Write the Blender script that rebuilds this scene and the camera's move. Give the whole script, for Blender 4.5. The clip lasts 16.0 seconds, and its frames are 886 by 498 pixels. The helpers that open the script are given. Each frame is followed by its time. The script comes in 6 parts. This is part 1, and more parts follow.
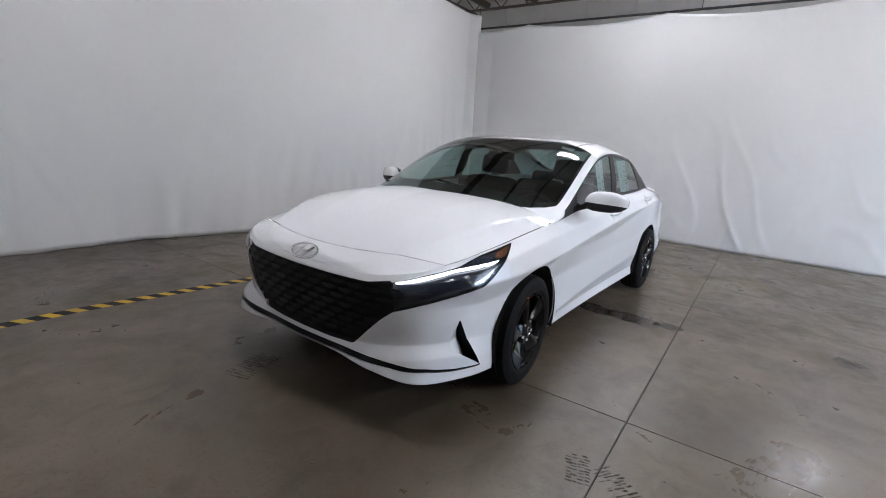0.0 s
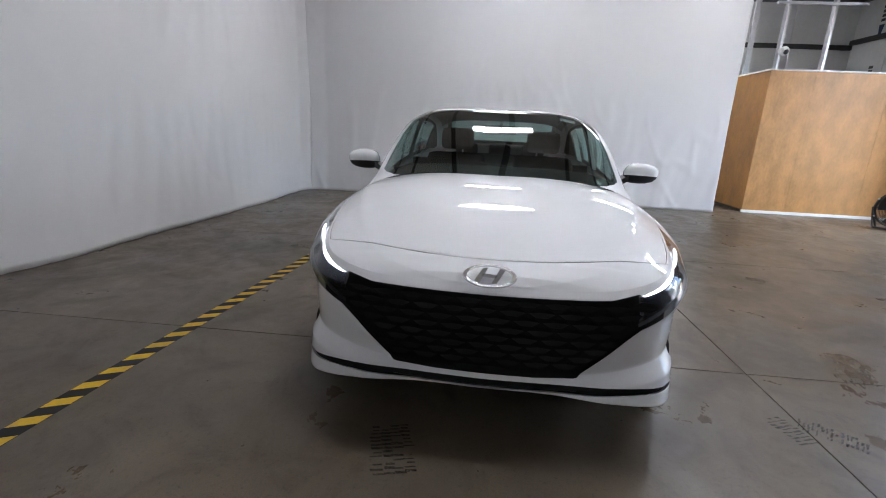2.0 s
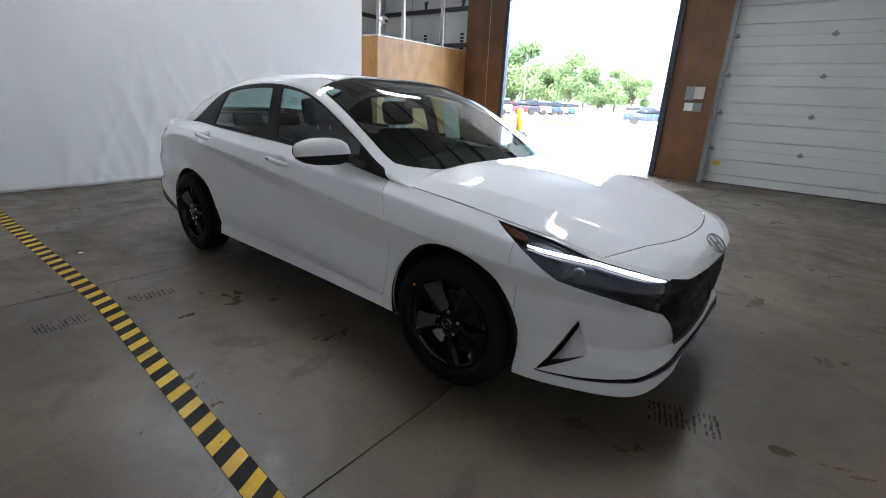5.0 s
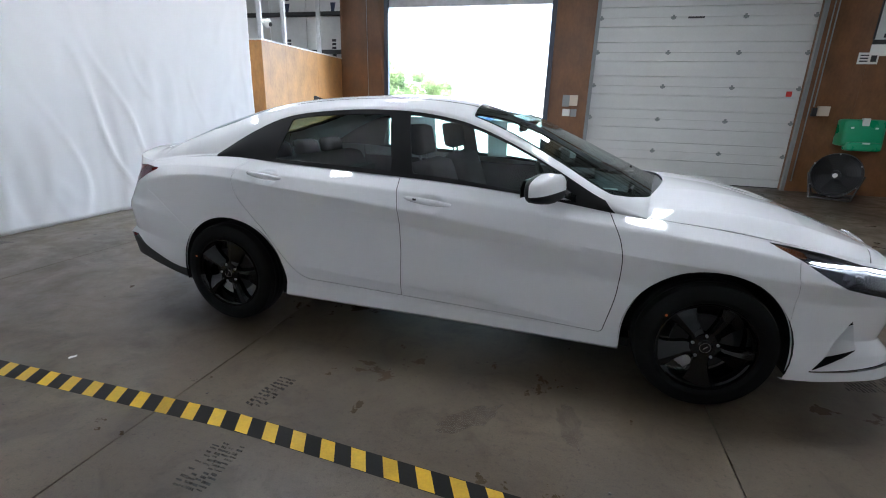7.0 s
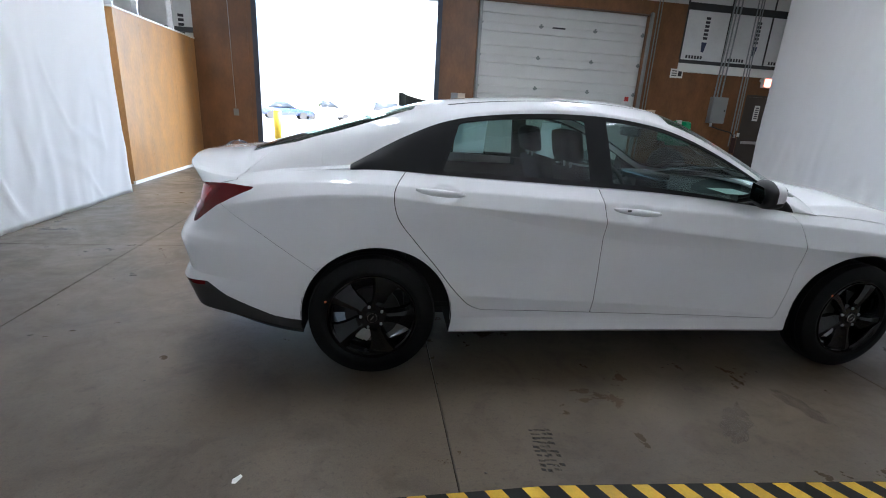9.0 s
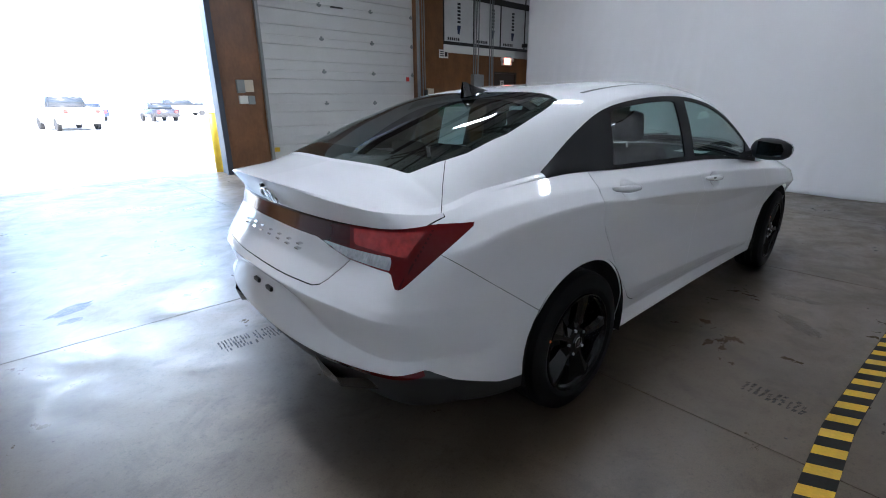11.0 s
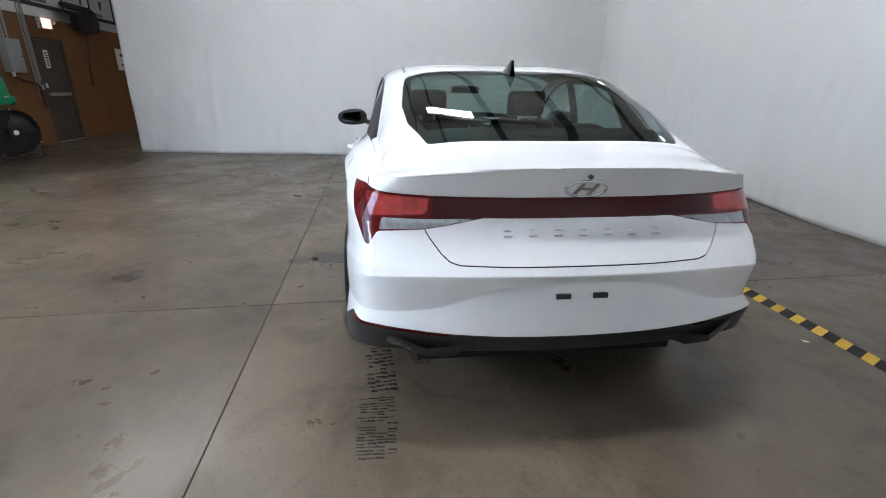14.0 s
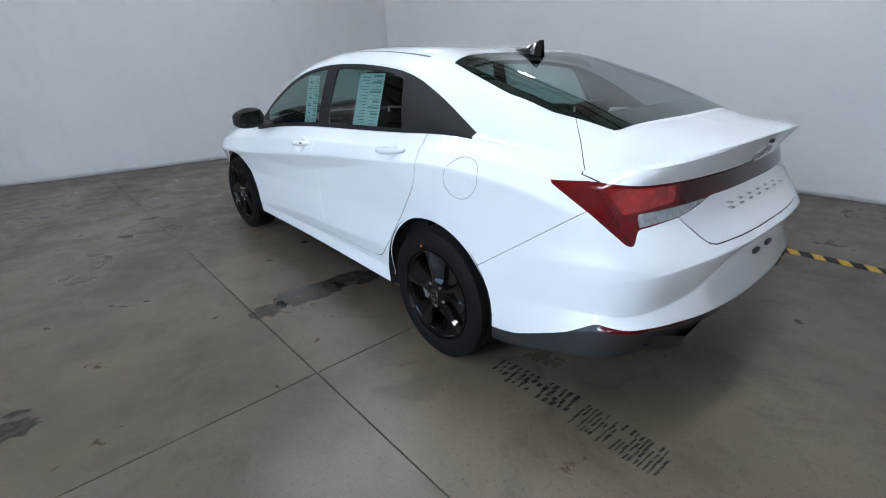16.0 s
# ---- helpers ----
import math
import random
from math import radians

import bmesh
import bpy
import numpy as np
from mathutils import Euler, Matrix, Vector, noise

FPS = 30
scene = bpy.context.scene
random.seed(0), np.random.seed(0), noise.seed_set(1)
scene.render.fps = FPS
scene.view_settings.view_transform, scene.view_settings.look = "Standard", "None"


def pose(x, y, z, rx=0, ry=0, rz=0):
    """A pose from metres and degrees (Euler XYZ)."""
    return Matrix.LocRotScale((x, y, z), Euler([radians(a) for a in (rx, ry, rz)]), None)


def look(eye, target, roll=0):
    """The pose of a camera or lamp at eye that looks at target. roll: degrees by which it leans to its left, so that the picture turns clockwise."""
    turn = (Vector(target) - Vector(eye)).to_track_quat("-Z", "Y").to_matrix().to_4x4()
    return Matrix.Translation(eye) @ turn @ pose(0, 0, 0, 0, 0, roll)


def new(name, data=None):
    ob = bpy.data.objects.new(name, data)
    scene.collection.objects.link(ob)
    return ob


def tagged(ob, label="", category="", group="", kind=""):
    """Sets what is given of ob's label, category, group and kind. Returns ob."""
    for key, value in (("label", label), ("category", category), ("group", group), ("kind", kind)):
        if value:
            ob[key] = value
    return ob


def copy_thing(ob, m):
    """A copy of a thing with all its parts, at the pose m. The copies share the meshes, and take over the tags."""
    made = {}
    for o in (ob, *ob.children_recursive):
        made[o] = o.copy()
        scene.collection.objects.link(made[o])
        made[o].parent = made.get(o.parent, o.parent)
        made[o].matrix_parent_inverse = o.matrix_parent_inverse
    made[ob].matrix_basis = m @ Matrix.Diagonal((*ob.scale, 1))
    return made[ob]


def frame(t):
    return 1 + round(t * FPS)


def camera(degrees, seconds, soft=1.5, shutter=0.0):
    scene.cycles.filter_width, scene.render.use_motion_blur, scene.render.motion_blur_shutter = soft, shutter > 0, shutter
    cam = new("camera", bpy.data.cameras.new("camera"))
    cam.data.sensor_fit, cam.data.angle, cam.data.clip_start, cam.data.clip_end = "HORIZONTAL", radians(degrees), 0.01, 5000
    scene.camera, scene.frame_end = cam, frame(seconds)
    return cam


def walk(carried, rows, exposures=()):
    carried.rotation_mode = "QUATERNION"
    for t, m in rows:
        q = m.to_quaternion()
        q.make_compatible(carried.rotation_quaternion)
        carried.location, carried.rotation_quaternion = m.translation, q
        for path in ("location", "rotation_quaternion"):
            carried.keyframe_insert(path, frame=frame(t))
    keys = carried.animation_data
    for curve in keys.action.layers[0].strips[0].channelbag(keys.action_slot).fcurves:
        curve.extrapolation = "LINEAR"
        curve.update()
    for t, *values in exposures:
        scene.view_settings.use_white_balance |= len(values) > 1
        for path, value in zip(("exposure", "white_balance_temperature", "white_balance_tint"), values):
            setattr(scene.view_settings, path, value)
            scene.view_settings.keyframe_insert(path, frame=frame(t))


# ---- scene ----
cam = camera(88.3, 16.0, soft=1.0)
PATH = [
    (0, (3.683, 1.786, 1.301), (2.068, 0.691, 0.862), 4.4),
    (0.5, (3.837, 1.266, 1.293), (2.082, 0.418, 0.846), 3.3),
    (1, (3.942, 0.831, 1.261), (2.102, 0.212, 0.783), 3.6),
    (1.5, (3.928, 0.354, 1.257), (2.033, -0.015, 0.735), 3.8),
    (2, (3.846, -0.102, 1.262), (1.92, -0.26, 0.748), 2.7),
    (2.5, (3.748, -0.53, 1.276), (1.819, -0.434, 0.758), 2.3),
    (3, (3.603, -0.956, 1.278), (1.733, -0.486, 0.749), 3.4),
    (3.5, (3.42, -1.38, 1.274), (1.675, -0.563, 0.738), 4.6),
    (3.7, (3.323, -1.539, 1.291), (1.669, -0.556, 0.744), 5.3),
    (5.8, (1.798, -2.822, 1.305), (0.842, -1.176, 0.691), 1.0),
    (6, (1.623, -2.892, 1.29), (0.731, -1.207, 0.688), 1.1),
    (6.5, (1.145, -3.04, 1.315), (0.475, -1.25, 0.726), 2.5),
    (7, (0.622, -3.107, 1.348), (0.127, -1.258, 0.768), 1.9),
    (7.5, (0.114, -3.154, 1.361), (-0.214, -1.266, 0.789), 1.9),
    (8, (-0.393, -3.12, 1.339), (-0.508, -1.202, 0.786), 1.6),
    (8.5, (-0.901, -3.053, 1.309), (-0.829, -1.128, 0.769), 2.6),
    (9, (-1.395, -2.941, 1.316), (-1.087, -1.049, 0.745), 3.3),
    (9.2, (-1.591, -2.854, 1.296), (-1.191, -0.983, 0.713), 3.6),
    (11.3, (-3.196, -1.55, 1.337), (-1.784, -0.279, 0.712), -1.5),
    (11.5, (-3.301, -1.415, 1.352), (-1.809, -0.246, 0.714), -2.1),
    (12, (-3.507, -1.011, 1.336), (-1.84, -0.151, 0.642), -3.2),
    (12.5, (-3.667, -0.593, 1.289), (-1.895, 0.041, 0.613), -3.2),
    (13, (-3.781, -0.16, 1.271), (-1.935, 0.223, 0.605), -2.5),
    (13.5, (-3.792, 0.319, 1.283), (-1.907, 0.407, 0.622), -0.7),
    (14, (-3.741, 0.773, 1.286), (-1.878, 0.496, 0.616), 0.8),
    (14.5, (-3.553, 1.166, 1.271), (-1.753, 0.606, 0.604), 0.5),
    (15, (-3.347, 1.531, 1.285), (-1.645, 0.716, 0.623), 0.6),
    (15.5, (-3.129, 1.88, 1.318), (-1.581, 0.821, 0.624), -0.2),
    (16, (-2.808, 2.149, 1.31), (-1.409, 0.927, 0.569), -2.0),
]
EXPOSURE = [(0.0, 3.0, 6400, 15), (0.8, 2.92, 6350, 15), (2.0, 2.92, 6350, 15), (3.5, 2.37, 6300, 12), (6.0, 3.30, 6050, 11), (9.0, 3.30, 6000, 11), (11.5, 2.97, 5800, 13), (12.0, 3.37, 6000, 14), (12.5, 3.44, 6200, 15), (13.5, 3.50, 6250, 11), (14.5, 3.30, 6100, 10), (16.0, 3.05, 5850, 8)]
walk(cam, [(t, look(eye, target, roll)) for t, eye, target, roll in PATH], exposures=EXPOSURE)

# ---- light ----
SUN_EL, SUN_AZ = 62.0, 190.0
world = bpy.data.worlds.new("sky")
scene.world = world
world.use_nodes = True
wn = world.node_tree.nodes
sky = wn.new("ShaderNodeTexSky")
sky.sky_type, sky.sun_disc = "NISHITA", False
sky.sun_elevation, sky.sun_rotation = radians(SUN_EL), radians(SUN_AZ)
sky.air_density, sky.dust_density = 1.0, 2.0
world.node_tree.links.new(sky.outputs[0], wn["Background"].inputs[0])
wn["Background"].inputs[1].default_value = 0.15
sun = new("sun", bpy.data.lights.new("sun", "SUN"))
sun.data.energy, sun.data.angle, sun.data.color = 5.0, radians(0.6), (1.0, 0.95, 0.88)
sun.matrix_world = look((0, 0, 0), (-math.sin(radians(SUN_AZ)) * math.cos(radians(SUN_EL)), -math.cos(radians(SUN_AZ)) * math.cos(radians(SUN_EL)), -math.sin(radians(SUN_EL))))

# added unseen area lamp that boosts the sky's light through the open loading door
sky_lamp = new("door_sky_fill", bpy.data.lights.new("door_sky_fill", "AREA"))
sky_lamp.data.shape, sky_lamp.data.size, sky_lamp.data.size_y = "RECTANGLE", 3.8, 1.6
sky_lamp.data.energy, sky_lamp.data.color = 185.0, (0.82, 0.92, 1.0)
sky_lamp.matrix_world = look((-1.9, 9.3, 4.6), (-1.9, 3.5, 0.2))


# ---- materials ----
def mat(name, base, rough=0.5, metal=0.0, var=0.12, scale=3.0, fine=60.0, bump=0.0, spec=0.5, coat=0.0, stretch=(1, 1, 1), rvar=0.1, tint=None, glow=0.0, piece=0.0):
    """A surface with colour drift at two sizes, uneven gloss and a fine relief."""
    m = bpy.data.materials.new(name)
    m.use_nodes = True
    nt = m.node_tree
    n, link = nt.nodes, nt.links.new
    b = n["Principled BSDF"]
    geo = n.new("ShaderNodeNewGeometry")
    mp = n.new("ShaderNodeMapping")
    mp.inputs["Scale"].default_value = stretch
    link(geo.outputs["Position"], mp.inputs["Vector"])
    big, small = n.new("ShaderNodeTexNoise"), n.new("ShaderNodeTexNoise")
    big.inputs["Scale"].default_value, small.inputs["Scale"].default_value = scale, fine
    big.inputs["Detail"].default_value, small.inputs["Detail"].default_value = 5, 3
    for t in (big, small):
        link(mp.outputs[0], t.inputs["Vector"])
    mix = n.new("ShaderNodeMath")
    mix.operation = "MULTIPLY_ADD"
    mix.inputs[1].default_value = 0.7
    half = n.new("ShaderNodeMath")
    half.operation = "MULTIPLY"
    half.inputs[1].default_value = 0.3
    link(small.outputs[0], half.inputs[0])
    link(big.outputs[0], mix.inputs[0])
    link(half.outputs[0], mix.inputs[2])
    fac = mix.outputs[0]
    if piece:
        info, add = n.new("ShaderNodeObjectInfo"), n.new("ShaderNodeMath")
        add.operation = "MULTIPLY_ADD"
        add.inputs[1].default_value = piece
        link(info.outputs["Random"], add.inputs[0])
        link(fac, add.inputs[2])
        fac = add.outputs[0]
    ramp = n.new("ShaderNodeValToRGB")
    lo = tint or tuple(c * (1 - 2 * var) for c in base)
    hi = tuple(min(1, c * (1 + 2 * var)) for c in base)
    ramp.color_ramp.elements[0].position, ramp.color_ramp.elements[1].position = 0.25, 0.75
    ramp.color_ramp.elements[0].color, ramp.color_ramp.elements[1].color = (*lo, 1), (*hi, 1)
    link(fac, ramp.inputs[0])
    link(ramp.outputs[0], b.inputs["Base Color"])
    rr = n.new("ShaderNodeMapRange")
    rr.inputs["From Min"].default_value, rr.inputs["From Max"].default_value = 0.3, 0.7
    rr.inputs["To Min"].default_value, rr.inputs["To Max"].default_value = max(0.02, rough - rvar), min(1, rough + rvar)
    link(big.outputs[0], rr.inputs[0])
    link(rr.outputs[0], b.inputs["Roughness"])
    b.inputs["Metallic"].default_value = metal
    b.inputs["Specular IOR Level"].default_value = spec
    b.inputs["Coat Weight"].default_value = coat
    b.inputs["Coat Roughness"].default_value = 0.03
    if bump:
        bp = n.new("ShaderNodeBump")
        bp.inputs["Strength"].default_value, bp.inputs["Distance"].default_value = bump, 0.01
        link(fac, bp.inputs["Height"])
        link(bp.outputs[0], b.inputs["Normal"])
    if glow:
        b.inputs["Emission Color"].default_value = (*base, 1)
        b.inputs["Emission Strength"].default_value = glow
    return m


def concrete(name):
    """Worn, sealed warehouse concrete: cloudy, blotched, specked, with duller and shinier patches."""
    m = bpy.data.materials.new(name)
    m.use_nodes = True
    nt = m.node_tree
    n, link = nt.nodes, nt.links.new
    b = n["Principled BSDF"]
    geo = n.new("ShaderNodeNewGeometry")

    def tex(scale, detail, rough=0.55, warp=0.0):
        t = n.new("ShaderNodeTexNoise")
        t.inputs["Scale"].default_value, t.inputs["Detail"].default_value, t.inputs["Roughness"].default_value = scale, detail, rough
        t.inputs["Distortion"].default_value = warp
        link(geo.outputs["Position"], t.inputs["Vector"])
        return t.outputs[0]

    def ramp(src, p0, c0, p1, c1):
        r = n.new("ShaderNodeValToRGB")
        e = r.color_ramp.elements
        e[0].position, e[1].position = p0, p1
        e[0].color, e[1].color = (*c0, 1), (*c1, 1)
        link(src, r.inputs[0])
        return r.outputs[0]

    def mul(a, c, f=1.0):
        x = n.new("ShaderNodeMix")
        x.data_type, x.blend_type = "RGBA", "MULTIPLY"
        x.inputs[0].default_value = f
        link(a, x.inputs[6])
        link(c, x.inputs[7])
        return x.outputs[2]

    base = ramp(tex(0.9, 6, 0.6, 0.4), 0.3, (0.075, 0.0575, 0.039), 0.72, (0.153, 0.1205, 0.085))
    blot = ramp(tex(2.6, 5, 0.65, 1.2), 0.34, (0.55, 0.53, 0.5), 0.5, (1, 1, 1))
    wear = ramp(tex(0.45, 3, 0.5), 0.38, (0.72, 0.7, 0.68), 0.62, (1, 1, 1))
    speck = ramp(tex(48, 5, 0.75), 0.3, (0.5, 0.48, 0.45), 0.46, (1.05, 1.05, 1.05))
    grain = ramp(tex(190, 3, 0.7), 0.25, (0.72, 0.72, 0.72), 0.75, (1.2, 1.2, 1.2))
    col = mul(mul(mul(mul(base, blot, 0.7), wear), speck, 0.85), grain)
    info = n.new("ShaderNodeObjectInfo")
    tone = ramp(info.outputs["Random"], 0.0, (0.9, 0.9, 0.9), 1.0, (1.06, 1.05, 1.04))
    link(mul(col, tone), b.inputs["Base Color"])
    rr = n.new("ShaderNodeMapRange")
    rr.inputs["From Min"].default_value, rr.inputs["From Max"].default_value = 0.3, 0.7
    rr.inputs["To Min"].default_value, rr.inputs["To Max"].default_value = 0.24, 0.52
    link(tex(1.7, 6, 0.65, 0.8), rr.inputs[0])
    # worn polish: shinier and duller patches
    worn = n.new("ShaderNodeMapRange")
    worn.inputs["From Min"].default_value, worn.inputs["From Max"].default_value = 0.42, 0.68
    worn.inputs["To Min"].default_value, worn.inputs["To Max"].default_value = 1.1, 0.8
    link(tex(6.0, 8, 0.7, 0.3), worn.inputs[0])
    both = n.new("ShaderNodeMath")
    both.operation = "MULTIPLY"
    link(rr.outputs[0], both.inputs[0])
    link(worn.outputs[0], both.inputs[1])
    link(both.outputs[0], b.inputs["Roughness"])
    b.inputs["Specular IOR Level"].default_value = 0.5
    bp = n.new("ShaderNodeBump")
    bp.inputs["Strength"].default_value, bp.inputs["Distance"].default_value = 0.12, 0.004
    link(tex(130, 4), bp.inputs["Height"])
    link(bp.outputs[0], b.inputs["Normal"])
    return m


def cloth(name, base, through_it=0.25):
    """Thin white sheeting that lets some light through."""
    m = mat(name, base, 0.75, var=0.025, scale=0.8, fine=220, bump=0.05, spec=0.25)
    nt = m.node_tree
    out, b = nt.nodes["Material Output"], nt.nodes["Principled BSDF"]
    tr, mx = nt.nodes.new("ShaderNodeBsdfTranslucent"), nt.nodes.new("ShaderNodeMixShader")
    tr.inputs[0].default_value = (0.8, 0.8, 0.8, 1)
    mx.inputs[0].default_value = through_it
    nt.links.new(b.outputs[0], mx.inputs[1])
    nt.links.new(tr.outputs[0], mx.inputs[2])
    nt.links.new(mx.outputs[0], out.inputs[0])
    return m


CONCRETE = concrete("sealed concrete")
JOINT = mat("joint filler", (0.012, 0.011, 0.01), 0.9, spec=0.1)
SHEET = cloth("white sheeting", (0.84, 0.84, 0.85), 0.43)
PLY = mat("varnished plywood", (0.4, 0.2, 0.066), 0.42, var=0.17, scale=5.0, fine=26, stretch=(1, 1, 0.55), bump=0.02, piece=0.12)
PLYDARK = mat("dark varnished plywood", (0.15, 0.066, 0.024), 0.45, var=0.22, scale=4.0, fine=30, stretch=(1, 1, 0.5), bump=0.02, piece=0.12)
DOORWHITE = mat("white enamelled steel", (0.6, 0.605, 0.59), 0.38, var=0.04, scale=1.2, fine=30, piece=0.1)
STEEL = mat("galvanised steel", (0.5, 0.51, 0.52), 0.42, 0.85, var=0.12, scale=9)
DARKSTEEL = mat("dark steel", (0.06, 0.06, 0.062), 0.5, 0.6)
FOAM = mat("faced insulation board", (0.6, 0.6, 0.59), 0.5, var=0.06, scale=2.2, fine=18, piece=0.16)
INK = mat("black print", (0.025, 0.025, 0.03), 0.6)
NAVY = mat("navy print", (0.02, 0.03, 0.075), 0.6)
SEAM = mat("black seam tape", (0.03, 0.03, 0.03), 0.7)
DECK = mat("painted roof deck", (0.72, 0.69, 0.64), 0.6, var=0.1)
BEAM = mat("rusty purlin", (0.11, 0.085, 0.07), 0.7, var=0.25)
YELLOW = mat("yellow paint", (0.72, 0.46, 0.02), 0.5, var=0.1, scale=6)
TAPEY = mat("yellow floor tape", (0.62, 0.37, 0.012), 0.5, var=0.14, scale=7, fine=90)
TAPEB = mat("black floor tape", (0.012, 0.0115, 0.011), 0.6, var=0.2, scale=7, fine=90, spec=0.2)
GREEN = mat("green plastic", (0.012, 0.28, 0.13), 0.3, var=0.05)
BOXGREY = mat("grey enclosure paint", (0.24, 0.26, 0.26), 0.45, var=0.06)
MANDOOR = mat("grey brown door paint", (0.055, 0.045, 0.037), 0.5, var=0.08)
WHITEP = mat("white plastic", (0.75, 0.75, 0.72), 0.4, var=0.03)
BEIGE = mat("beige plastic", (0.6, 0.52, 0.42), 0.45, var=0.04)
REDP = mat("red plastic", (0.6, 0.04, 0.03), 0.4)
BLACKP = mat("black plastic", (0.022, 0.022, 0.023), 0.45, var=0.1)
EXITRED = mat("lit exit sign", (0.9, 0.16, 0.1), 0.4, glow=1.2)
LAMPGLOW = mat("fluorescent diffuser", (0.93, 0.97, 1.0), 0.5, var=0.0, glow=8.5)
DARKGUNK = mat("dark stain", (0.05, 0.043, 0.036), 0.4, var=0.3, scale=20)


# ---- mesh helpers ----
def box(bm, x0, x1, y0, y1, z0, z1, bev=0.0):
    vs = [bm.verts.new((x, y, z)) for z in (z0, z1) for y in (y0, y1) for x in (x0, x1)]
    fs = [bm.faces.new([vs[i] for i in q]) for q in ((0, 2, 3, 1), (4, 5, 7, 6), (0, 1, 5, 4), (2, 6, 7, 3), (0, 4, 6, 2), (1, 3, 7, 5))]
    if bev:
        es = list({e for f in fs for e in f.edges})
        bmesh.ops.bevel(bm, geom=es, offset=bev, segments=2, profile=0.6, affect="EDGES")
    return bm


def tube(bm, p0, p1, r, seg=12, r1=None, cap=True):
    p0, p1 = Vector(p0), Vector(p1)
    m = Matrix.Translation((p0 + p1) / 2) @ (p1 - p0).to_track_quat("Z", "Y").to_matrix().to_4x4()
    bmesh.ops.create_cone(bm, cap_ends=cap, segments=seg, radius1=r, radius2=r if r1 is None else r1, depth=(p1 - p0).length, matrix=m)
    return bm


def ball(bm, c, r, sx=1, sy=1, sz=1, seg=14):
    bmesh.ops.create_uvsphere(bm, u_segments=seg, v_segments=seg // 2 + 2, radius=r, matrix=Matrix.Translation(c) @ Matrix.Diagonal((sx, sy, sz, 1)))
    return bm


def ring(bm, c, axis, r, t, seg=28, tseg=8):
    """A torus."""
    q = Vector(axis).to_track_quat("Z", "Y").to_matrix()
    rows = []
    for i in range(seg):
        a = 2 * math.pi * i / seg
        row = []
        for j in range(tseg):
            b = 2 * math.pi * j / tseg
            row.append(bm.verts.new(Vector(c) + q @ Vector(((r + t * math.cos(b)) * math.cos(a), (r + t * math.cos(b)) * math.sin(a), t * math.sin(b)))))
        rows.append(row)
    for i in range(seg):
        for j in range(tseg):
            a, b, k, l = rows[i][j], rows[(i + 1) % seg][j], rows[(i + 1) % seg][(j + 1) % tseg], rows[i][(j + 1) % tseg]
            bm.faces.new((a, b, k, l))
    return bm


def part(name, bm, material, parent=None, label="", smooth=False, place=None):
    """Links a bmesh, or a ready mesh, as one object, under parent if one is given."""
    if isinstance(bm, bpy.types.Mesh):
        me = bm
    else:
        me = bpy.data.meshes.new(name)
        bmesh.ops.recalc_face_normals(bm, faces=bm.faces)
        for f in bm.faces:
            f.smooth = smooth
        bm.to_mesh(me)
        bm.free()
        me.materials.append(material)
    ob = new(name, me)
    if place is not None:
        ob.matrix_basis = place
    if parent:
        ob.parent = parent
    if label:
        ob["label"] = label
    return ob


def bmn():
    return bmesh.new()


def thing(name, m=None, **tags):
    ob = new(name)
    ob.empty_display_size = 0.1
    if m is not None:
        ob.matrix_basis = m
    return tagged(ob, **tags)


def soften(ob, angle=35):
    """Smooth shading with sharp edges kept where faces turn by more than the angle."""
    bm = bmesh.new()
    bm.from_mesh(ob.data)
    for f in bm.faces:
        f.smooth = True
    for e in bm.edges:
        e.smooth = len(e.link_faces) == 2 and e.calc_face_angle(0) < radians(angle)
    bm.to_mesh(ob.data)
    bm.free()
    return ob


# ---- the hall ----
WALL_Y, OPEN_X, OPEN_Z = 7.75, (-3.82, 0.0), 3.63
ROLL_X, ROLL_Z = (0.88, 4.86), 3.72

floor = thing("floor", label="worn grey-brown sealed concrete floor with saw-cut joints", category="floor", kind="structure")
part("joint_bed", box(bmn(), -13.0, 13.0, -13.0, 7.98, -0.12, -0.012), JOINT, floor)
XJ = [-13.0, -8.4, -5.94, -3.5, -1.07, 1.39, 3.82, 6.26, 8.7, 13.0]
YJ = [-13.0, -8.6, -5.25, 1.44, 4.78, 7.98]
for i in range(len(XJ) - 1):
    for j in range(len(YJ) - 1):
        bm = box(bmn(), XJ[i] + 0.0035, XJ[i + 1] - 0.0035, YJ[j] + 0.0035, YJ[j + 1] - 0.0035, -0.1, 0.0)
        part("slab", bm, CONCRETE, floor)

wall_n = thing("wall_1", label="brown varnished plywood wall between the loading doors", category="wall", kind="structure")


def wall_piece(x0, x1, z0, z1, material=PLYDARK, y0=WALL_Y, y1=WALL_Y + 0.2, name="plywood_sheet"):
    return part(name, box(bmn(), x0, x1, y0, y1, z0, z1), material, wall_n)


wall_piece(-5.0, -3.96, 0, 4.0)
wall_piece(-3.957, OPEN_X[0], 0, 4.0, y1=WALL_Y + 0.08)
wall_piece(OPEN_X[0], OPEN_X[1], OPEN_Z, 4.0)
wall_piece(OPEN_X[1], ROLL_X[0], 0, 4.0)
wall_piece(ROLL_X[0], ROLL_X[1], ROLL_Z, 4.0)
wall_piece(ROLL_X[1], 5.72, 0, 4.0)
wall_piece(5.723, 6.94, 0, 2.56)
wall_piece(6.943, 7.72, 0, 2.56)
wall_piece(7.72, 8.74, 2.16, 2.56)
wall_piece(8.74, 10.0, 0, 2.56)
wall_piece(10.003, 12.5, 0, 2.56)
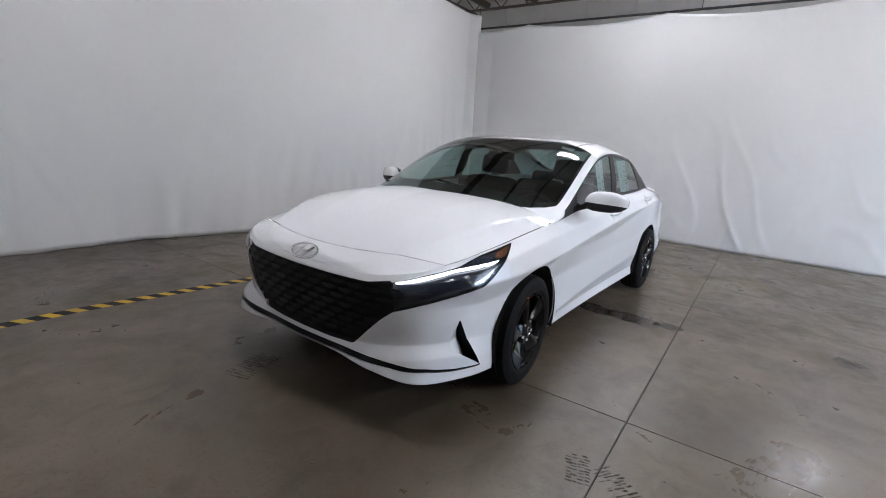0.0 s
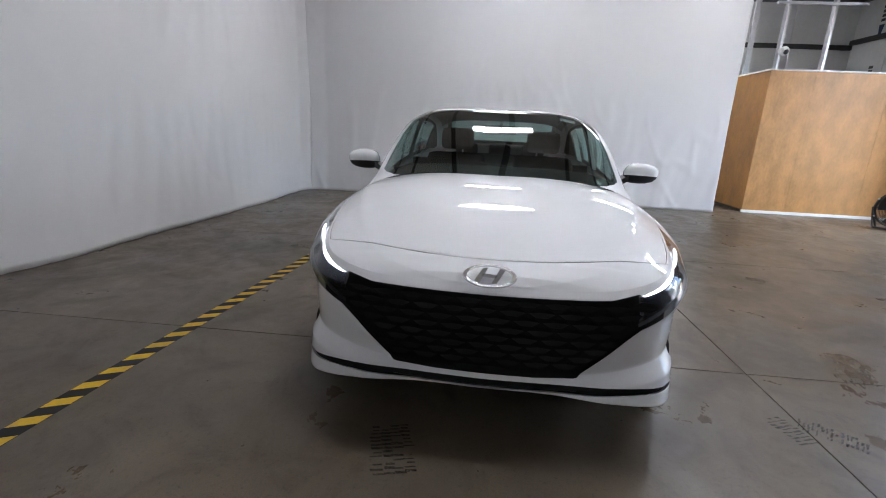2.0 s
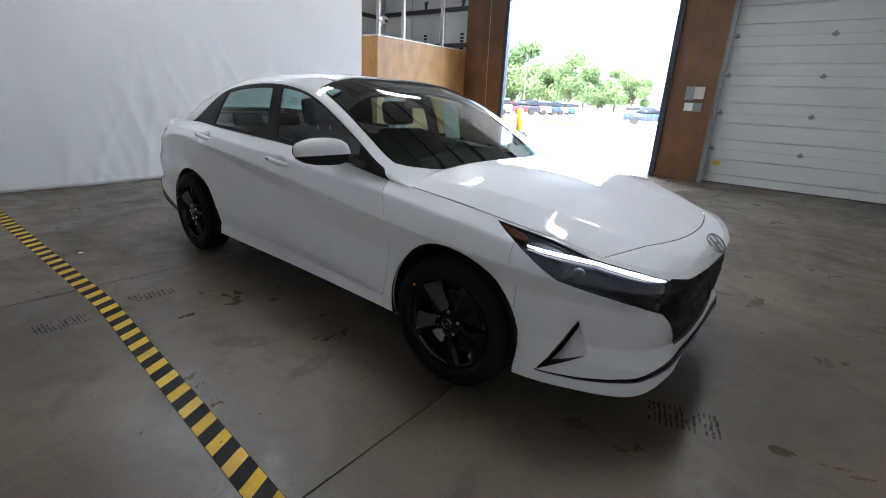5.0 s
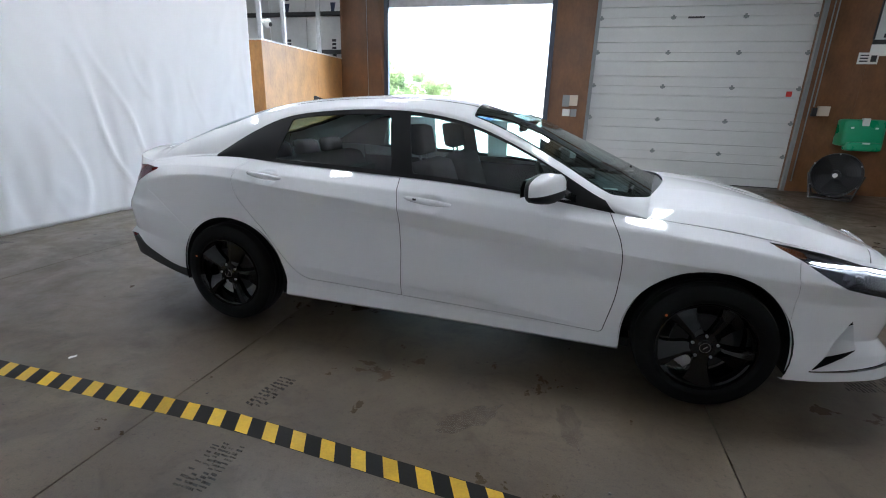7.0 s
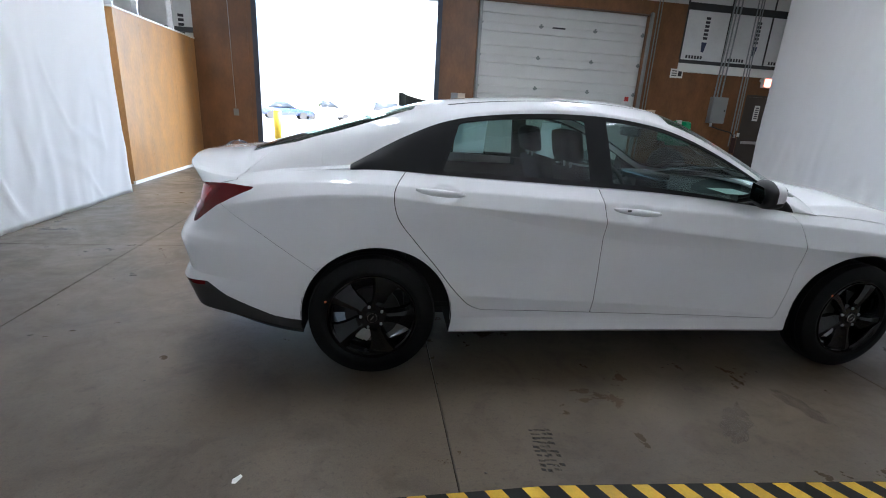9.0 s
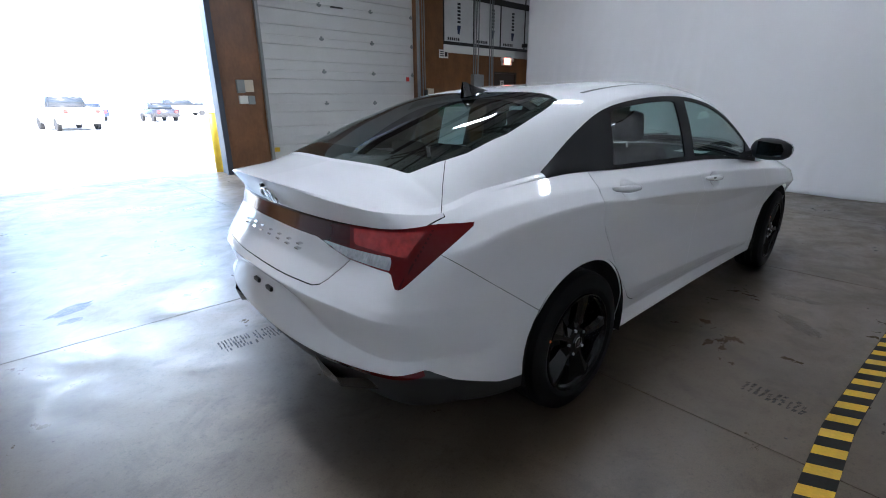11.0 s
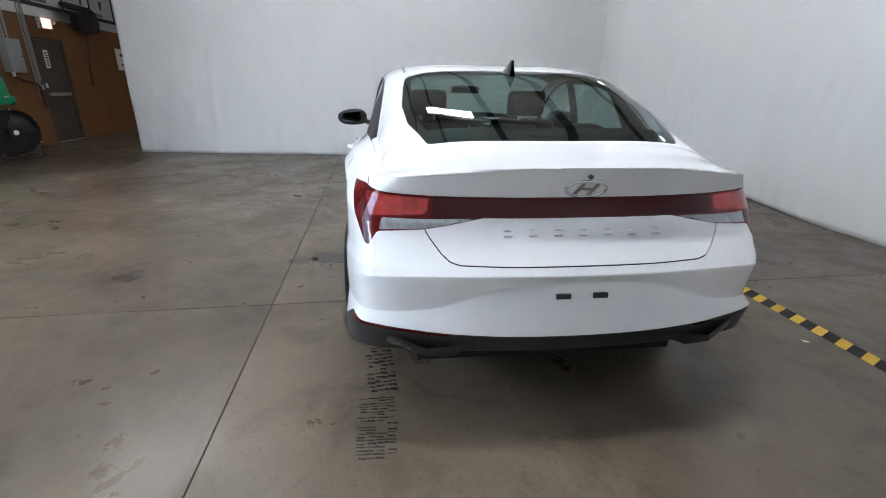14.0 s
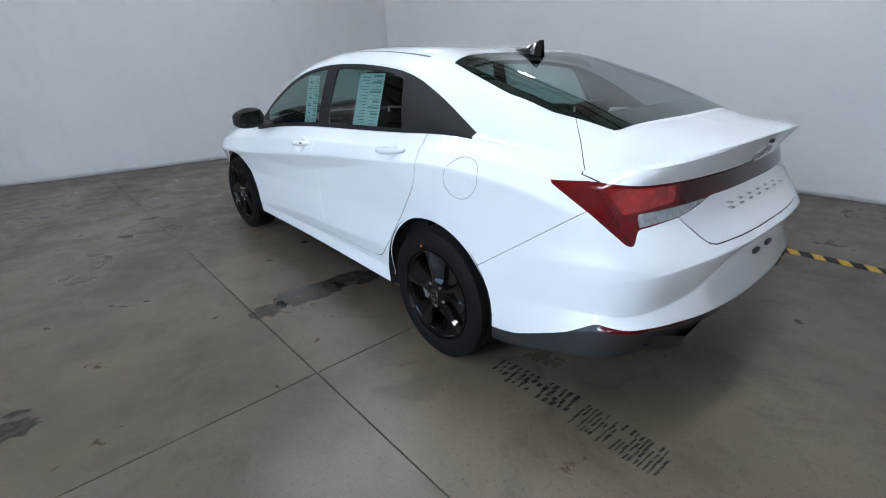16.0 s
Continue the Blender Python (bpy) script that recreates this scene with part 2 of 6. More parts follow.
part("cladding", box(bmn(), -8.2, OPEN_X[0] - 0.137, 7.955, 8.1, 0, 5.2), FOAM, wall_n)
bm = box(bmn(), OPEN_X[0], OPEN_X[1], 7.955, 8.1, OPEN_Z, 5.2)
box(bm, OPEN_X[1], ROLL_X[0], 7.955, 8.1, 0, 5.2)
box(bm, ROLL_X[0], 12.7, 7.955 + 0.12, 8.2, 0, 5.2)
part("cladding", bm, FOAM, wall_n)

wall_e = tagged(part("wall_2", box(bmn(), -8.3, -8.1, -13, 8.1, 0, 5.2), FOAM), label="far wall of pale insulation boards", category="wall", kind="structure")
tagged(part("wall_3", box(bmn(), 12.5, 12.7, -13, 7.95, 0, 5.2), PLYDARK), label="far brown plywood wall", category="wall", kind="structure")
wall_s = tagged(part("wall_4", box(bmn(), -8.1, 12.5, -13, -12.8, 0, 5.2), FOAM), label="far wall of pale insulation boards", category="wall", kind="structure")


def board(x, y, z, w, h, parent, turn=0, prints=True, flip=False):
    """One upright insulation board with dark print bars, facing -y before its turn."""
    b = part("insulation_board", box(bmn(), 0, w, 0, 0.03, 0, h), FOAM, parent, place=pose(x, y, z, 0, 0, turn))
    if prints:
        bm = bmn()
        zz = 0.18
        while zz < h - 0.5:
            u = w * (0.72 if flip else 0.5)
            for k in range(6):
                box(bm, u - 0.055, u + 0.055, -0.002, 0.001, zz + 0.28 + k * 0.085, zz + 0.28 + k * 0.085 + 0.055)
            zz += 1.35
        part("print", bm, INK, b)
        bm = bmn()
        zz = 0.18
        while zz < h - 0.5:
            u = w * (0.72 if flip else 0.5)
            vs = [bm.verts.new(p) for p in ((u - 0.07, -0.002, zz + 0.22), (u + 0.07, -0.002, zz + 0.22), (u + 0.02, -0.002, zz), (u - 0.05, -0.002, zz + 0.02))]
            bm.faces.new(vs)
            zz += 1.35
        part("print", bm, NAVY, b)
        bm = bmn()
        for k in range(6):
            box(bm, w * 0.12 + k * 0.075, w * 0.12 + k * 0.075 + 0.05, -0.002, 0.001, 0.03, 0.1)
        part("print", bm, INK, b)
    return b


# insulation over the plywood by the man door
for k in range(6):
    board(5.74 + k * 1.11, 7.75, 2.84, 1.085, 1.9, wall_n, flip=k % 2 == 1)
part("seam_tape", box(bmn(), 5.72, 12.5, 7.72, 7.76, 2.76, 2.835), SEAM, wall_n)
part("seam_tape", box(bmn(), 5.72, 12.5, 7.715, 7.76, 3.9, 4.05), SEAM, wall_n)
part("board_edge", box(bmn(), 5.72, 8.62, 7.735, 7.76, 2.57, 2.755), WHITEP, wall_n, "torn white board strip")
bm = bmn()
for k in range(7):
    box(bm, 5.71 + k * 1.11, 5.735 + k * 1.11, 7.725, 7.76, 2.84, 4.7)
part("seam_tape", bm, SEAM, wall_n)
# boards over the half wall, on the far wall and on the door side
for k in range(5):
    board(-8.09, 7.7 - k * 1.12, 1.9, 1.09, 2.9, wall_e, turn=90 + 180, flip=k % 2 == 0)
for k in range(10):
    board(-8.09, 2.0 - k * 1.12, 3.0, 1.09, 2.1, wall_e, turn=90 + 180, flip=k % 2 == 0)
bm = bmn()
for z in (2.45, 3.35, 4.3):
    box(bm, -8.1, -8.0, -12.8, 7.9, z, z + 0.1)
part("girt", bm, DARKSTEEL, wall_e)
for k in range(3):
    board(-8.05 + k * 1.03, 7.92, 2.0, 1.0, 2.7, wall_n, flip=k % 2 == 0)
bm = bmn()
for z in (2.6, 3.45, 4.3):
    box(bm, -8.0, -5.02, 7.82, 7.91, z, z + 0.09)
part("girt", bm, DARKSTEEL, wall_n)
for k in range(20):
    board(-8.0 + k * 1.03, -12.78, 3.0, 1.0, 2.1, wall_s, turn=0, prints=False)

# roof
ceiling = bmn()
for k in range(104):
    x = -8.3 + k * 0.2
    box(ceiling, x, x + 0.1, -13, 8.1, 5.2, 5.24)
    box(ceiling, x + 0.1, x + 0.2, -13, 8.1, 5.235, 5.275)
roof = tagged(part("ceiling", ceiling, DECK), label="ribbed metal roof deck", category="ceiling", kind="structure")
bm = bmn()
for k in range(15):
    y = -12.4 + k * 1.42
    box(bm, -8.1, 12.5, y, y + 0.05, 5.06, 5.2)
    box(bm, -8.1, 12.5, y - 0.03, y + 0.08, 5.04, 5.06)
part("purlin", bm, BEAM, roof)
for x in (-6.6, 0.4, 7.4):
    # an open-web truss: two chords and zigzag bars
    bm = bmn()
    box(bm, x - 0.04, x + 0.04, -12.8, 7.7, 4.93, 4.98)
    box(bm, x - 0.04, x + 0.04, -12.8, 7.7, 4.56, 4.6)
    for k in range(28):
        y = -12.7 + k * 0.72
        tube(bm, (x, y, 4.58), (x, y + 0.36, 4.95), 0.014, 6)
        tube(bm, (x, y + 0.36, 4.95), (x, y + 0.72, 4.58), 0.014, 6)
    part("rafter", bm, BEAM, roof)


# ---- hanging sheets ----
def sheet(name, line, top, seed, label, bulge=0.05):
    """White sheeting hung along a plan line, with soft folds, diagonal drag lines and a sagging hem."""
    n, rows = 220, 70
    pts = [Vector((*p, 0)) for p in line]
    lens = [0]
    for a, b in zip(pts, pts[1:]):
        lens.append(lens[-1] + (b - a).length)
    bm = bmn()
    grid = []
    for i in range(n + 1):
        s = lens[-1] * i / n
        k = max(j for j in range(len(lens) - 1) if lens[j] <= s + 1e-9)
        p = pts[k].lerp(pts[k + 1], (s - lens[k]) / (lens[k + 1] - lens[k]))
        d = (pts[min(k + 1, len(pts) - 1)] - pts[k]).normalized()
        nor = Vector((-d.y, d.x, 0))
        sag = 0.10 * abs(math.sin(math.pi * s / 2.4 + seed)) ** 0.7 * -1 + 0.05
        col = []
        for j in range(rows + 1):
            v = j / rows
            z = v * (top + sag)
            low = (1 - v)
            f = 0.035 * noise.noise((s * 0.9, v * 0.7, seed)) * (0.5 + low)
            f += bulge * math.sin(math.pi * v) * noise.noise((s * 0.35, v, seed + 9))
            warp = s + 0.55 * v * math.sin(s * 0.8 + seed) + 0.2 * noise.noise((s, v * 2, seed + 3))
            fold = noise.noise((warp * 2.6, v * 0.5, seed + 5))
            f += 0.03 * max(0.0, fold) ** 1.3 * low ** 1.6
            f += 0.013 * noise.noise((warp * 6.5, v * 1.2 + s, seed + 7)) * low ** 1.2
            crease = 1 - abs(noise.noise((s * 1.5 + v * 2.2, s * 0.7 - v * 1.6, seed + 13))) * 6
            f += 0.011 * max(0.0, crease) * (0.28 + low * low)
            pinch = 1 - abs(noise.noise((s * 2.1 - v * 3.4, s * 0.5 + v * 2.4, seed + 21))) * 7
            patch = max(0.0, noise.noise((s * 0.6, v * 1.2, seed + 31)) + 0.15)
            f += 0.034 * max(0.0, pinch) * patch * (0.2 + low * low)
            col.append(bm.verts.new(p + nor * f + Vector((0, 0, z))))
        grid.append(col)
    for i in range(n):
        for j in range(rows):
            bm.faces.new((grid[i][j], grid[i + 1][j], grid[i + 1][j + 1], grid[i][j + 1]))
    ob = part(name, bm, SHEET, smooth=True)
    so = ob.modifiers.new("thickness", "SOLIDIFY")
    so.thickness = 0.004
    return tagged(ob, label=label, category="backdrop sheet", group="hanging sheets")


sheet("backdrop_sheet", [(-4.78, 4.06), (-4.8, 2.0), (-4.8, -1.0), (-4.76, -3.1), (-4.66, -3.42)], 3.6, 1.0, "white fabric backdrop sheet hung wrinkled to the floor")
sheet("backdrop_sheet", [(-4.7, -3.4), (-4.45, -3.52), (-2.0, -3.54), (0.2, -3.7), (1.4, -3.88), (3.2, -3.88), (4.8, -3.8), (5.2, -3.6)], 3.9, 4.0, "white fabric backdrop sheet with soft vertical folds", 0.06)
sheet("backdrop_sheet", [(5.2, -3.62), (5.3, -3.2), (5.32, -1.0), (5.5, 1.2), (5.85, 3.6), (6.12, 5.32)], 4.2, 7.0, "white fabric backdrop sheet hung smooth beside the man door", 0.05)
bm = bmn()
tube(bm, (-4.82, 4.1, 3.66), (-4.82, -3.5, 3.66), 0.02)
tube(bm, (-4.8, -3.58, 3.93), (5.2, -3.9, 3.93), 0.02)
tube(bm, (5.2, -3.7, 4.22), (6.14, 5.35, 4.22), 0.02)
for x, y, z in ((-4.82, 4.0, 3.66), (-4.82, 0.5, 3.66), (-4.8, -3.5, 3.8), (0.2, -3.75, 3.93), (5.2, -3.8, 4.0), (5.6, 1.0, 4.22), (6.1, 5.2, 4.22)):
    tube(bm, (x, y, z), (x, y, 5.2), 0.006, 6)
tagged(part("hanging_rail", bm, DARKSTEEL), label="dark steel pipe rail on wires holding the sheets", category="rail")

# ---- ceiling lamps, with unseen ones added behind the sheets ----
def strip_lamp():
    t = thing("ceiling_lamp", label="white linear fluorescent ceiling lamp, switched on; some are added unseen backlights", category="ceiling lamp", group="ceiling lamps")
    bm = box(bmn(), -0.15, 0.15, -0.61, 0.61, 0.02, 0.09, 0.008)
    part("housing", bm, WHITEP, t)
    part("diffuser", box(bmn(), -0.125, 0.125, -0.59, 0.59, 0.0, 0.019), LAMPGLOW, t)
    for y in (-0.4, 0.4):
        part("hanger", tube(bmn(), (0, y, 0.09), (0, y, 0.825), 0.006, 6), STEEL, t)
    return t


first_lamp = strip_lamp()
first_lamp.matrix_basis = pose(-2.3, 0.1, 4.38)
# lamps at y < -4 or x > 6 are added, unseen, to backlight the sheets
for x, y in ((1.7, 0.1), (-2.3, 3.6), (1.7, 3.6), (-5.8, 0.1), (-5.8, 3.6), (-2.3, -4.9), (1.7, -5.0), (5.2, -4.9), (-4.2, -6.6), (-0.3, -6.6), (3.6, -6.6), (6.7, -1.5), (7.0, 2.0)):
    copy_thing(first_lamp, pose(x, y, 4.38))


# ---- loading doors ----
def door_panels(t, x0, x1, n, h, rise, flat=False):
    """Ribbed sectional panels, stacked upwards, or lying one behind the other."""
    bm = bmn()
    w = x1 - x0
    prof = [(0.0, 0.004), (0.004, 0.0)]
    for g in (0.28 * h, 0.725 * h):
        prof += [(g - 0.012, 0.0), (g - 0.009, 0.035), (g + 0.009, 0.035), (g + 0.012, 0.0)]
    prof += [(h - 0.006, 0.0), (h - 0.002, 0.004)]
    rows = [[bm.verts.new((x, d, z)) for z, d in prof] for x in (0, w)]
    for k in range(len(prof) - 1):
        bm.faces.new((rows[0][k], rows[1][k], rows[1][k + 1], rows[0][k + 1]))
    back = [bm.verts.new(p) for p in ((0, 0.05, 0), (w, 0.05, 0), (w, 0.05, h - 0.006), (0, 0.05, h - 0.006))]
    bm.faces.new(back)
    bm.faces.new((rows[0][0], rows[1][0], back[1], back[0]))
    bm.faces.new((rows[0][-1], rows[1][-1], back[2], back[3]))
    me = bpy.data.meshes.new("panel")
    bmesh.ops.recalc_face_normals(bm, faces=bm.faces)
    bm.to_mesh(me)
    bm.free()
    me.materials.append(DOORWHITE)
    bm = bmn()
    box(bm, -0.02, 0.02, -0.012, 0.002, -0.045, 0.045)
    box(bm, -0.045, 0.045, -0.014, 0.002, -0.03, -0.005)
    tube(bm, (-0.05, -0.014, 0), (0.05, -0.014, 0), 0.011, 8)
    hinge = bpy.data.meshes.new("hinge")
    bm.to_mesh(hinge)
    bm.free()
    hinge.materials.append(BOXGREY)
    for k in range(n):
        m = pose(x0, rise, k * h) if not flat else pose(x0, 7.55 - k * h, rise, 90, 0, 0)
        p = part("panel", me, None, t, place=m)
        if k < n - 1:
            for u in (0.02, 0.366, 0.69, 0.985):
                part("hinge", hinge, None, p, place=pose(w * u, -0.004, h - 0.004))


roll = thing("door_1", label="closed white sectional roll-up loading door", category="loading door", kind="structure")
door_panels(roll, ROLL_X[0] - 0.02, ROLL_X[1] + 0.02, 6, 0.662, 7.96)
part("bottom_seal", box(bmn(), ROLL_X[0], ROLL_X[1], 7.955, 8.01, 0.0, 0.02), BLACKP, roll)
for x in (ROLL_X[0] - 0.0, ROLL_X[1] - 0.0):
    bm = box(bmn(), x - 0.03, x + 0.03, 7.70, 7.745, 0.0, 3.75)
    box(bm, x - 0.045, x - 0.03, 7.66, 7.745, 0.0, 3.75)
    part("track", bm, BOXGREY, roll)
bm = bmn()
box(bm, ROLL_X[0] + 0.13, ROLL_X[0] + 0.25, 7.955, 7.962, 0.34, 0.43)
part("tag", bm, YELLOW, roll, "yellow warning tag")
part("sticker", box(bmn(), 4.62, 4.72, 7.954, 7.962, 1.83, 1.93), REDP, roll, "red sticker")
bm = box(bmn(), 2.6, 2.9, 7.93, 7.958, 3.28, 3.31)
part("lift_handle", bm, DARKSTEEL, roll)

opened = thing("door_2", label="white sectional loading door, open, stored overhead", category="loading door", kind="structure")
door_panels(opened, OPEN_X[0] + 0.02, OPEN_X[1] - 0.02, 6, 0.605, 3.80, flat=True)
for x in OPEN_X:
    s = 0.06 if x < -1 else -0.06
    bm = box(bmn(), x - 0.05 + s * 0.4, x + 0.05 + s * 0.4, 7.66, 7.745, 0.0, 3.75)
    part("track", bm, mat("painted track", (0.05, 0.06, 0.08), 0.5, 0.3), opened, "blue-grey painted steel track")
    bm = box(bmn(), x + s, x + s + 0.03, 4.0, 7.7, 3.72, 3.78)
    part("rail", bm, STEEL, opened)
    bm = box(bmn(), min(x, x + s * 0.5), max(x, x + s * 0.5), 7.76, 7.86 if x < -1 else 8.1, 0.0, OPEN_Z)
    part("jamb", bm, mat("jamb steel", (0.07, 0.085, 0.105), 0.5, 0.3), opened)
part("header", box(bmn(), OPEN_X[0], OPEN_X[1], 7.72, 7.748, 3.56, 3.72), STEEL, opened)
part("spring_shaft", tube(bmn(), (OPEN_X[0], 7.6, 4.05), (OPEN_X[1], 7.6, 4.05), 0.03), DARKSTEEL, opened)

# ---- half wall with bare studs ----
half = thing("wall_5", label="plywood half wall with bare metal studs above", category="partition", kind="structure")
for a, b in ((4.68, 5.42), (5.423, 6.63), (6.633, 7.75)):
    part("plywood_sheet", box(bmn(), -5.03, -5.0, a, b, 0.05, 2.47), PLY, half)
part("plywood_sheet", box(bmn(), -6.2, -5.03, 4.68, 4.71, 0.05, 2.47), PLY, half)
part("plywood_sheet", box(bmn(), -7.45, -6.203, 4.68, 4.71, 0.05, 2.47), PLY, half)
part("backing", box(bmn(), -5.12, -5.032, 4.715, 7.75, 0.0, 2.47), PLY, half)
part("kick_strip", box(bmn(), -5.02, -4.988, 4.67, 7.75, 0.0, 0.05), WHITEP, half)
bm = box(bmn(), -5.14, -4.985, 4.665, 7.75, 2.472, 2.495)
box(bm, -7.45, -5.14, 4.665, 4.80, 2.472, 2.495)
part("cap", bm, WHITEP, half)
for y in (4.76, 5.5, 6.84):
    bm = box(bmn(), -5.11, -5.02, y - 0.02, y + 0.02, 2.496, 4.9)
    box(bm, -5.11, -5.105, y - 0.02, y + 0.05, 2.496, 4.9)
    part("stud", bm, STEEL, half)
for x in (-6.0, -6.9):
    part("stud", box(bmn(), x - 0.02, x + 0.02, 4.7, 4.79, 2.496, 4.9), STEEL, half)
part("rail", box(bmn(), -5.02, -4.97, 4.55, 5.95, 3.5, 3.54), STEEL, half)
bm = bmn()
for k in range(9):
    y = 6.8 - k * 0.12
    tube(bm, (-5.2 + 0.5 * k / 9, y, 4.4 - 0.25 * math.sin(k)), (-5.2 + 0.5 * (k + 1) / 9, y - 0.12, 4.4 - 0.25 * math.sin(k + 1)), 0.012, 6)
tagged(part("cable", bm, BLACKP), label="loose black cable over the half wall", category="cable")

dome = thing("security_camera", label="white dome security camera on a metal stud", category="camera")
bm = tube(bmn(), (-5.0, 4.76, 2.78), (-4.93, 4.76, 2.78), 0.05)
part("mount", bm, WHITEP, dome)
part("housing", ball(bmn(), (-4.9, 4.76, 2.76), 0.075), WHITEP, dome, smooth=True)
part("lens", ball(bmn(), (-4.85, 4.76, 2.74), 0.042), BLACKP, dome, smooth=True)


# ---- fans ----
def drum_fan(m, r, depth, label, backed=True):
    """A floor drum fan: shell, wire guards, blades, hub and stand; it blows along its own -y."""
    t = thing("floor_fan", m, label=label, category="fan", group="floor fans")
    zc = r + 0.06
    bm = bmn()
    seg = 40
    prof = [(r, -depth / 2), (r + 0.012, -depth / 2), (r + 0.012, depth / 2), (r, depth / 2)]
    rows = [[bm.verts.new((p * math.cos(2 * math.pi * i / seg), y, zc + p * math.sin(2 * math.pi * i / seg))) for p, y in prof] for i in range(seg)]
    for i in range(seg):
        for j in range(4):
            bm.faces.new((rows[i][j], rows[(i + 1) % seg][j], rows[(i + 1) % seg][(j + 1) % 4], rows[i][(j + 1) % 4]))
    part("drum", bm, BLACKP, t)
    for y in (-depth / 2 - 0.015, depth / 2 + 0.015):
        bm = bmn()
        k = r
        while k > 0.07:
            ring(bm, (0, y, zc), (0, 1, 0), k, 0.003, 32, 5)
            k -= 0.035
        for i in range(8):
            a = math.pi * i / 4
            tube(bm, (0.06 * math.cos(a), y, zc + 0.06 * math.sin(a)), (r * math.cos(a), y, zc + r * math.sin(a)), 0.004, 5)
        part("guard", bm, DARKSTEEL, t)
    for i in range(3):
        bm = bmn()
        a0 = 2 * math.pi * i / 3
        row = []
        for u in range(7):
            q = a0 + u * 0.2
            row.append([bm.verts.new((rr * math.cos(q), (u - 3) * 0.028, zc + rr * math.sin(q))) for rr in (0.08, r * 0.5, r * 0.93)])
        for u in range(6):
            for v in range(2):
                bm.faces.new((row[u][v], row[u + 1][v], row[u + 1][v + 1], row[u][v + 1]))
        part("blade", bm, BLACKP, t, smooth=True)
    part("hub", tube(bmn(), (0, -depth / 2, zc), (0, depth / 2, zc), 0.08, 20), BLACKP, t)
    if backed:
        part("back_shroud", tube(bmn(), (0, depth / 2 - 0.02, zc), (0, depth / 2 - 0.01, zc), r, 32), BLACKP, t)
    part("badge", tube(bmn(), (0, -depth / 2 - 0.025, zc), (0, -depth / 2 - 0.02, zc), 0.04, 20), WHITEP, t, "white round badge")
    for k in range(6):
        a = math.pi * (k + 0.5) / 3
        cx, cz = (r + 0.004) * math.cos(a), zc + (r + 0.004) * math.sin(a)
        part("guard_clip", box(bmn(), cx - 0.012, cx + 0.012, -depth / 2 - 0.022, -depth / 2 - 0.005, cz - 0.012, cz + 0.012, 0.003), STEEL, t)
    bm = bmn()
    for s in (-1, 1):
        tube(bm, (s * (r + 0.03), 0, zc), (s * (r * 0.8), -depth * 0.8, 0.02), 0.014, 8)
        tube(bm, (s * (r + 0.03), 0, zc), (s * (r * 0.8), depth * 0.8, 0.02), 0.014, 8)
    for d in (-1, 1):
        tube(bm, (-r * 0.8, d * depth * 0.8, 0.016), (r * 0.8, d * depth * 0.8, 0.016), 0.014, 8)
    part("stand", bm, DARKSTEEL, t)
    return t


drum_fan(pose(5.4, 7.05, 0, 0, 0, -28), 0.38, 0.3, "large black drum fan on the floor beside the loading door")
drum_fan(pose(-3.9, 6.4, 0, -8, 0, 40), 0.27, 0.14, "small black floor fan before the plywood half wall", False)

# ---- things on the plywood wall ----
eye = thing("eyewash_station", label="green wall-mounted portable eyewash station", category="eyewash station")
bm = box(bmn(), 5.5, 6.16, 7.42, 7.748, 0.95, 1.44, 0.06)
for v in bm.verts:
    if v.co.z < 1.1 and v.co.y < 7.6:
        v.co.y -= 0.05
part("tank", bm, GREEN, eye, smooth=True)
bm = box(bmn(), 5.56, 6.1, 7.26, 7.5, 0.87, 1.03, 0.05)
part("tray", bm, GREEN, eye, smooth=True)
part("filler_cap", box(bmn(), 5.76, 5.88, 7.41, 7.47, 1.32, 1.46, 0.01), WHITEP, eye, "white label plate")
for x in (5.6, 5.98):
    part("print", box(bmn(), x, x + 0.05, 7.405, 7.418, 1.14, 1.3), WHITEP, eye)
part("print", box(bmn(), 5.75, 5.87, 7.216, 7.219, 1.0, 1.03), WHITEP, eye)

pan = thing("electrical_panel", label="grey steel electrical panel with conduits", category="electrical panel")
part("enclosure", box(bmn(), 6.74, 7.14, 7.61, 7.748, 1.44, 2.05, 0.008), BOXGREY, pan)
part("door", box(bmn(), 6.765, 7.115, 7.598, 7.609, 1.47, 2.02, 0.004), BOXGREY, pan)
part("latch", tube(bmn(), (7.08, 7.59, 1.74), (7.08, 7.6, 1.74), 0.018), BLACKP, pan)
for x, top in ((6.80, 4.9), (6.88, 4.9), (6.98, 4.9)):
    part("conduit", tube(bmn(), (x, 7.70, 2.05), (x + 0.06, 7.70, top), 0.017, 10), BOXGREY, pan)
part("fitting", tube(bmn(), (6.85, 7.68, 1.44), (6.85, 7.68, 1.36), 0.03, 12), STEEL, pan)
bm = bmn()
for a, b in (((6.85, 7.68, 1.37), (7.1, 7.69, 1.3)), ((7.1, 7.69, 1.3), (7.45, 7.69, 1.24)), ((7.45, 7.69, 1.24), (7.6, 7.69, 1.1))):
    tube(bm, a, b, 0.014, 8)
part("cord", bm, BLACKP, pan)

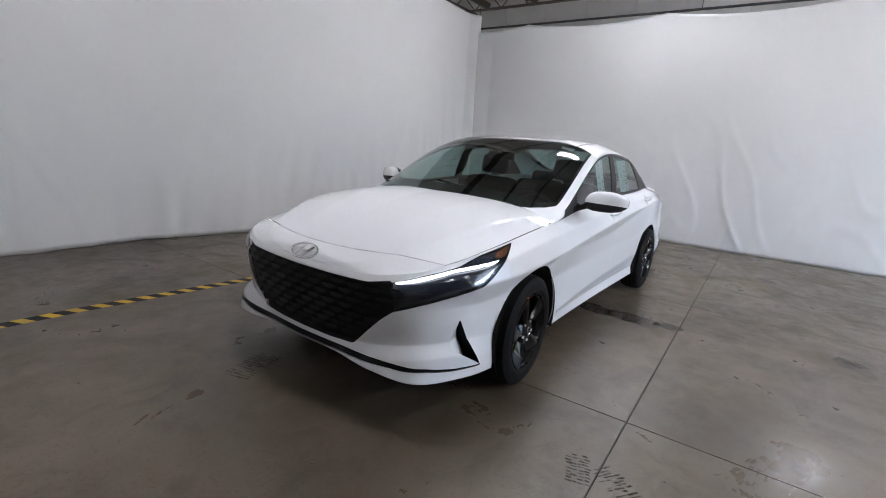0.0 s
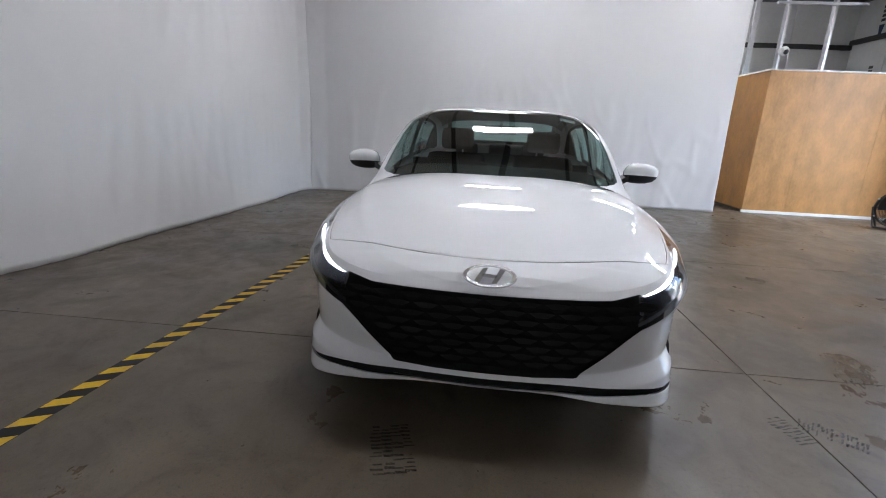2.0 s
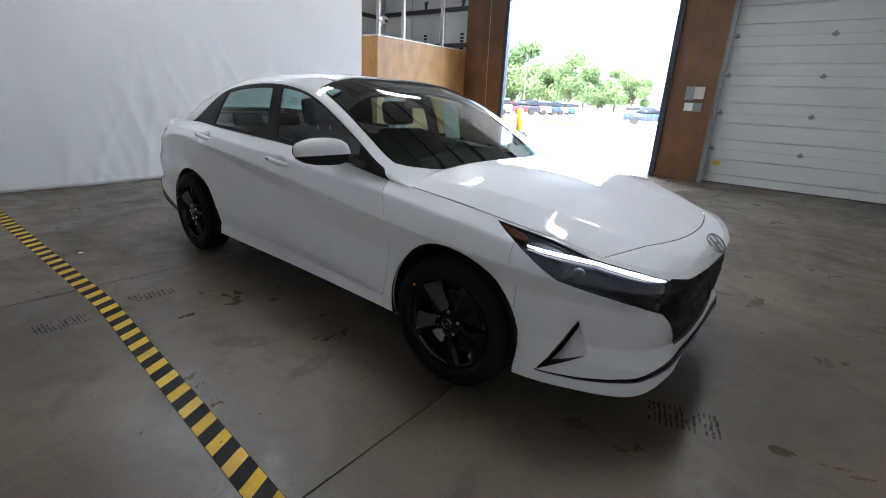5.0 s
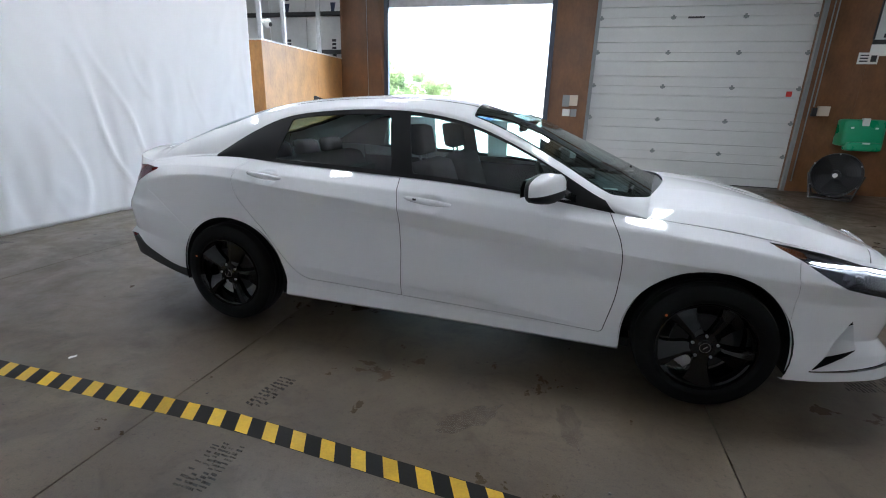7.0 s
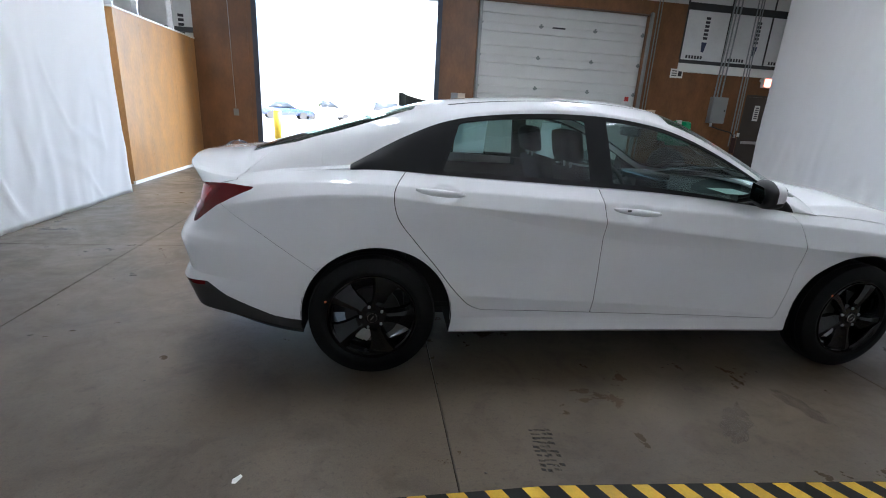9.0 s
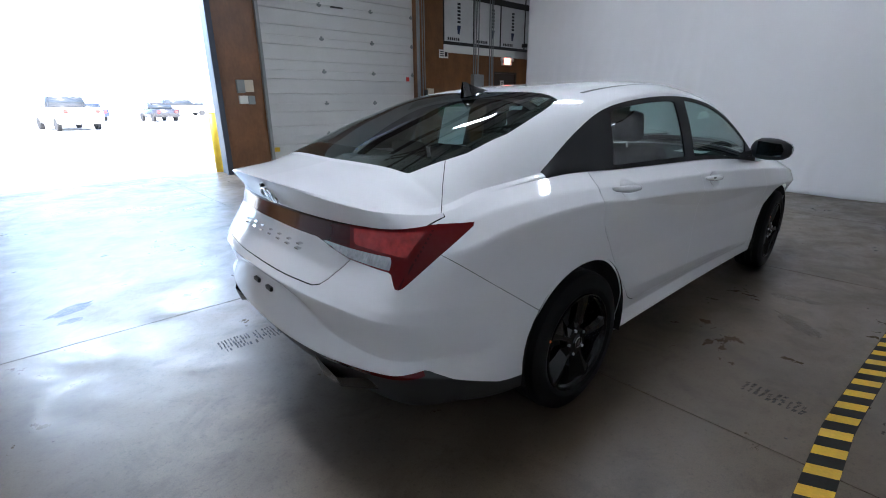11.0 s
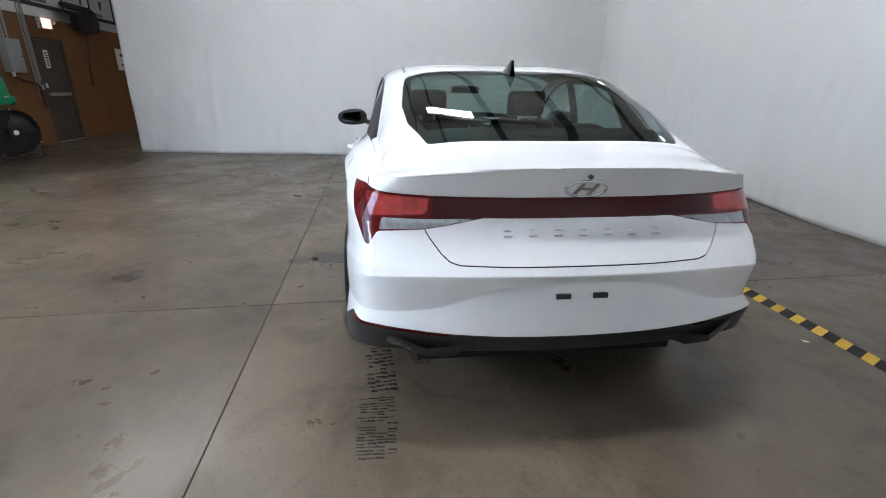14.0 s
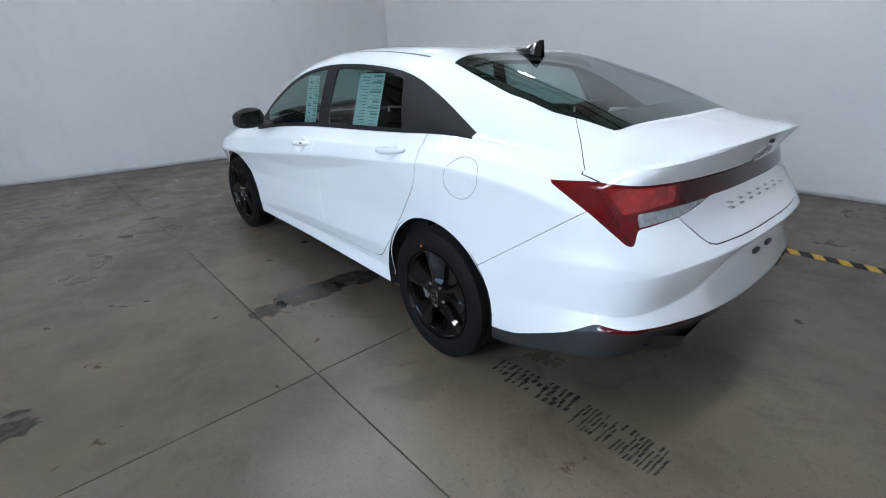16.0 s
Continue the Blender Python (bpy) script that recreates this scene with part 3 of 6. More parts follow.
ctl = thing("door_control", label="white push-button door control boxes on the pier", category="control box")
part("box", box(bmn(), 0.32, 0.47, 7.69, 7.748, 1.52, 1.76, 0.008), BOXGREY, ctl)
part("plate", box(bmn(), 0.44, 0.64, 7.70, 7.748, 1.54, 1.76, 0.006), BEIGE, ctl)
part("box", box(bmn(), 0.34, 0.5, 7.69, 7.748, 1.32, 1.47, 0.008), WHITEP, ctl)
part("plate", box(bmn(), 0.51, 0.64, 7.70, 7.748, 1.31, 1.47, 0.006), BOXGREY, ctl)
sw = thing("switch_box", label="beige wall switch box beside the loading door", category="switch")
part("box", box(bmn(), 5.12, 5.32, 7.69, 7.748, 1.48, 1.66, 0.008), BEIGE, sw)
part("socket", box(bmn(), 5.03, 5.11, 7.68, 7.748, 1.47, 1.63, 0.008), BLACKP, sw)
for k, x in enumerate((4.98, 5.05)):
    ob = part("conduit", tube(bmn(), (x, 7.72, 1.65 if k else 0.2), (x, 7.72, 4.9), 0.012, 8), BOXGREY)
    tagged(ob, label="thin steel conduit up the plywood wall", category="conduit", group="wall conduits")
for k, (x, z0) in enumerate(((7.5, 0.9), (7.58, 1.2), (7.64, 1.3))):
    tagged(part("conduit", tube(bmn(), (x, 7.72, z0), (x - 0.05, 7.72, 4.9), 0.014, 8), BOXGREY), label="thin steel conduit beside the man door", category="conduit", group="wall conduits")
lab = thing("wall_sign", label="small white sign with dark print on the plywood", category="sign", group="wall signs")
part("plate", box(bmn(), 5.56, 5.88, 7.74, 7.748, 2.42, 2.62), WHITEP, lab)
for z in (2.46, 2.51, 2.56):
    part("print", box(bmn(), 5.59, 5.72, 7.737, 7.7395, z, z + 0.022), INK, lab)
part("print", box(bmn(), 5.76, 5.85, 7.737, 7.7395, 2.46, 2.58), INK, lab)
pst = thing("wall_sign", label="pale notice sheet pinned on the far plywood", category="sign", group="wall signs")
part("plate", box(bmn(), 11.0, 12.3, 7.74, 7.748, 1.6, 2.15), WHITEP, pst)
for k in range(3):
    part("print", box(bmn(), 11.2 + k * 0.32, 11.36 + k * 0.32, 7.737, 7.7395, 1.72, 1.76), NAVY, pst)
part("print", box(bmn(), 11.2, 11.95, 7.737, 7.7395, 1.96, 2.03), NAVY, pst)

md = thing("door_3", label="closed grey-brown steel exit door", category="door", kind="structure")
part("leaf", box(bmn(), 7.77, 8.69, 7.79, 7.84, 0.01, 2.11), MANDOOR, md)
bm = box(bmn(), 7.72, 7.768, 7.74, 7.95, 0.0, 2.16)
box(bm, 8.692, 8.74, 7.74, 7.95, 0.0, 2.16)
box(bm, 7.768, 8.692, 7.74, 7.95, 2.112, 2.16)
part("door_frame", bm, MANDOOR, md)
part("push_bar", box(bmn(), 7.85, 8.6, 7.72, 7.76, 0.98, 1.05, 0.01), STEEL, md)
part("notice", box(bmn(), 8.05, 8.2, 7.783, 7.789, 1.55, 1.92), WHITEP, md, "white notice plate")
for k in range(6):
    part("print", box(bmn(), 8.08, 8.17, 7.781, 7.7825, 1.6 + k * 0.05, 1.625 + k * 0.05), INK, md)
part("threshold", box(bmn(), 7.72, 8.74, 7.70, 7.95, 0.001, 0.012), STEEL, md)
ex = thing("exit_sign", label="lit red exit sign with twin lamps above the door", category="exit sign")
part("case", box(bmn(), 8.02, 8.4, 7.66, 7.748, 2.34, 2.56, 0.01), WHITEP, ex)
part("face", box(bmn(), 8.05, 8.33, 7.652, 7.659, 2.36, 2.54), EXITRED, ex)
for x in (7.98, 8.46):
    part("lamp_head", ball(bmn(), (x, 7.68, 2.5), 0.05), WHITEP, ex, smooth=True)
hose = thing("hose_reel", label="dark hose reel hung high on the plywood", category="hose reel")
bm = bmn()
for k in range(5):
    ring(bm, (9.4, 7.5 - k * 0.035, 2.62), (0, 1, 0), 0.26, 0.022, 28, 6)
part("hose", bm, BLACKP, hose)
part("drum", tube(bmn(), (9.4, 7.72, 2.62), (9.4, 7.32, 2.62), 0.2, 24), BLACKP, hose)
part("bracket", box(bmn(), 8.95, 9.85, 7.6, 7.748, 2.88, 2.98), BLACKP, hose)
bm = bmn()
tube(bm, (9.3, 7.5, 2.4), (9.25, 7.55, 1.7), 0.022, 8)
tube(bm, (9.25, 7.55, 1.7), (9.3, 7.6, 1.2), 0.02, 8)
part("hose_end", bm, BLACKP, hose)
# white tag beside the exit door; its dark cylinder and valve are added
ext = thing("fire_extinguisher", label="white tag beside the door, on an added dark cylinder", category="fire extinguisher")
part("cylinder", tube(bmn(), (7.56, 7.66, 0.75), (7.56, 7.66, 1.12), 0.055, 16), mat("dark enamel", (0.05, 0.016, 0.012), 0.4), ext)
part("valve", tube(bmn(), (7.56, 7.66, 1.12), (7.56, 7.66, 1.2), 0.02, 10), STEEL, ext)
part("tag", box(bmn(), 7.57, 7.64, 7.6, 7.606, 1.15, 1.24), WHITEP, ext)
plug = thing("wall_outlet", label="small outlet with cord on the brown plywood", category="outlet")
part("plate", box(bmn(), -4.33, -4.23, 7.72, 7.748, 1.02, 1.16, 0.006), BOXGREY, plug)
part("cord", tube(bmn(), (-4.28, 7.735, 1.16), (-4.32, 7.735, 3.9), 0.006, 6), STEEL, plug)

# ---- floor tape ----
tape = thing("floor_tape", label="yellow and black striped hazard tape stuck on the concrete", category="floor tape")


def tape_y(x):
    return float(np.interp(x, (-4.8, -3.6, -0.7, 0.6, 1.9, 2.6, 5.3), (-1.71, -1.71, -1.69, -1.785, -1.885, -1.94, -1.95)))


def strip(bm, x0, x1, lean, z, half_w=0.052, n=3):
    lo = [bm.verts.new((x0 + (x1 - x0) * k / n - lean, tape_y(x0 + (x1 - x0) * k / n) - half_w, z)) for k in range(n + 1)]
    hi = [bm.verts.new((x0 + (x1 - x0) * k / n + lean, tape_y(x0 + (x1 - x0) * k / n) + half_w, z)) for k in range(n + 1)]
    for k in range(n):
        bm.faces.new((lo[k], lo[k + 1], hi[k + 1], hi[k]))
    return bm


part("backing", strip(bmn(), -4.74, 5.25, 0, 0.0012, 0.052, 50), TAPEB, tape, "black tape")
x = -4.66
while x < 5.1:
    part("stripe", strip(bmn(), x, x + 0.066, -0.024, 0.0018, 0.051), TAPEY, tape)
    x += 0.1425


# ---- marks on the floor ----
def blot(cx, cy, w, d, seed, turn=0.0, lobes=3.0, z=0.0008):
    """An uneven flat patch."""
    bm = bmn()
    ring_v = []
    c, s = math.cos(radians(turn)), math.sin(radians(turn))
    for k in range(36):
        a = 2 * math.pi * k / 36
        r = 1 + 0.45 * noise.noise((lobes * math.cos(a), lobes * math.sin(a), seed))
        u, v = w / 2 * r * math.cos(a), d / 2 * r * math.sin(a)
        ring_v.append(bm.verts.new((cx + u * c - v * s, cy + u * s + v * c, z)))
    bm.faces.new(ring_v)
    return bm


def stain_material(name, base, rough, cover, least=0.35):
    """A stain whose rim and body break up, so that the concrete shows through."""
    m = mat(name, base, rough, var=0.3, scale=25)
    nt = m.node_tree
    tr, mx, no, rp = (nt.nodes.new(k) for k in ("ShaderNodeBsdfTransparent", "ShaderNodeMixShader", "ShaderNodeTexNoise", "ShaderNodeMapRange"))
    geo = nt.nodes.new("ShaderNodeNewGeometry")
    nt.links.new(geo.outputs["Position"], no.inputs["Vector"])
    no.inputs["Scale"].default_value, no.inputs["Detail"].default_value = 22, 6
    rp.inputs["From Min"].default_value, rp.inputs["From Max"].default_value = 0.38, 0.6
    rp.inputs["To Min"].default_value, rp.inputs["To Max"].default_value = cover * least, cover
    nt.links.new(no.outputs[0], rp.inputs[0])
    nt.links.new(rp.outputs[0], mx.inputs[0])
    nt.links.new(tr.outputs[0], mx.inputs[1])
    nt.links.new(nt.nodes["Principled BSDF"].outputs[0], mx.inputs[2])
    nt.links.new(mx.outputs[0], nt.nodes["Material Output"].inputs[0])
    return m


WET = stain_material("damp concrete", (0.035, 0.03, 0.024), 0.2, 0.8, 0.7)
RUBBER = stain_material("wet tyre print", (0.018, 0.016, 0.014), 0.6, 0.92, 0.5)
OIL = stain_material("oil spot", (0.02, 0.018, 0.015), 0.3, 0.85)
SHEEN = stain_material("wet sheen", (0.07, 0.058, 0.045), 0.2, 0.15, 0.0)
DUST = stain_material("faint scuff", (0.06, 0.05, 0.04), 0.45, 0.35)


def tread(x, y, length, width, turn, seed, rows=9):
    """A tyre print: short broken bars across the way it rolled."""
    rnd = random.Random(seed)
    t = thing("tyre_mark", pose(x, y, 0.001, 0, 0, turn), label="dark wet tyre tread mark on the concrete", category="tyre mark", group="tyre marks", kind="stuff")
    bm = bmn()
    rows = int(rows * 1.7)
    for i in range(rows):
        for j in range(4):
            if rnd.random() < 0.1 + 0.25 * (j == i // 5 % 4):
                continue
            u = (i + rnd.uniform(-0.15, 0.15)) * length / rows
            v = -width / 2 + (j + 0.5) * width / 4 + rnd.uniform(-0.006, 0.006)
            h, w = length / rows * rnd.uniform(0.35, 0.75), width / 4 * rnd.uniform(0.36, 0.6)
            q = [(u - h * 0.5, v - w), (u + h * 0.3, v - w * 0.9), (u + h * 0.6, v + w), (u - h * 0.3, v + w * 0.9)]
            bm.faces.new([bm.verts.new((a, b, 0.0004)) for a, b in q])
    part("print", bm, RUBBER, t)


tread(-1.62, 0.80, 0.42, 0.13, 184, 1, 8)
tread(-2.06, 0.80, 0.36, 0.15, 178, 2, 12)
tread(1.82, 1.33, 0.2, 0.1, 20, 3, 6)
tread(1.84, 1.44, 0.26, 0.11, 55, 4, 9)
tread(2.42, -0.36, 0.3, 0.17, 196, 5, 8)
tread(-0.66, -1.33, 0.26, 0.1, 265, 6, 6)
tread(-0.6, -1.82, 0.25, 0.14, 270, 7, 8)
for cx, cy, w, d, seed, turn, m, what in (
    (-0.28, 1.08, 0.46, 0.24, 3, 80, WET, "damp patch"), (-0.31, 1.36, 0.22, 0.16, 5, 95, WET, "damp patch"), (-0.29, 0.75, 0.36, 0.22, 7, 65, WET, "damp patch"),
    (1.1, 6.0, 1.3, 0.6, 35, 60, DUST, "damp patch"), (1.92, 1.7, 0.55, 0.36, 41, 50, SHEEN, "wet scrape"), (1.55, 2.35, 0.6, 0.3, 43, 70, SHEEN, "wet scrape"),
    (-0.53, 2.53, 0.2, 0.13, 9, 80, OIL, "oil spot"), (-0.42, 2.5, 0.09, 0.05, 11, 80, OIL, "oil spot"), (-2.98, 2.04, 0.28, 0.14, 13, 30, WET, "damp patch"), (-3.0, 1.83, 0.14, 0.08, 15, 10, WET, "damp patch"),
    (0.3, -1.35, 0.35, 0.12, 25, 45, DUST, "scuff"), (0.75, -1.25, 0.3, 0.1, 27, 100, DUST, "scuff")):
    tagged(part("floor_stain", blot(cx, cy, w, d, seed, turn), m), label=f"dark uneven {what} on the concrete floor", category="stain", group="floor stains", kind="stuff")

SCRAP = mat("paper scrap", (0.7, 0.7, 0.68), 0.7)
bm = bmn()
vs = [bm.verts.new(p) for p in ((-1.87, -1.53, 0.002), (-1.852, -1.50, 0.004), (-1.86, -1.492, 0.009), (-1.876, -1.5, 0.003), (-1.884, -1.51, 0.006), (-1.884, -1.527, 0.002))]
bm.faces.new(vs[:4])
bm.faces.new((vs[0], vs[3], vs[4], vs[5]))
tagged(part("paper_scrap", bm, SCRAP), label="torn scrap of white paper on the floor", category="paper scrap")
bm = bmn()
rnd = random.Random(4)
for k in range(70):
    x, y, s = rnd.uniform(-3.4, 3.4), rnd.uniform(-3.2, 3.0), rnd.uniform(0.004, 0.011)
    vs = [bm.verts.new((x + s * rnd.uniform(0.5, 1) * math.cos(a), y + s * rnd.uniform(0.5, 1) * math.sin(a), 0.001)) for a in (0, 1.3, 2.5, 3.9, 5.1)]
    top = bm.verts.new((x, y, s * 0.5))
    for i in range(5):
        bm.faces.new((vs[i], vs[(i + 1) % 5], top))
tagged(part("floor_grit", bm, DARKGUNK), label="scattered dark crumbs and grit on the floor", category="grit", kind="stuff")

# ---- outside ----
ASPHALT = mat("sunlit lot paving", (0.42, 0.41, 0.39), 0.9, var=0.12, scale=0.6, fine=14)
ground = tagged(part("ground", box(bmn(), -400, 400, 8.1, 700, -0.3, -0.012), ASPHALT), label="pale sunlit parking lot paving", category="ground", kind="structure")
sill = tagged(part("threshold", box(bmn(), -3.82, 0.0, 7.975, 8.4, -0.1, -0.002), CONCRETE), label="concrete door threshold", category="threshold", kind="structure")


def bollard(x, y):
    t = thing("bollard", label="yellow steel bollard beside the loading door", category="bollard", group="bollards")
    bm = tube(bmn(), (x, y, -0.012), (x, y, 1.14), 0.085, 24)
    ball(bm, (x, y, 1.14), 0.085, 1, 1, 0.4, 24)
    part("post", bm, YELLOW, t, smooth=True)


bollard(-3.55, 8.28)
bollard(-0.02, 8.3)
for k in range(2):
    bm = box(bmn(), -17.0 + k * 3.2, -14.2 + k * 3.2, 28.0 + k * 1.9, 28.25 + k * 1.9, -0.012, 0.14, 0.03)
    tagged(part("parking_stop", bm, YELLOW), label="yellow concrete wheel stop on the lot", category="wheel stop", group="wheel stops")


GLASSDARK = mat("dark far glass", (0.03, 0.035, 0.04), 0.1)
TYREFAR = mat("far tyre", (0.03, 0.03, 0.03), 0.8)
PAINTS = {}


def far_vehicle(kind, col, x, y, turn, label):
    """A parked vehicle with body, glasshouse, wheels and lamps."""
    if col not in PAINTS:
        PAINTS[col] = mat("far car paint", col, 0.25, coat=0.6, var=0.02)
    t = thing("parked_car", pose(x, y, -0.012, 0, 0, turn), label=label, category="car", group="parked cars")
    L, W, H, hood, belt = {"suv": (4.6, 1.86, 1.68, 1.05, 1.05), "sedan": (4.7, 1.82, 1.45, 0.95, 0.95), "van": (5.2, 1.95, 1.95, 1.2, 1.15), "truck": (5.6, 2.0, 1.9, 1.2, 1.2)}[kind]
    rear = -L / 2 + (0.9 if kind == "sedan" else 0.12)
    if kind == "truck":
        rear = -0.6
    body = [(-L / 2, 0.35), (-L / 2 + 0.03, belt), (rear, belt + 0.02), (L * 0.17, belt), (L * 0.47, hood - 0.12), (L / 2, 0.7), (L / 2, 0.35)]
    cabin = [(rear + 0.02, belt), (rear + (0.55 if kind == "sedan" else 0.22), H - 0.03), (-0.1, H), (L * 0.02, H - 0.03), (L * 0.19, belt)]

    def slab(prof, w0, w1):
        bm = bmn()
        zmin, zmax = min(p[1] for p in prof), max(p[1] for p in prof)
        sides = []
        for s in (-1, 1):
            sides.append([bm.verts.new((px, s * (w0 + (w1 - w0) * (pz - zmin) / (zmax - zmin)) / 2, pz)) for px, pz in prof])
        bm.faces.new(sides[0])
        bm.faces.new(sides[1][::-1])
        for i in range(len(prof)):
            j = (i + 1) % len(prof)
            bm.faces.new((sides[0][i], sides[1][i], sides[1][j], sides[0][j]))
        bmesh.ops.bevel(bm, geom=list(bm.edges), offset=0.05, segments=2, affect="EDGES")
        return bm

    part("body", slab(body, W * 0.97, W), PAINTS[col], t, smooth=True)
    part("glasshouse", slab(cabin, W * 0.93, W * 0.76), GLASSDARK, t, smooth=True)
    part("roof", box(bmn(), cabin[1][0] - 0.04, cabin[3][0] + 0.06, -W * 0.4, W * 0.4, H - 0.13, H + 0.015, 0.04), PAINTS[col], t)
    for s in (-1, 1):
        for wx in (-L * 0.29, L * 0.3):
            part("wheel", tube(bmn(), (wx, s * (W / 2 - 0.2), 0.33), (wx, s * (W / 2 + 0.01), 0.33), 0.33, 20), TYREFAR, t)
        part("tail_lamp", box(bmn(), -L / 2 - 0.01, -L / 2 + 0.04, s * W * 0.36 - 0.1, s * W * 0.36 + 0.1, belt - 0.28, belt - 0.1), REDP, t)
    return t


WHITEC, REDC, BLUEC, BLACKC, SILV, BRIGHTB = (0.75, 0.75, 0.75), (0.4, 0.03, 0.03), (0.03, 0.05, 0.12), (0.03, 0.03, 0.035), (0.4, 0.42, 0.44), (0.03, 0.16, 0.5)
for k, (kind, col, what) in enumerate((("suv", REDC, "red"), ("suv", BLUEC, "dark blue"), ("suv", WHITEC, "white"), ("sedan", REDC, "red"), ("suv", BLACKC, "black"), ("suv", WHITEC, "white"), ("suv", BLUEC, "dark blue"), ("suv", SILV, "silver"), ("sedan", BRIGHTB, "bright blue"), ("suv", WHITEC, "white"))):
    u = k / 9
    far_vehicle(kind, col, -25.5 + 1.2 * u - 4 * u * u, 33.5 + 32 * u, 215 + random.Random(k).uniform(-3, 3), f"{what} parked car across the lot")
for kind, col, x, y, a, what in (("truck", WHITEC, -0.5, 33.0, 100, "white pickup truck"), ("sedan", BLACKC, 6.4, 44.0, 95, "dark sedan"), ("sedan", BLUEC, 2.2, 50.0, 100, "dark blue sedan"), ("van", WHITEC, 13.0, 62.0, 10, "white passenger van"), ("sedan", BLUEC, -9.3, 42.0, 20, "blue sedan"), ("truck", SILV, -6.0, 45.5, 20, "silver pickup truck"), ("suv", REDC, 30.0, 100.0, 60, "red car"), ("suv", WHITEC, 26.0, 102.0, 60, "white car"), ("sedan", REDC, 36.0, 104.0, 60, "red car"), ("suv", BLACKC, 21.0, 98.0, 60, "black car"), ("sedan", WHITEC, -16, 74, 70, "white car"), ("suv", SILV, -21, 78, 70, "silver car")):
    far_vehicle(kind, col, x, y, a, f"{what} parked on the lot")
for x, y in ((-44, 74), (-50, 92), (-62, 118), (-71, 128), (14, 120)):
    t = thing("light_pole", label="tall steel light pole on the lot", category="light pole", group="light poles")
    part("pole", tube(bmn(), (x, y, -0.012), (x, y, 9.5), 0.11, 8, 0.07), STEEL, t)
    part("lamp_head", box(bmn(), x - 0.5, x + 0.5, y - 0.2, y + 0.2, 9.4, 9.6), STEEL, t)

LEAF = mat("summer foliage", (0.12, 0.185, 0.07), 0.65, var=0.3, scale=0.35, fine=3, tint=(0.06, 0.1, 0.035))
BARK = mat("bark", (0.1, 0.075, 0.055), 0.9)


def tree(seed, h, spread):
    rnd = random.Random(seed)
    t = thing("tree", label="full-leaved green deciduous tree beyond the lot", category="tree", group="trees")
    bm = bmn()
    tube(bm, (0, 0, -0.05), (0.1, 0, h * 0.5), 0.32, 9, 0.14)
    blobs = []
    for k in range(16):
        a, e = rnd.uniform(0, 6.28), rnd.uniform(0.28, 0.95)
        rr = spread * rnd.uniform(0.2, 0.95) * math.sqrt(max(0.05, 1 - (e - 0.5) ** 2 * 3.2))
        c = Vector((rr * math.cos(a), rr * math.sin(a), h * e))
        blobs.append((c, spread * rnd.uniform(0.3, 0.5)))
        tube(bm, (0.05, 0, h * 0.22 + h * 0.2 * rnd.random()), c, 0.1, 6, 0.02)
    part("trunk", bm, BARK, t)
    vs, fs = [], []
    for c, r in blobs:
        for k in range(560):
            d = Vector((rnd.gauss(0, 1), rnd.gauss(0, 1), rnd.gauss(0, 0.8))).normalized()
            p = c + d * r * rnd.uniform(0.55, 1.08)
            s = rnd.uniform(0.16, 0.34)
            u = Vector((rnd.uniform(-1, 1), rnd.uniform(-1, 1), rnd.uniform(-1, 1))).normalized()
            v = u.cross(d + Vector((0.01, 0.02, 0))).normalized()
            i = len(vs)
            vs += [p - u * s, p - v * s * 0.6, p + u * s, p + v * s * 0.6]
            fs.append((i, i + 1, i + 2, i + 3))
    me = bpy.data.meshes.new("crown")
    me.from_pydata(vs, [], fs)
    me.materials.append(LEAF)
    part("crown", me, LEAF, t)
    return t


kinds = [tree(3, 11.0, 5.2), tree(8, 13.5, 5.6), tree(15, 9.5, 5.4)]
rnd = random.Random(12)
spots = []
for k in range(28):
    ang = 17.5 + k * 1.75
    dist = rnd.uniform(118, 150) if k > 3 else rnd.uniform(150, 185)
    spots.append((3.4 - dist * math.sin(radians(ang)), -1.4 + dist * math.cos(radians(ang))))
for i, (x, y) in enumerate(spots):
    s = rnd.uniform(0.85, 1.3)
    far_h = 1.0 if i < 30 else 0.75
    m = pose(x, y, -0.012, 0, 0, rnd.uniform(0, 360))
    if i < 3:
        kinds[i].matrix_basis = m
    else:
        o = kinds[i % 3]
        c = copy_thing(o, m)
        c.scale = (s * far_h, s * far_h, s * far_h * rnd.uniform(0.9, 1.1))

# ---- the white sedan ----
PAINT = mat("white car paint", (0.735, 0.74, 0.755), 0.5, var=0.006, scale=0.7, fine=400, spec=0.2, coat=1.0, rvar=0.03)
GAP = mat("panel gap", (0.015, 0.015, 0.016), 0.8)
GLOSSB = mat("gloss black trim", (0.008, 0.008, 0.009), 0.12, var=0.02, coat=0.5, rvar=0.04)
TRIM = mat("satin black window trim", (0.012, 0.012, 0.013), 0.55, var=0.05, spec=0.25)
SATINB = mat("textured black plastic", (0.016, 0.016, 0.017), 0.5, var=0.1, fine=300, bump=0.03)
GRILLEB = mat("black grille plastic", (0.004, 0.004, 0.0045), 0.45, var=0.05, spec=0.16)
TYRE = mat("tyre rubber", (0.006, 0.006, 0.0065), 0.7, var=0.12, fine=120, bump=0.05, spec=0.12)
RIMB = mat("gloss black alloy", (0.005, 0.005, 0.0055), 0.1, 0.0, var=0.05, spec=0.32, rvar=0.03)
CHROME = mat("chrome", (0.75, 0.76, 0.78), 0.1, 1.0, var=0.02, rvar=0.03)
ALU = mat("brushed aluminium", (0.55, 0.55, 0.56), 0.35, 0.9)
RUST = mat("brake disc steel", (0.03, 0.029, 0.028), 0.6, 0.5, var=0.2)
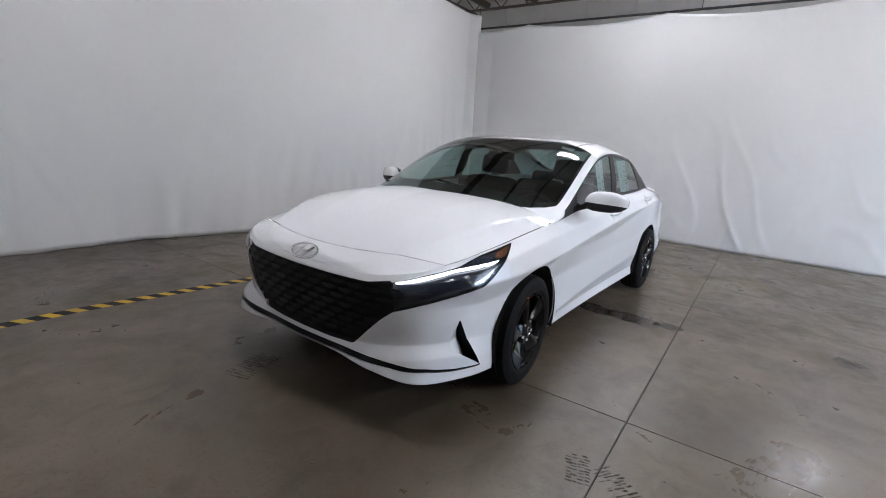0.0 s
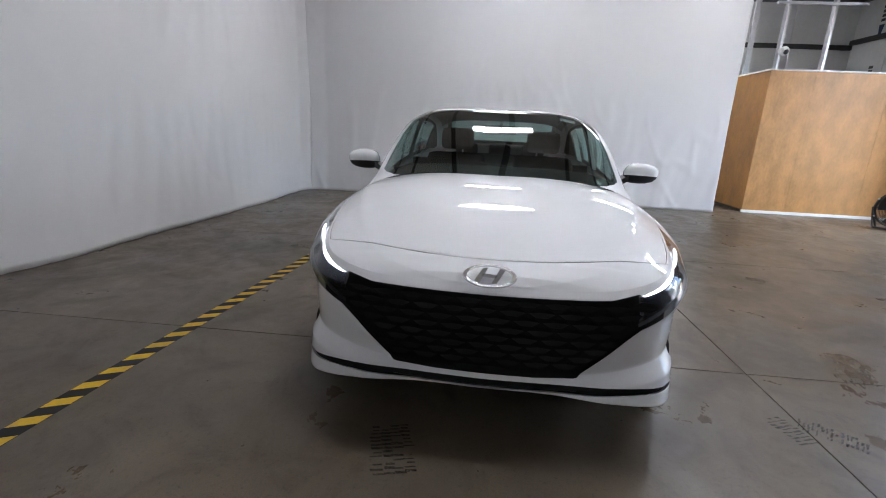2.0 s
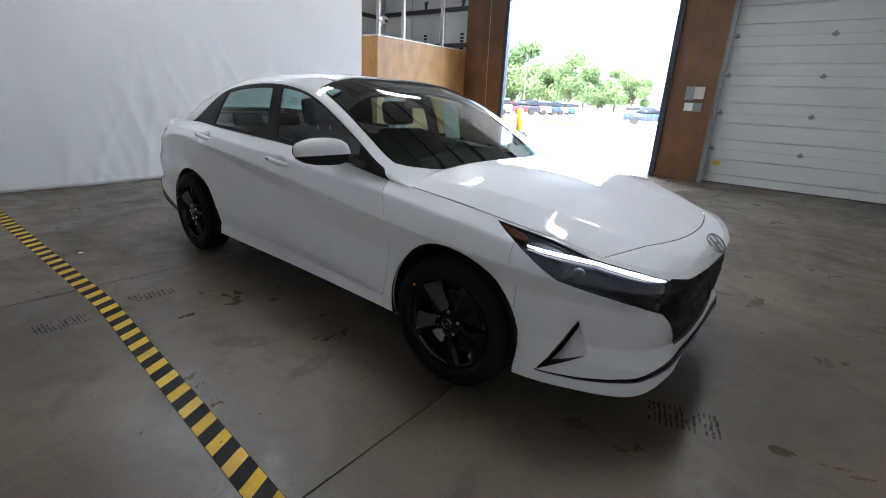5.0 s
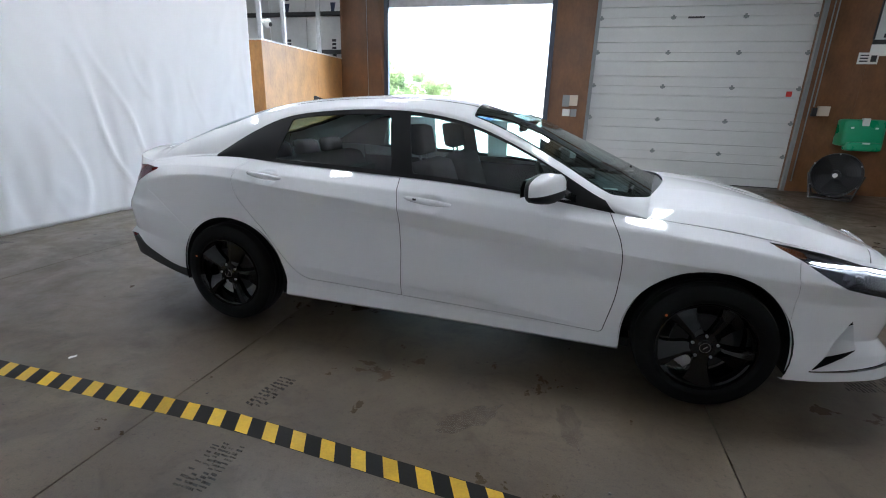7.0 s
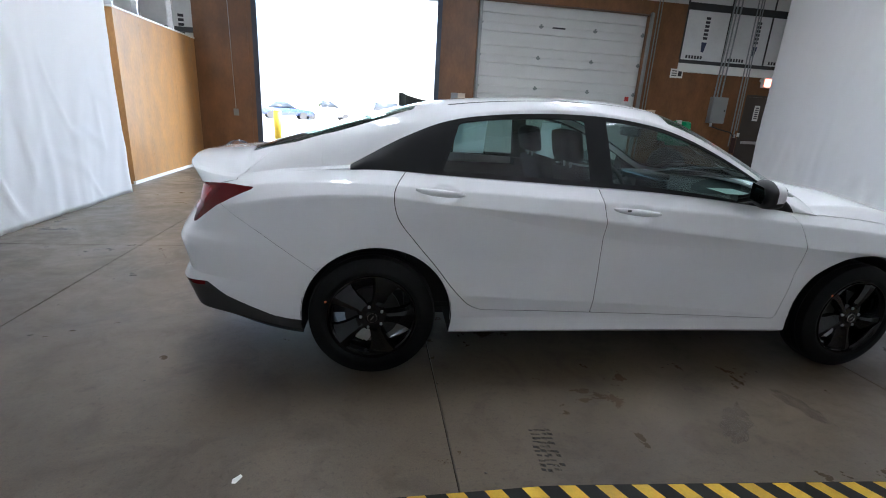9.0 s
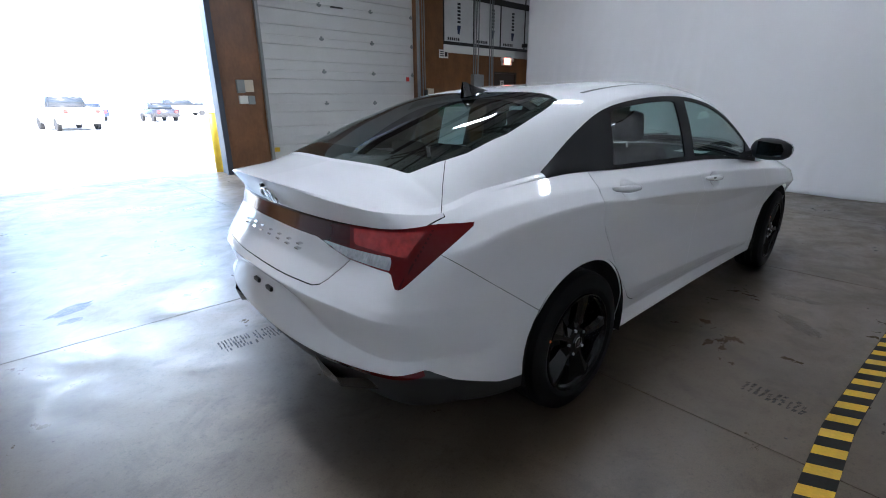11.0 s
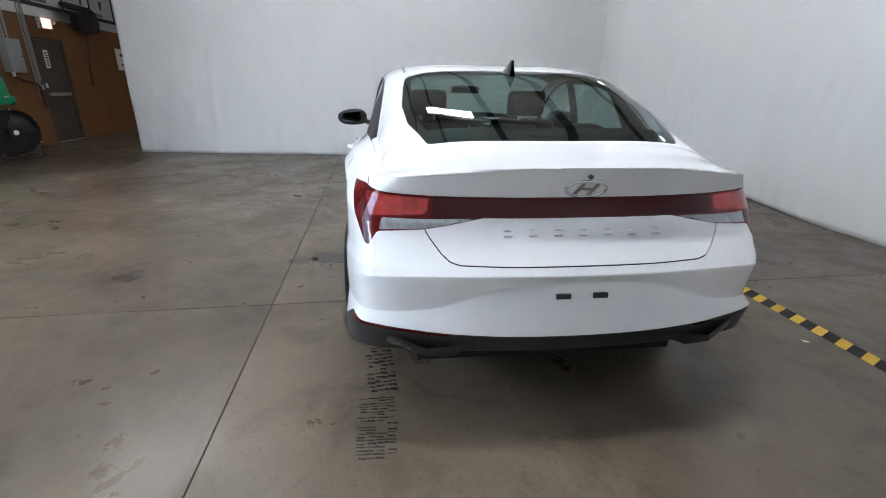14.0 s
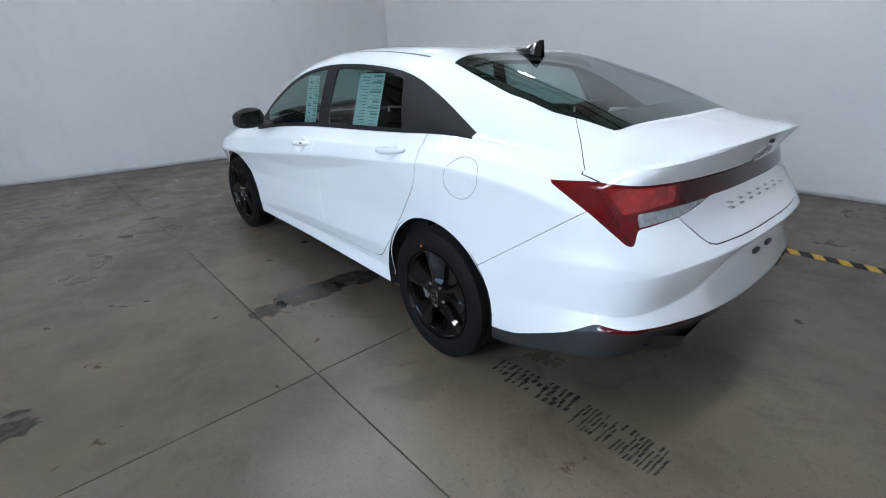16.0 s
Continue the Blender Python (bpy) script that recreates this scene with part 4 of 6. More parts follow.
SEATF = mat("black seat cloth", (0.007, 0.007, 0.008), 0.9, var=0.15, fine=150, spec=0.05)
CABIN = mat("dark cabin plastic", (0.009, 0.009, 0.01), 0.6, spec=0.2)
DRLM = mat("lit daytime lamp", (0.92, 0.97, 1.0), 0.3, var=0.0, glow=1.0)
AMBER = mat("amber lens", (0.13, 0.04, 0.012), 0.15, coat=0.8)
TAILRED = mat("red tail lens", (0.085, 0.0035, 0.0045), 0.14, var=0.06, spec=0.2, coat=0.1, rvar=0.03)
TAILDARK = mat("dark red tail lens", (0.045, 0.003, 0.004), 0.14, var=0.05, spec=0.25, coat=0.15, rvar=0.03)
TAILLIT = mat("bright red tail lens", (0.17, 0.007, 0.006), 0.15, coat=0.6, glow=0.05, scale=9, fine=40, var=0.45)
CLEARL = mat("smoky reverse lens", (0.34, 0.35, 0.365), 0.14, 0.5, var=0.2, scale=70, fine=160, stretch=(1, 1, 0.06), coat=1.0)
LAMPBOWL = mat("dark lamp bowl", (0.014, 0.016, 0.024), 0.2, var=0.05, scale=4, coat=0.4)
UNDER = mat("underbody", (0.012, 0.012, 0.012), 0.9)


def pane(name, tint, alpha):
    """Tinted car glass: a clear film with a mirror-like face."""
    m = bpy.data.materials.new(name)
    m.use_nodes = True
    nt = m.node_tree
    n = nt.nodes
    n.remove(n["Principled BSDF"])
    tr, gl, mx, fr = n.new("ShaderNodeBsdfTransparent"), n.new("ShaderNodeBsdfGlossy"), n.new("ShaderNodeMixShader"), n.new("ShaderNodeLayerWeight")
    pw, ma = n.new("ShaderNodeMath"), n.new("ShaderNodeMath")
    pw.operation, ma.operation = "POWER", "MULTIPLY_ADD"
    fr.inputs[0].default_value, pw.inputs[1].default_value = 0.5, 4.0
    ma.inputs[1].default_value, ma.inputs[2].default_value = 0.9, alpha
    tr.inputs[0].default_value = (*tint, 1)
    gl.inputs["Roughness"].default_value = 0.015
    nt.links.new(fr.outputs["Facing"], pw.inputs[0])
    nt.links.new(pw.outputs[0], ma.inputs[0])
    nt.links.new(ma.outputs[0], mx.inputs[0])
    nt.links.new(tr.outputs[0], mx.inputs[1])
    nt.links.new(gl.outputs[0], mx.inputs[2])
    nt.links.new(mx.outputs[0], n["Material Output"].inputs[0])
    return m


GLASS = pane("tinted glass", (0.54, 0.69, 0.665), 0.06)
LENS = pane("lamp lens", (0.85, 0.88, 0.92), 0.025)


def hermite(t, P, s, monotone=False):
    """Smooth curve through the rows of P at the knots t, read at s."""
    t, P, s = np.asarray(t, float), np.asarray(P, float), np.asarray(s, float)
    d = np.diff(P, axis=0) / np.diff(t)[:, None]
    m = np.empty_like(P)
    m[1:-1] = (d[:-1] * np.diff(t)[1:, None] + d[1:] * np.diff(t)[:-1, None]) / (t[2:] - t[:-2])[:, None]
    m[0], m[-1] = d[0], d[-1]
    if monotone:
        flat = d[:-1] * d[1:] <= 0
        m[1:-1][flat] = 0
        lim = 3 * np.minimum(abs(d[:-1]), abs(d[1:]))
        m[1:-1] = np.clip(m[1:-1], -lim, lim)
    k = np.clip(np.searchsorted(t, s, side="right") - 1, 0, len(t) - 2)
    h = (t[k + 1] - t[k])[:, None]
    u = ((s - t[k])[:, None]) / h
    return (2 * u**3 - 3 * u**2 + 1) * P[k] + (u**3 - 2 * u**2 + u) * h * m[k] + (-2 * u**3 + 3 * u**2) * P[k + 1] + (u**3 - u**2) * h * m[k + 1]


class Skin:
    """A sheet of faces whose points carry place, normal and two coordinates of the sheet."""

    def __init__(self, V, F):
        self.V, self.F = V, F

    @classmethod
    def grid(cls, P, U):
        """P: rows x columns x 3."""
        a, b = P.shape[:2]
        du, dv = np.gradient(P, axis=1), np.gradient(P, axis=0)
        nor = np.cross(du, dv)
        nor /= np.maximum(np.linalg.norm(nor, axis=2, keepdims=True), 1e-9)
        V = np.concatenate([P, nor, U], 2).reshape(-1, 8)
        idx = np.arange(a * b).reshape(a, b)
        F = np.stack([idx[:-1, :-1], idx[:-1, 1:], idx[1:, 1:], idx[1:, :-1]], 2).reshape(-1, 4)
        return cls(V, [tuple(f) for f in F.tolist()])

    def split(self, f):
        """The parts where f > 0 and where f <= 0; f takes x, y, z, u, v."""
        V = self.V
        val = np.asarray(f(V[:, 0], V[:, 1], V[:, 2], V[:, 6], V[:, 7]), float)
        val[abs(val) < 1e-7] = 1e-7
        pos = val > 0
        new_v, cut = [], {}
        base = len(V)
        ins, outs = [], []
        plist = pos.tolist()
        for fc in self.F:
            s = sum(plist[i] for i in fc)
            if s == len(fc):
                ins.append(fc)
                continue
            if s == 0:
                outs.append(fc)
                continue
            a, b = [], []
            for k in range(len(fc)):
                i, j = fc[k], fc[(k + 1) % len(fc)]
                (a if plist[i] else b).append(i)
                if plist[i] != plist[j]:
                    key = (i, j) if i < j else (j, i)
                    if key not in cut:
                        w = val[key[0]] / (val[key[0]] - val[key[1]])
                        cut[key] = base + len(new_v)
                        new_v.append(V[key[0]] * (1 - w) + V[key[1]] * w)
                    a.append(cut[key])
                    b.append(cut[key])
            if len(a) > 2:
                ins.append(tuple(a))
            if len(b) > 2:
                outs.append(tuple(b))
        V2 = np.concatenate([V, np.array(new_v).reshape(-1, 8)]) if new_v else V
        return Skin(V2, ins), Skin(V2, outs)

    def band(self, f, w):
        """What lies within w of f = 0, then the f > 0 side and the f < 0 side."""
        hi, rest = self.split(lambda *a: f(*a) - w)
        mid, lo = rest.split(lambda *a: f(*a) + w)
        return mid, hi, lo

    def shift(self, d):
        V = self.V.copy()
        V[:, :3] += V[:, 3:6] * d
        return Skin(V, self.F)

    def __add__(self, o):
        n = len(self.V)
        return Skin(np.concatenate([self.V, o.V]), self.F + [tuple(i + n for i in f) for f in o.F])

    def mirror(self):
        V = self.V.copy()
        V[:, 1] *= -1
        V[:, 4] *= -1
        return Skin(V, [f[::-1] for f in self.F])

    def both(self):
        return self + self.mirror()

    def mesh(self, name, material, thick=0.0):
        used = np.unique(np.concatenate([np.array(f) for f in self.F])) if self.F else np.zeros(0, int)
        V = self.V[used]
        key = np.round(V[:, :3], 5)
        # points that meet at a sharp edge stay apart
        _, f0, i0 = np.unique(key, axis=0, return_index=True, return_inverse=True)
        i0 = i0.ravel()
        apart = (V[:, 3:6] * V[f0[i0], 3:6]).sum(1) < 0.85
        key = np.concatenate([key, apart[:, None].astype(float)], 1)
        _, first, inv = np.unique(key, axis=0, return_index=True, return_inverse=True)
        inv = inv.ravel()
        look_up = dict(zip(used.tolist(), inv.tolist()))
        faces = []
        for f in self.F:
            g = []
            for i in f:
                q = look_up[i]
                if not g or (q != g[-1] and q != g[0]):
                    g.append(q)
            if len(g) > 2 and len(set(g)) == len(g):
                faces.append(g)
        P, N = V[first, :3], V[first, 3:6]
        N = N / np.maximum(np.linalg.norm(N, axis=1, keepdims=True), 1e-9)
        me = bpy.data.meshes.new(name)
        if thick:
            n = len(P)
            edges = {}
            for g in faces:
                for a, b in zip(g, g[1:] + g[:1]):
                    edges[(a, b)] = edges.get((a, b), 0) + 1
            rim = [(b, a, a + n, b + n) for (a, b) in edges if (b, a) not in edges]
            faces = faces + [[i + n for i in g[::-1]] for g in faces] + [list(r) for r in rim]
            P = np.concatenate([P, P - N * thick])
            N = np.concatenate([N, -N])
        me.from_pydata(P.tolist(), [], faces)
        me.polygons.foreach_set("use_smooth", [True] * len(me.polygons))
        me.materials.append(material)
        if not thick:
            me.normals_split_custom_set_from_vertices(N.tolist())
        else:
            ln = []
            for p in me.polygons:
                for i in p.vertices:
                    ln.append(tuple(N[i]))
            me.normals_split_custom_set(ln)
        me.update()
        return me


def sdf(poly, closed=True):
    """Signed distance to a polygon (inside > 0), or to a line (left of it > 0)."""
    P = np.asarray(poly, float)

    def f(a, b):
        A = P
        B = np.roll(P, -1, axis=0)
        if not closed:
            A, B = P[:-1], P[1:]
        best = np.full(len(a), 1e9)
        side = np.ones(len(a))
        inside = np.zeros(len(a), bool)
        for (x0, y0), (x1, y1) in zip(A, B):
            dx, dy = x1 - x0, y1 - y0
            t = np.clip(((a - x0) * dx + (b - y0) * dy) / (dx * dx + dy * dy), 0, 1)
            d = np.hypot(a - x0 - t * dx, b - y0 - t * dy)
            cr = dx * (b - y0) - dy * (a - x0)
            better = d < best - 1e-9
            side = np.where(better, np.sign(cr), side)
            best = np.minimum(best, d)
            if closed:
                hit = ((y0 > b) != (y1 > b)) & (a < (x1 - x0) * (b - y0) / (y1 - y0 + 1e-12) + x0)
                inside ^= hit
        return np.where(inside, best, -best) if closed else best * side

    return f


def smooth_line(pts, n=40):
    p = np.array(pts, float)
    t = np.r_[0, np.cumsum(np.hypot(*np.diff(p, axis=0).T))]
    return hermite(t, p, np.linspace(0, t[-1], n))


# Feature lines of the lower body, from the middle of the nose round the left side to the middle of the tail.
BX = [2.255, 2.247, 2.215, 2.125, 1.925, 1.72, 1.36, 1.0, 0.5, 0.0, -0.5, -1.0, -1.36, -1.78, -2.06, -2.245, -2.34, -2.38, -2.39]
BY = [0, 0.27, 0.5, 0.70, 0.825, 0.878, 0.908, 0.895, 0.886, 0.886, 0.889, 0.895, 0.908, 0.888, 0.855, 0.772, 0.545, 0.285, 0]
FRONT = [1, 1, 1, 0.8, 0.4, 0.1] + [0] * 13
SIDE = [0, 0.05, 0.2, 0.6, 0.9, 1, 1, 1, 1, 1, 1, 1, 1, 1, 0.9, 0.6, 0.2, 0.05, 0]
REAR = [0] * 13 + [0.03, 0.42, 0.85, 1, 1, 1]
ROWZ = [
    [0.262, 0.26, 0.24, 0.212, 0.198, 0.19, 0.2, 0.2, 0.2, 0.2, 0.2, 0.2, 0.2, 0.215, 0.28, 0.32, 0.335, 0.34, 0.34],
    [0.278, 0.276, 0.26, 0.24, 0.222, 0.208, 0.222, 0.225, 0.226, 0.228, 0.226, 0.225, 0.228, 0.25, 0.325, 0.35, 0.36, 0.365, 0.365],
    [0.285, 0.29, 0.315, 0.345, 0.335, 0.29, 0.285, 0.288, 0.29, 0.295, 0.297, 0.3, 0.3, 0.32, 0.42, 0.478, 0.472, 0.46, 0.457],
    [0.345, 0.35, 0.37, 0.4, 0.41, 0.4, 0.38, 0.325, 0.356, 0.388, 0.41, 0.435, 0.43, 0.462, 0.499, 0.514, 0.548, 0.63, 0.645],
    [0.43, 0.43, 0.45, 0.48, 0.49, 0.49, 0.5, 0.51, 0.51, 0.52, 0.52, 0.53, 0.53, 0.55, 0.608, 0.653, 0.68, 0.687, 0.688],
    [0.475, 0.475, 0.495, 0.525, 0.535, 0.54, 0.555, 0.57, 0.58, 0.60, 0.615, 0.635, 0.64, 0.645, 0.675, 0.692, 0.706, 0.712, 0.713],
    [0.52, 0.52, 0.54, 0.57, 0.58, 0.59, 0.64, 0.708, 0.706, 0.724, 0.795, 0.868, 0.80, 0.74, 0.725, 0.728, 0.738, 0.743, 0.743],
    [0.61, 0.61, 0.625, 0.65, 0.67, 0.685, 0.71, 0.728, 0.772, 0.82, 0.867, 0.903, 0.93, 0.90, 0.855, 0.835, 0.85, 0.858, 0.86],
    [0.675, 0.675, 0.68, 0.70, 0.73, 0.765, 0.815, 0.845, 0.885, 0.92, 0.945, 0.968, 0.982, 0.965, 0.935, 0.925, 0.93, 0.928, 0.928],
    [0.70, 0.70, 0.71, 0.74, 0.775, 0.81, 0.862, 0.892, 0.945, 0.98, 1.0, 1.02, 1.035, 1.005, 0.972, 0.993, 1.016, 1.035, 1.04],
]
NOSE = [-0.12, -0.03, -0.02, -0.035, -0.015, -0.006, 0.0, 0.0, -0.008, -0.022]
FLANK = [-0.085, -0.05, -0.042, -0.036, -0.034, -0.035, -0.034, 0.004, -0.028, -0.098]
TAIL = [-0.17, -0.06, 0.0, -0.026, 0.008, -0.006, -0.026, -0.1, -0.117, -0.055]
# how much further the upper rows draw in towards the tail
DRAWN = [0, 0, 0, 0, 0, 0, -0.012, -0.05, -0.07, -0.1]


# depth of the blade-shaped facets under the shoulder line and above the sill, column by column
BLADE = {6: 0.034, 7: 0.004, 8: 0.022, 9: 0.031, 10: 0.024, 11: 0.008, 12: 0.024}
SILLCUT = {8: 0.014, 9: 0.02, 10: 0.022, 11: 0.018}

# the splitter and the rear corners stand out lower down
FLARE = [0, 0, 0.35, 1, 1, 0.6, 0, 0, 0, 0, 0, 0, 0, 0.3, 0.8, 1.0, 0.5, 0, 0]
LIPY = [0.028, 0.044, 0.03, 0.0, 0, 0, 0, 0, 0, 0]
LIPX = [0.02, 0.03, 0.015, 0, 0, 0, 0, 0, 0, 0]


def lower_body():
    rows = []
    for r in range(10):
        tuck = DRAWN[r]
        pts = []
        for c in range(19):
            back = max(0.0, min(1.0, (-0.9 - BX[c]) / 0.8))
            x = BX[c] + FRONT[c] * NOSE[r] - REAR[c] * TAIL[r]
            y = BY[c] + SIDE[c] * (FLANK[r] + tuck * back)
            if r == 6 and c in BLADE:
                y = BY[c] + SIDE[c] * (FLANK[7] - BLADE[c] + tuck * back)
            if r == 2:
                y -= SILLCUT.get(c, 0.0)
            if r == 9:
                y += {6: 0.006, 7: 0.006, 13: 0.025, 14: 0.042}.get(c, 0.0)
            x, y = x + LIPX[r] * FRONT[c] * {2: 1.6, 3: 2.6}.get(c, 0.6), y + LIPY[r] * FLARE[c]
            pts.append((x, max(y, 0.0), ROWZ[r][c]))
        rows.append(pts)
    R = np.array(rows)
    R[:, [0, -1], 1] = 0
    chord = np.r_[0, np.cumsum(np.linalg.norm(np.diff(R[6], axis=0), axis=1))]
    nu = 470
    s = np.linspace(0, chord[-1], nu)
    ext_t = np.r_[-(chord[1]), chord, 2 * chord[-1] - chord[-2]]
    dense = []
    for r in range(10):
        first, last = R[r][1] * [1, -1, 1], R[r][-2] * [1, -1, 1]
        dense.append(hermite(ext_t, np.vstack([first, R[r], last]), s))
    D = np.array(dense)
    D[:, [0, -1], 1] = 0
    knots = np.array([0, 1, 1.6, 2.6, 3.4, 3.9, 4.4, 5.5, 6.4, 7.4])
    v = np.concatenate([np.linspace(a, b, n, endpoint=False) for a, b, n in zip(knots, knots[1:], (5, 18, 14, 7, 5, 5, 9, 8, 8))] + [[knots[-1]]])
    cols = np.interp(s, chord, np.arange(19))
    # crisp feature lines round nose and tail, softer ones along the flanks
    crisp = np.interp(cols, [0, 3, 5, 7, 12, 14, 18], [0.8, 0.8, 0.8, 0.93, 0.93, 0.95, 0.95])
    P = np.stack([hermite(knots, D[:, k, :], v, True) * (1 - crisp[k]) + np.stack([np.interp(v, knots, D[:, k, a]) for a in range(3)], 1) * crisp[k] for k in range(nu)], 1)
    # shallow finger cups behind the door handles
    for cx, cz in ((-0.03, 0.884), (-1.03, 0.948)):
        d = ((P[..., 0] - cx) / 0.075) ** 2 + ((P[..., 2] - cz) / 0.042) ** 2
        P[..., 1] -= np.where(P[..., 1] > 0.6, 0.02 * np.clip(1 - d, 0, 1) ** 0.8, 0)
    U = np.stack(np.meshgrid(cols, v), 2)
    return Skin.grid(P, U), P[-1], cols


LOW, EDGE, ECOL = lower_body()

# hood and nose: from the top line of the lower body to a spine along the middle
SPX = [2.233, 2.222, 2.19, 2.135, 1.99, 1.76, 1.42, 1.13]


def spine_z(x):
    return np.interp(x, [1.0, 1.13, 1.3, 1.45, 1.6, 1.75, 1.9, 2.05, 2.13, 2.2, 2.233], [1.015, 1.01, 0.998, 0.98, 0.952, 0.913, 0.866, 0.81, 0.776, 0.738, 0.702])


def hood_skin():
    keep = ECOL <= 7.0
    E, c = EDGE[keep], ECOL[keep]
    sx = hermite(np.arange(8), np.array(SPX)[:, None], c)[:, 0]
    xs = np.linspace(1.0, 2.233, 80)
    kern = np.convolve(np.pad(spine_z(xs), 6, mode="edge"), np.ones(13) / 13, mode="valid")
    kern[-7:] = spine_z(xs[-7:])
    sz = np.interp(sx, xs, kern)
    v = np.r_[np.linspace(0, 0.12, 8, endpoint=False), np.linspace(0.12, 1, 52)]
    # a crease runs from the grille's corner back to the foot of the pillar
    vc = np.interp(c, [0, 2, 3, 4, 5, 6, 7], [0.34, 0.34, 0.3, 0.24, 0.18, 0.13, 0.1])
    hc = np.interp(c, [0, 2, 3, 4, 5, 6, 7], [0.74, 0.75, 0.78, 0.77, 0.72, 0.58, 0.34])
    P = np.empty((len(v), len(c), 3))
    for i, a in enumerate(v):
        b = np.where(a < vc, a / vc * hc, hc + (1 - hc) * (1 - (1 - np.clip((a - vc) / (1 - vc), 0, 1)) ** 2.4))
        P[i, :, 0] = E[:, 0] + (sx - E[:, 0]) * a
        P[i, :, 1] = E[:, 1] * (1 - a)
        P[i, :, 2] = E[:, 2] + (sz - E[:, 2]) * b
    # two fold lines that draw together towards the badge
    yc = np.interp(P[:, :, 0], [1.1, 2.1], [0.45, 0.25])
    rise = np.minimum(P[:, :, 1] / yc, (0.74 - P[:, :, 1]) / (0.74 - yc)).clip(0, 1)
    P[:, :, 2] += 0.011 * rise * np.interp(P[:, :, 0], [1.0, 1.25, 1.85, 2.17], [0.3, 1, 0.9, 0])
    U = np.stack(np.meshgrid(c, v), 2)
    return Skin.grid(P, U)


HOOD = hood_skin()

# greenhouse, roof and deck: sections from the waist over the side rail to the middle line, windscreen foot to spoiler lip
GX1 = [1.03, 0.82, 0.60, 0.39, 0.20, 0.02, -0.25, -0.60, -0.96, -1.21, -1.48, -1.75, -1.98, -2.08, -2.17, -2.20]
GY1 = [0.785, 0.792, 0.776, 0.752, 0.727, 0.705, 0.685, 0.672, 0.667, 0.683, 0.711, 0.70, 0.675, 0.665, 0.655, 0.645]
GZ1 = [0.9, 0.968, 1.092, 1.20, 1.28, 1.328, 1.357, 1.35, 1.303, 1.205, 1.05, 1.022, 1.005, 1.003, 1.006, 1.003]
GY0 = [0.813, 0.806, 0.798, 0.794, 0.791, 0.789, 0.79, 0.788, 0.775, 0.755, 0.718, 0.71, 0.685, 0.67, 0.66, 0.65]
GZ0 = [0.885, 0.915, 0.943, 0.962, 0.974, 0.984, 0.996, 1.004, 1.017, 1.03, 1.036, 1.014, 0.992, 0.988, 0.993, 0.99]
GXC = [1.14, 0.91, 0.67, 0.44, 0.22, 0.04, -0.25, -0.60, -0.95, -1.22, -1.5, -1.78, -2.03, -2.15, -2.27, -2.335]
GZC = [1.0, 1.104, 1.211, 1.311, 1.384, 1.42, 1.436, 1.426, 1.395, 1.347, 1.268, 1.178, 1.086, 1.066, 1.051, 1.043]


def upper_body():
    t = np.arange(16)
    s = np.r_[np.linspace(0, 15, 300)]
    A = hermite(t, np.array([GX1, GY0, GZ0]).T, s)
    Bp = np.array([GX1, GY1, GZ1]).T
    B = np.where((s <= 10.0)[:, None], hermite(t[:11], Bp[:11], np.minimum(s, 10.0)), hermite(t[10:], Bp[10:], np.maximum(s, 10.0)))
    Cp = np.array([GXC, [0] * 16, GZC]).T
    C = np.where((s <= 12.0)[:, None], hermite(t[:13], Cp[:13], np.minimum(s, 12.0)), hermite(t[12:], Cp[12:], np.maximum(s, 12.0)))
    # the waist is the top line of the lower body
    run = (ECOL > 6.0) & (ECOL < 16.0)
    ex, ey, ez = EDGE[run][::-1].T
    A[:, 1], A[:, 2] = np.interp(A[:, 0], ex, ey) - 0.001, np.interp(A[:, 0], ex, ez) - 0.001
    low_rail = np.clip((s - 10.0) / 1.2, 0, 1)[:, None]
    B = B * (1 - low_rail) + np.stack([A[:, 0], A[:, 1] - 0.03, A[:, 2] + 0.014], 1) * low_rail
    side = np.linspace(0, 1, 22, endpoint=False)
    bulge = 0.012 * (1 - low_rail[:, 0])
    top = np.r_[np.linspace(0, 0.16, 10, endpoint=False), np.linspace(0.16, 1, 40)]
    power = np.interp(s, [0, 4, 6, 8, 9, 10.5, 12, 13, 15], [4.5, 5.0, 5.0, 6.0, 8, 8.5, 5.5, 4, 3])
    bowed = np.clip((s - 11.5) / 3.5, 0, 1)
    P = []
    for a in side:
        bow = bulge * 4 * a * (1 - a)
        q = A + (B - A) * a
        q[:, 1] += bow
        P.append(q)
    for a in top:
        b = 1 - (1 - a) ** power
        lean = a * (1 - bowed) + (1 - (1 - a) ** 3.3) * bowed
        P.append(np.stack([B[:, 0] + (C[:, 0] - B[:, 0]) * lean, B[:, 1] * (1 - a), B[:, 2] + (C[:, 2] - B[:, 2]) * b], 1))
    P = np.array(P)
    U = np.stack(np.meshgrid(s, np.r_[side, 1 + top]), 2)
    return Skin.grid(P, U)


TOP = upper_body()


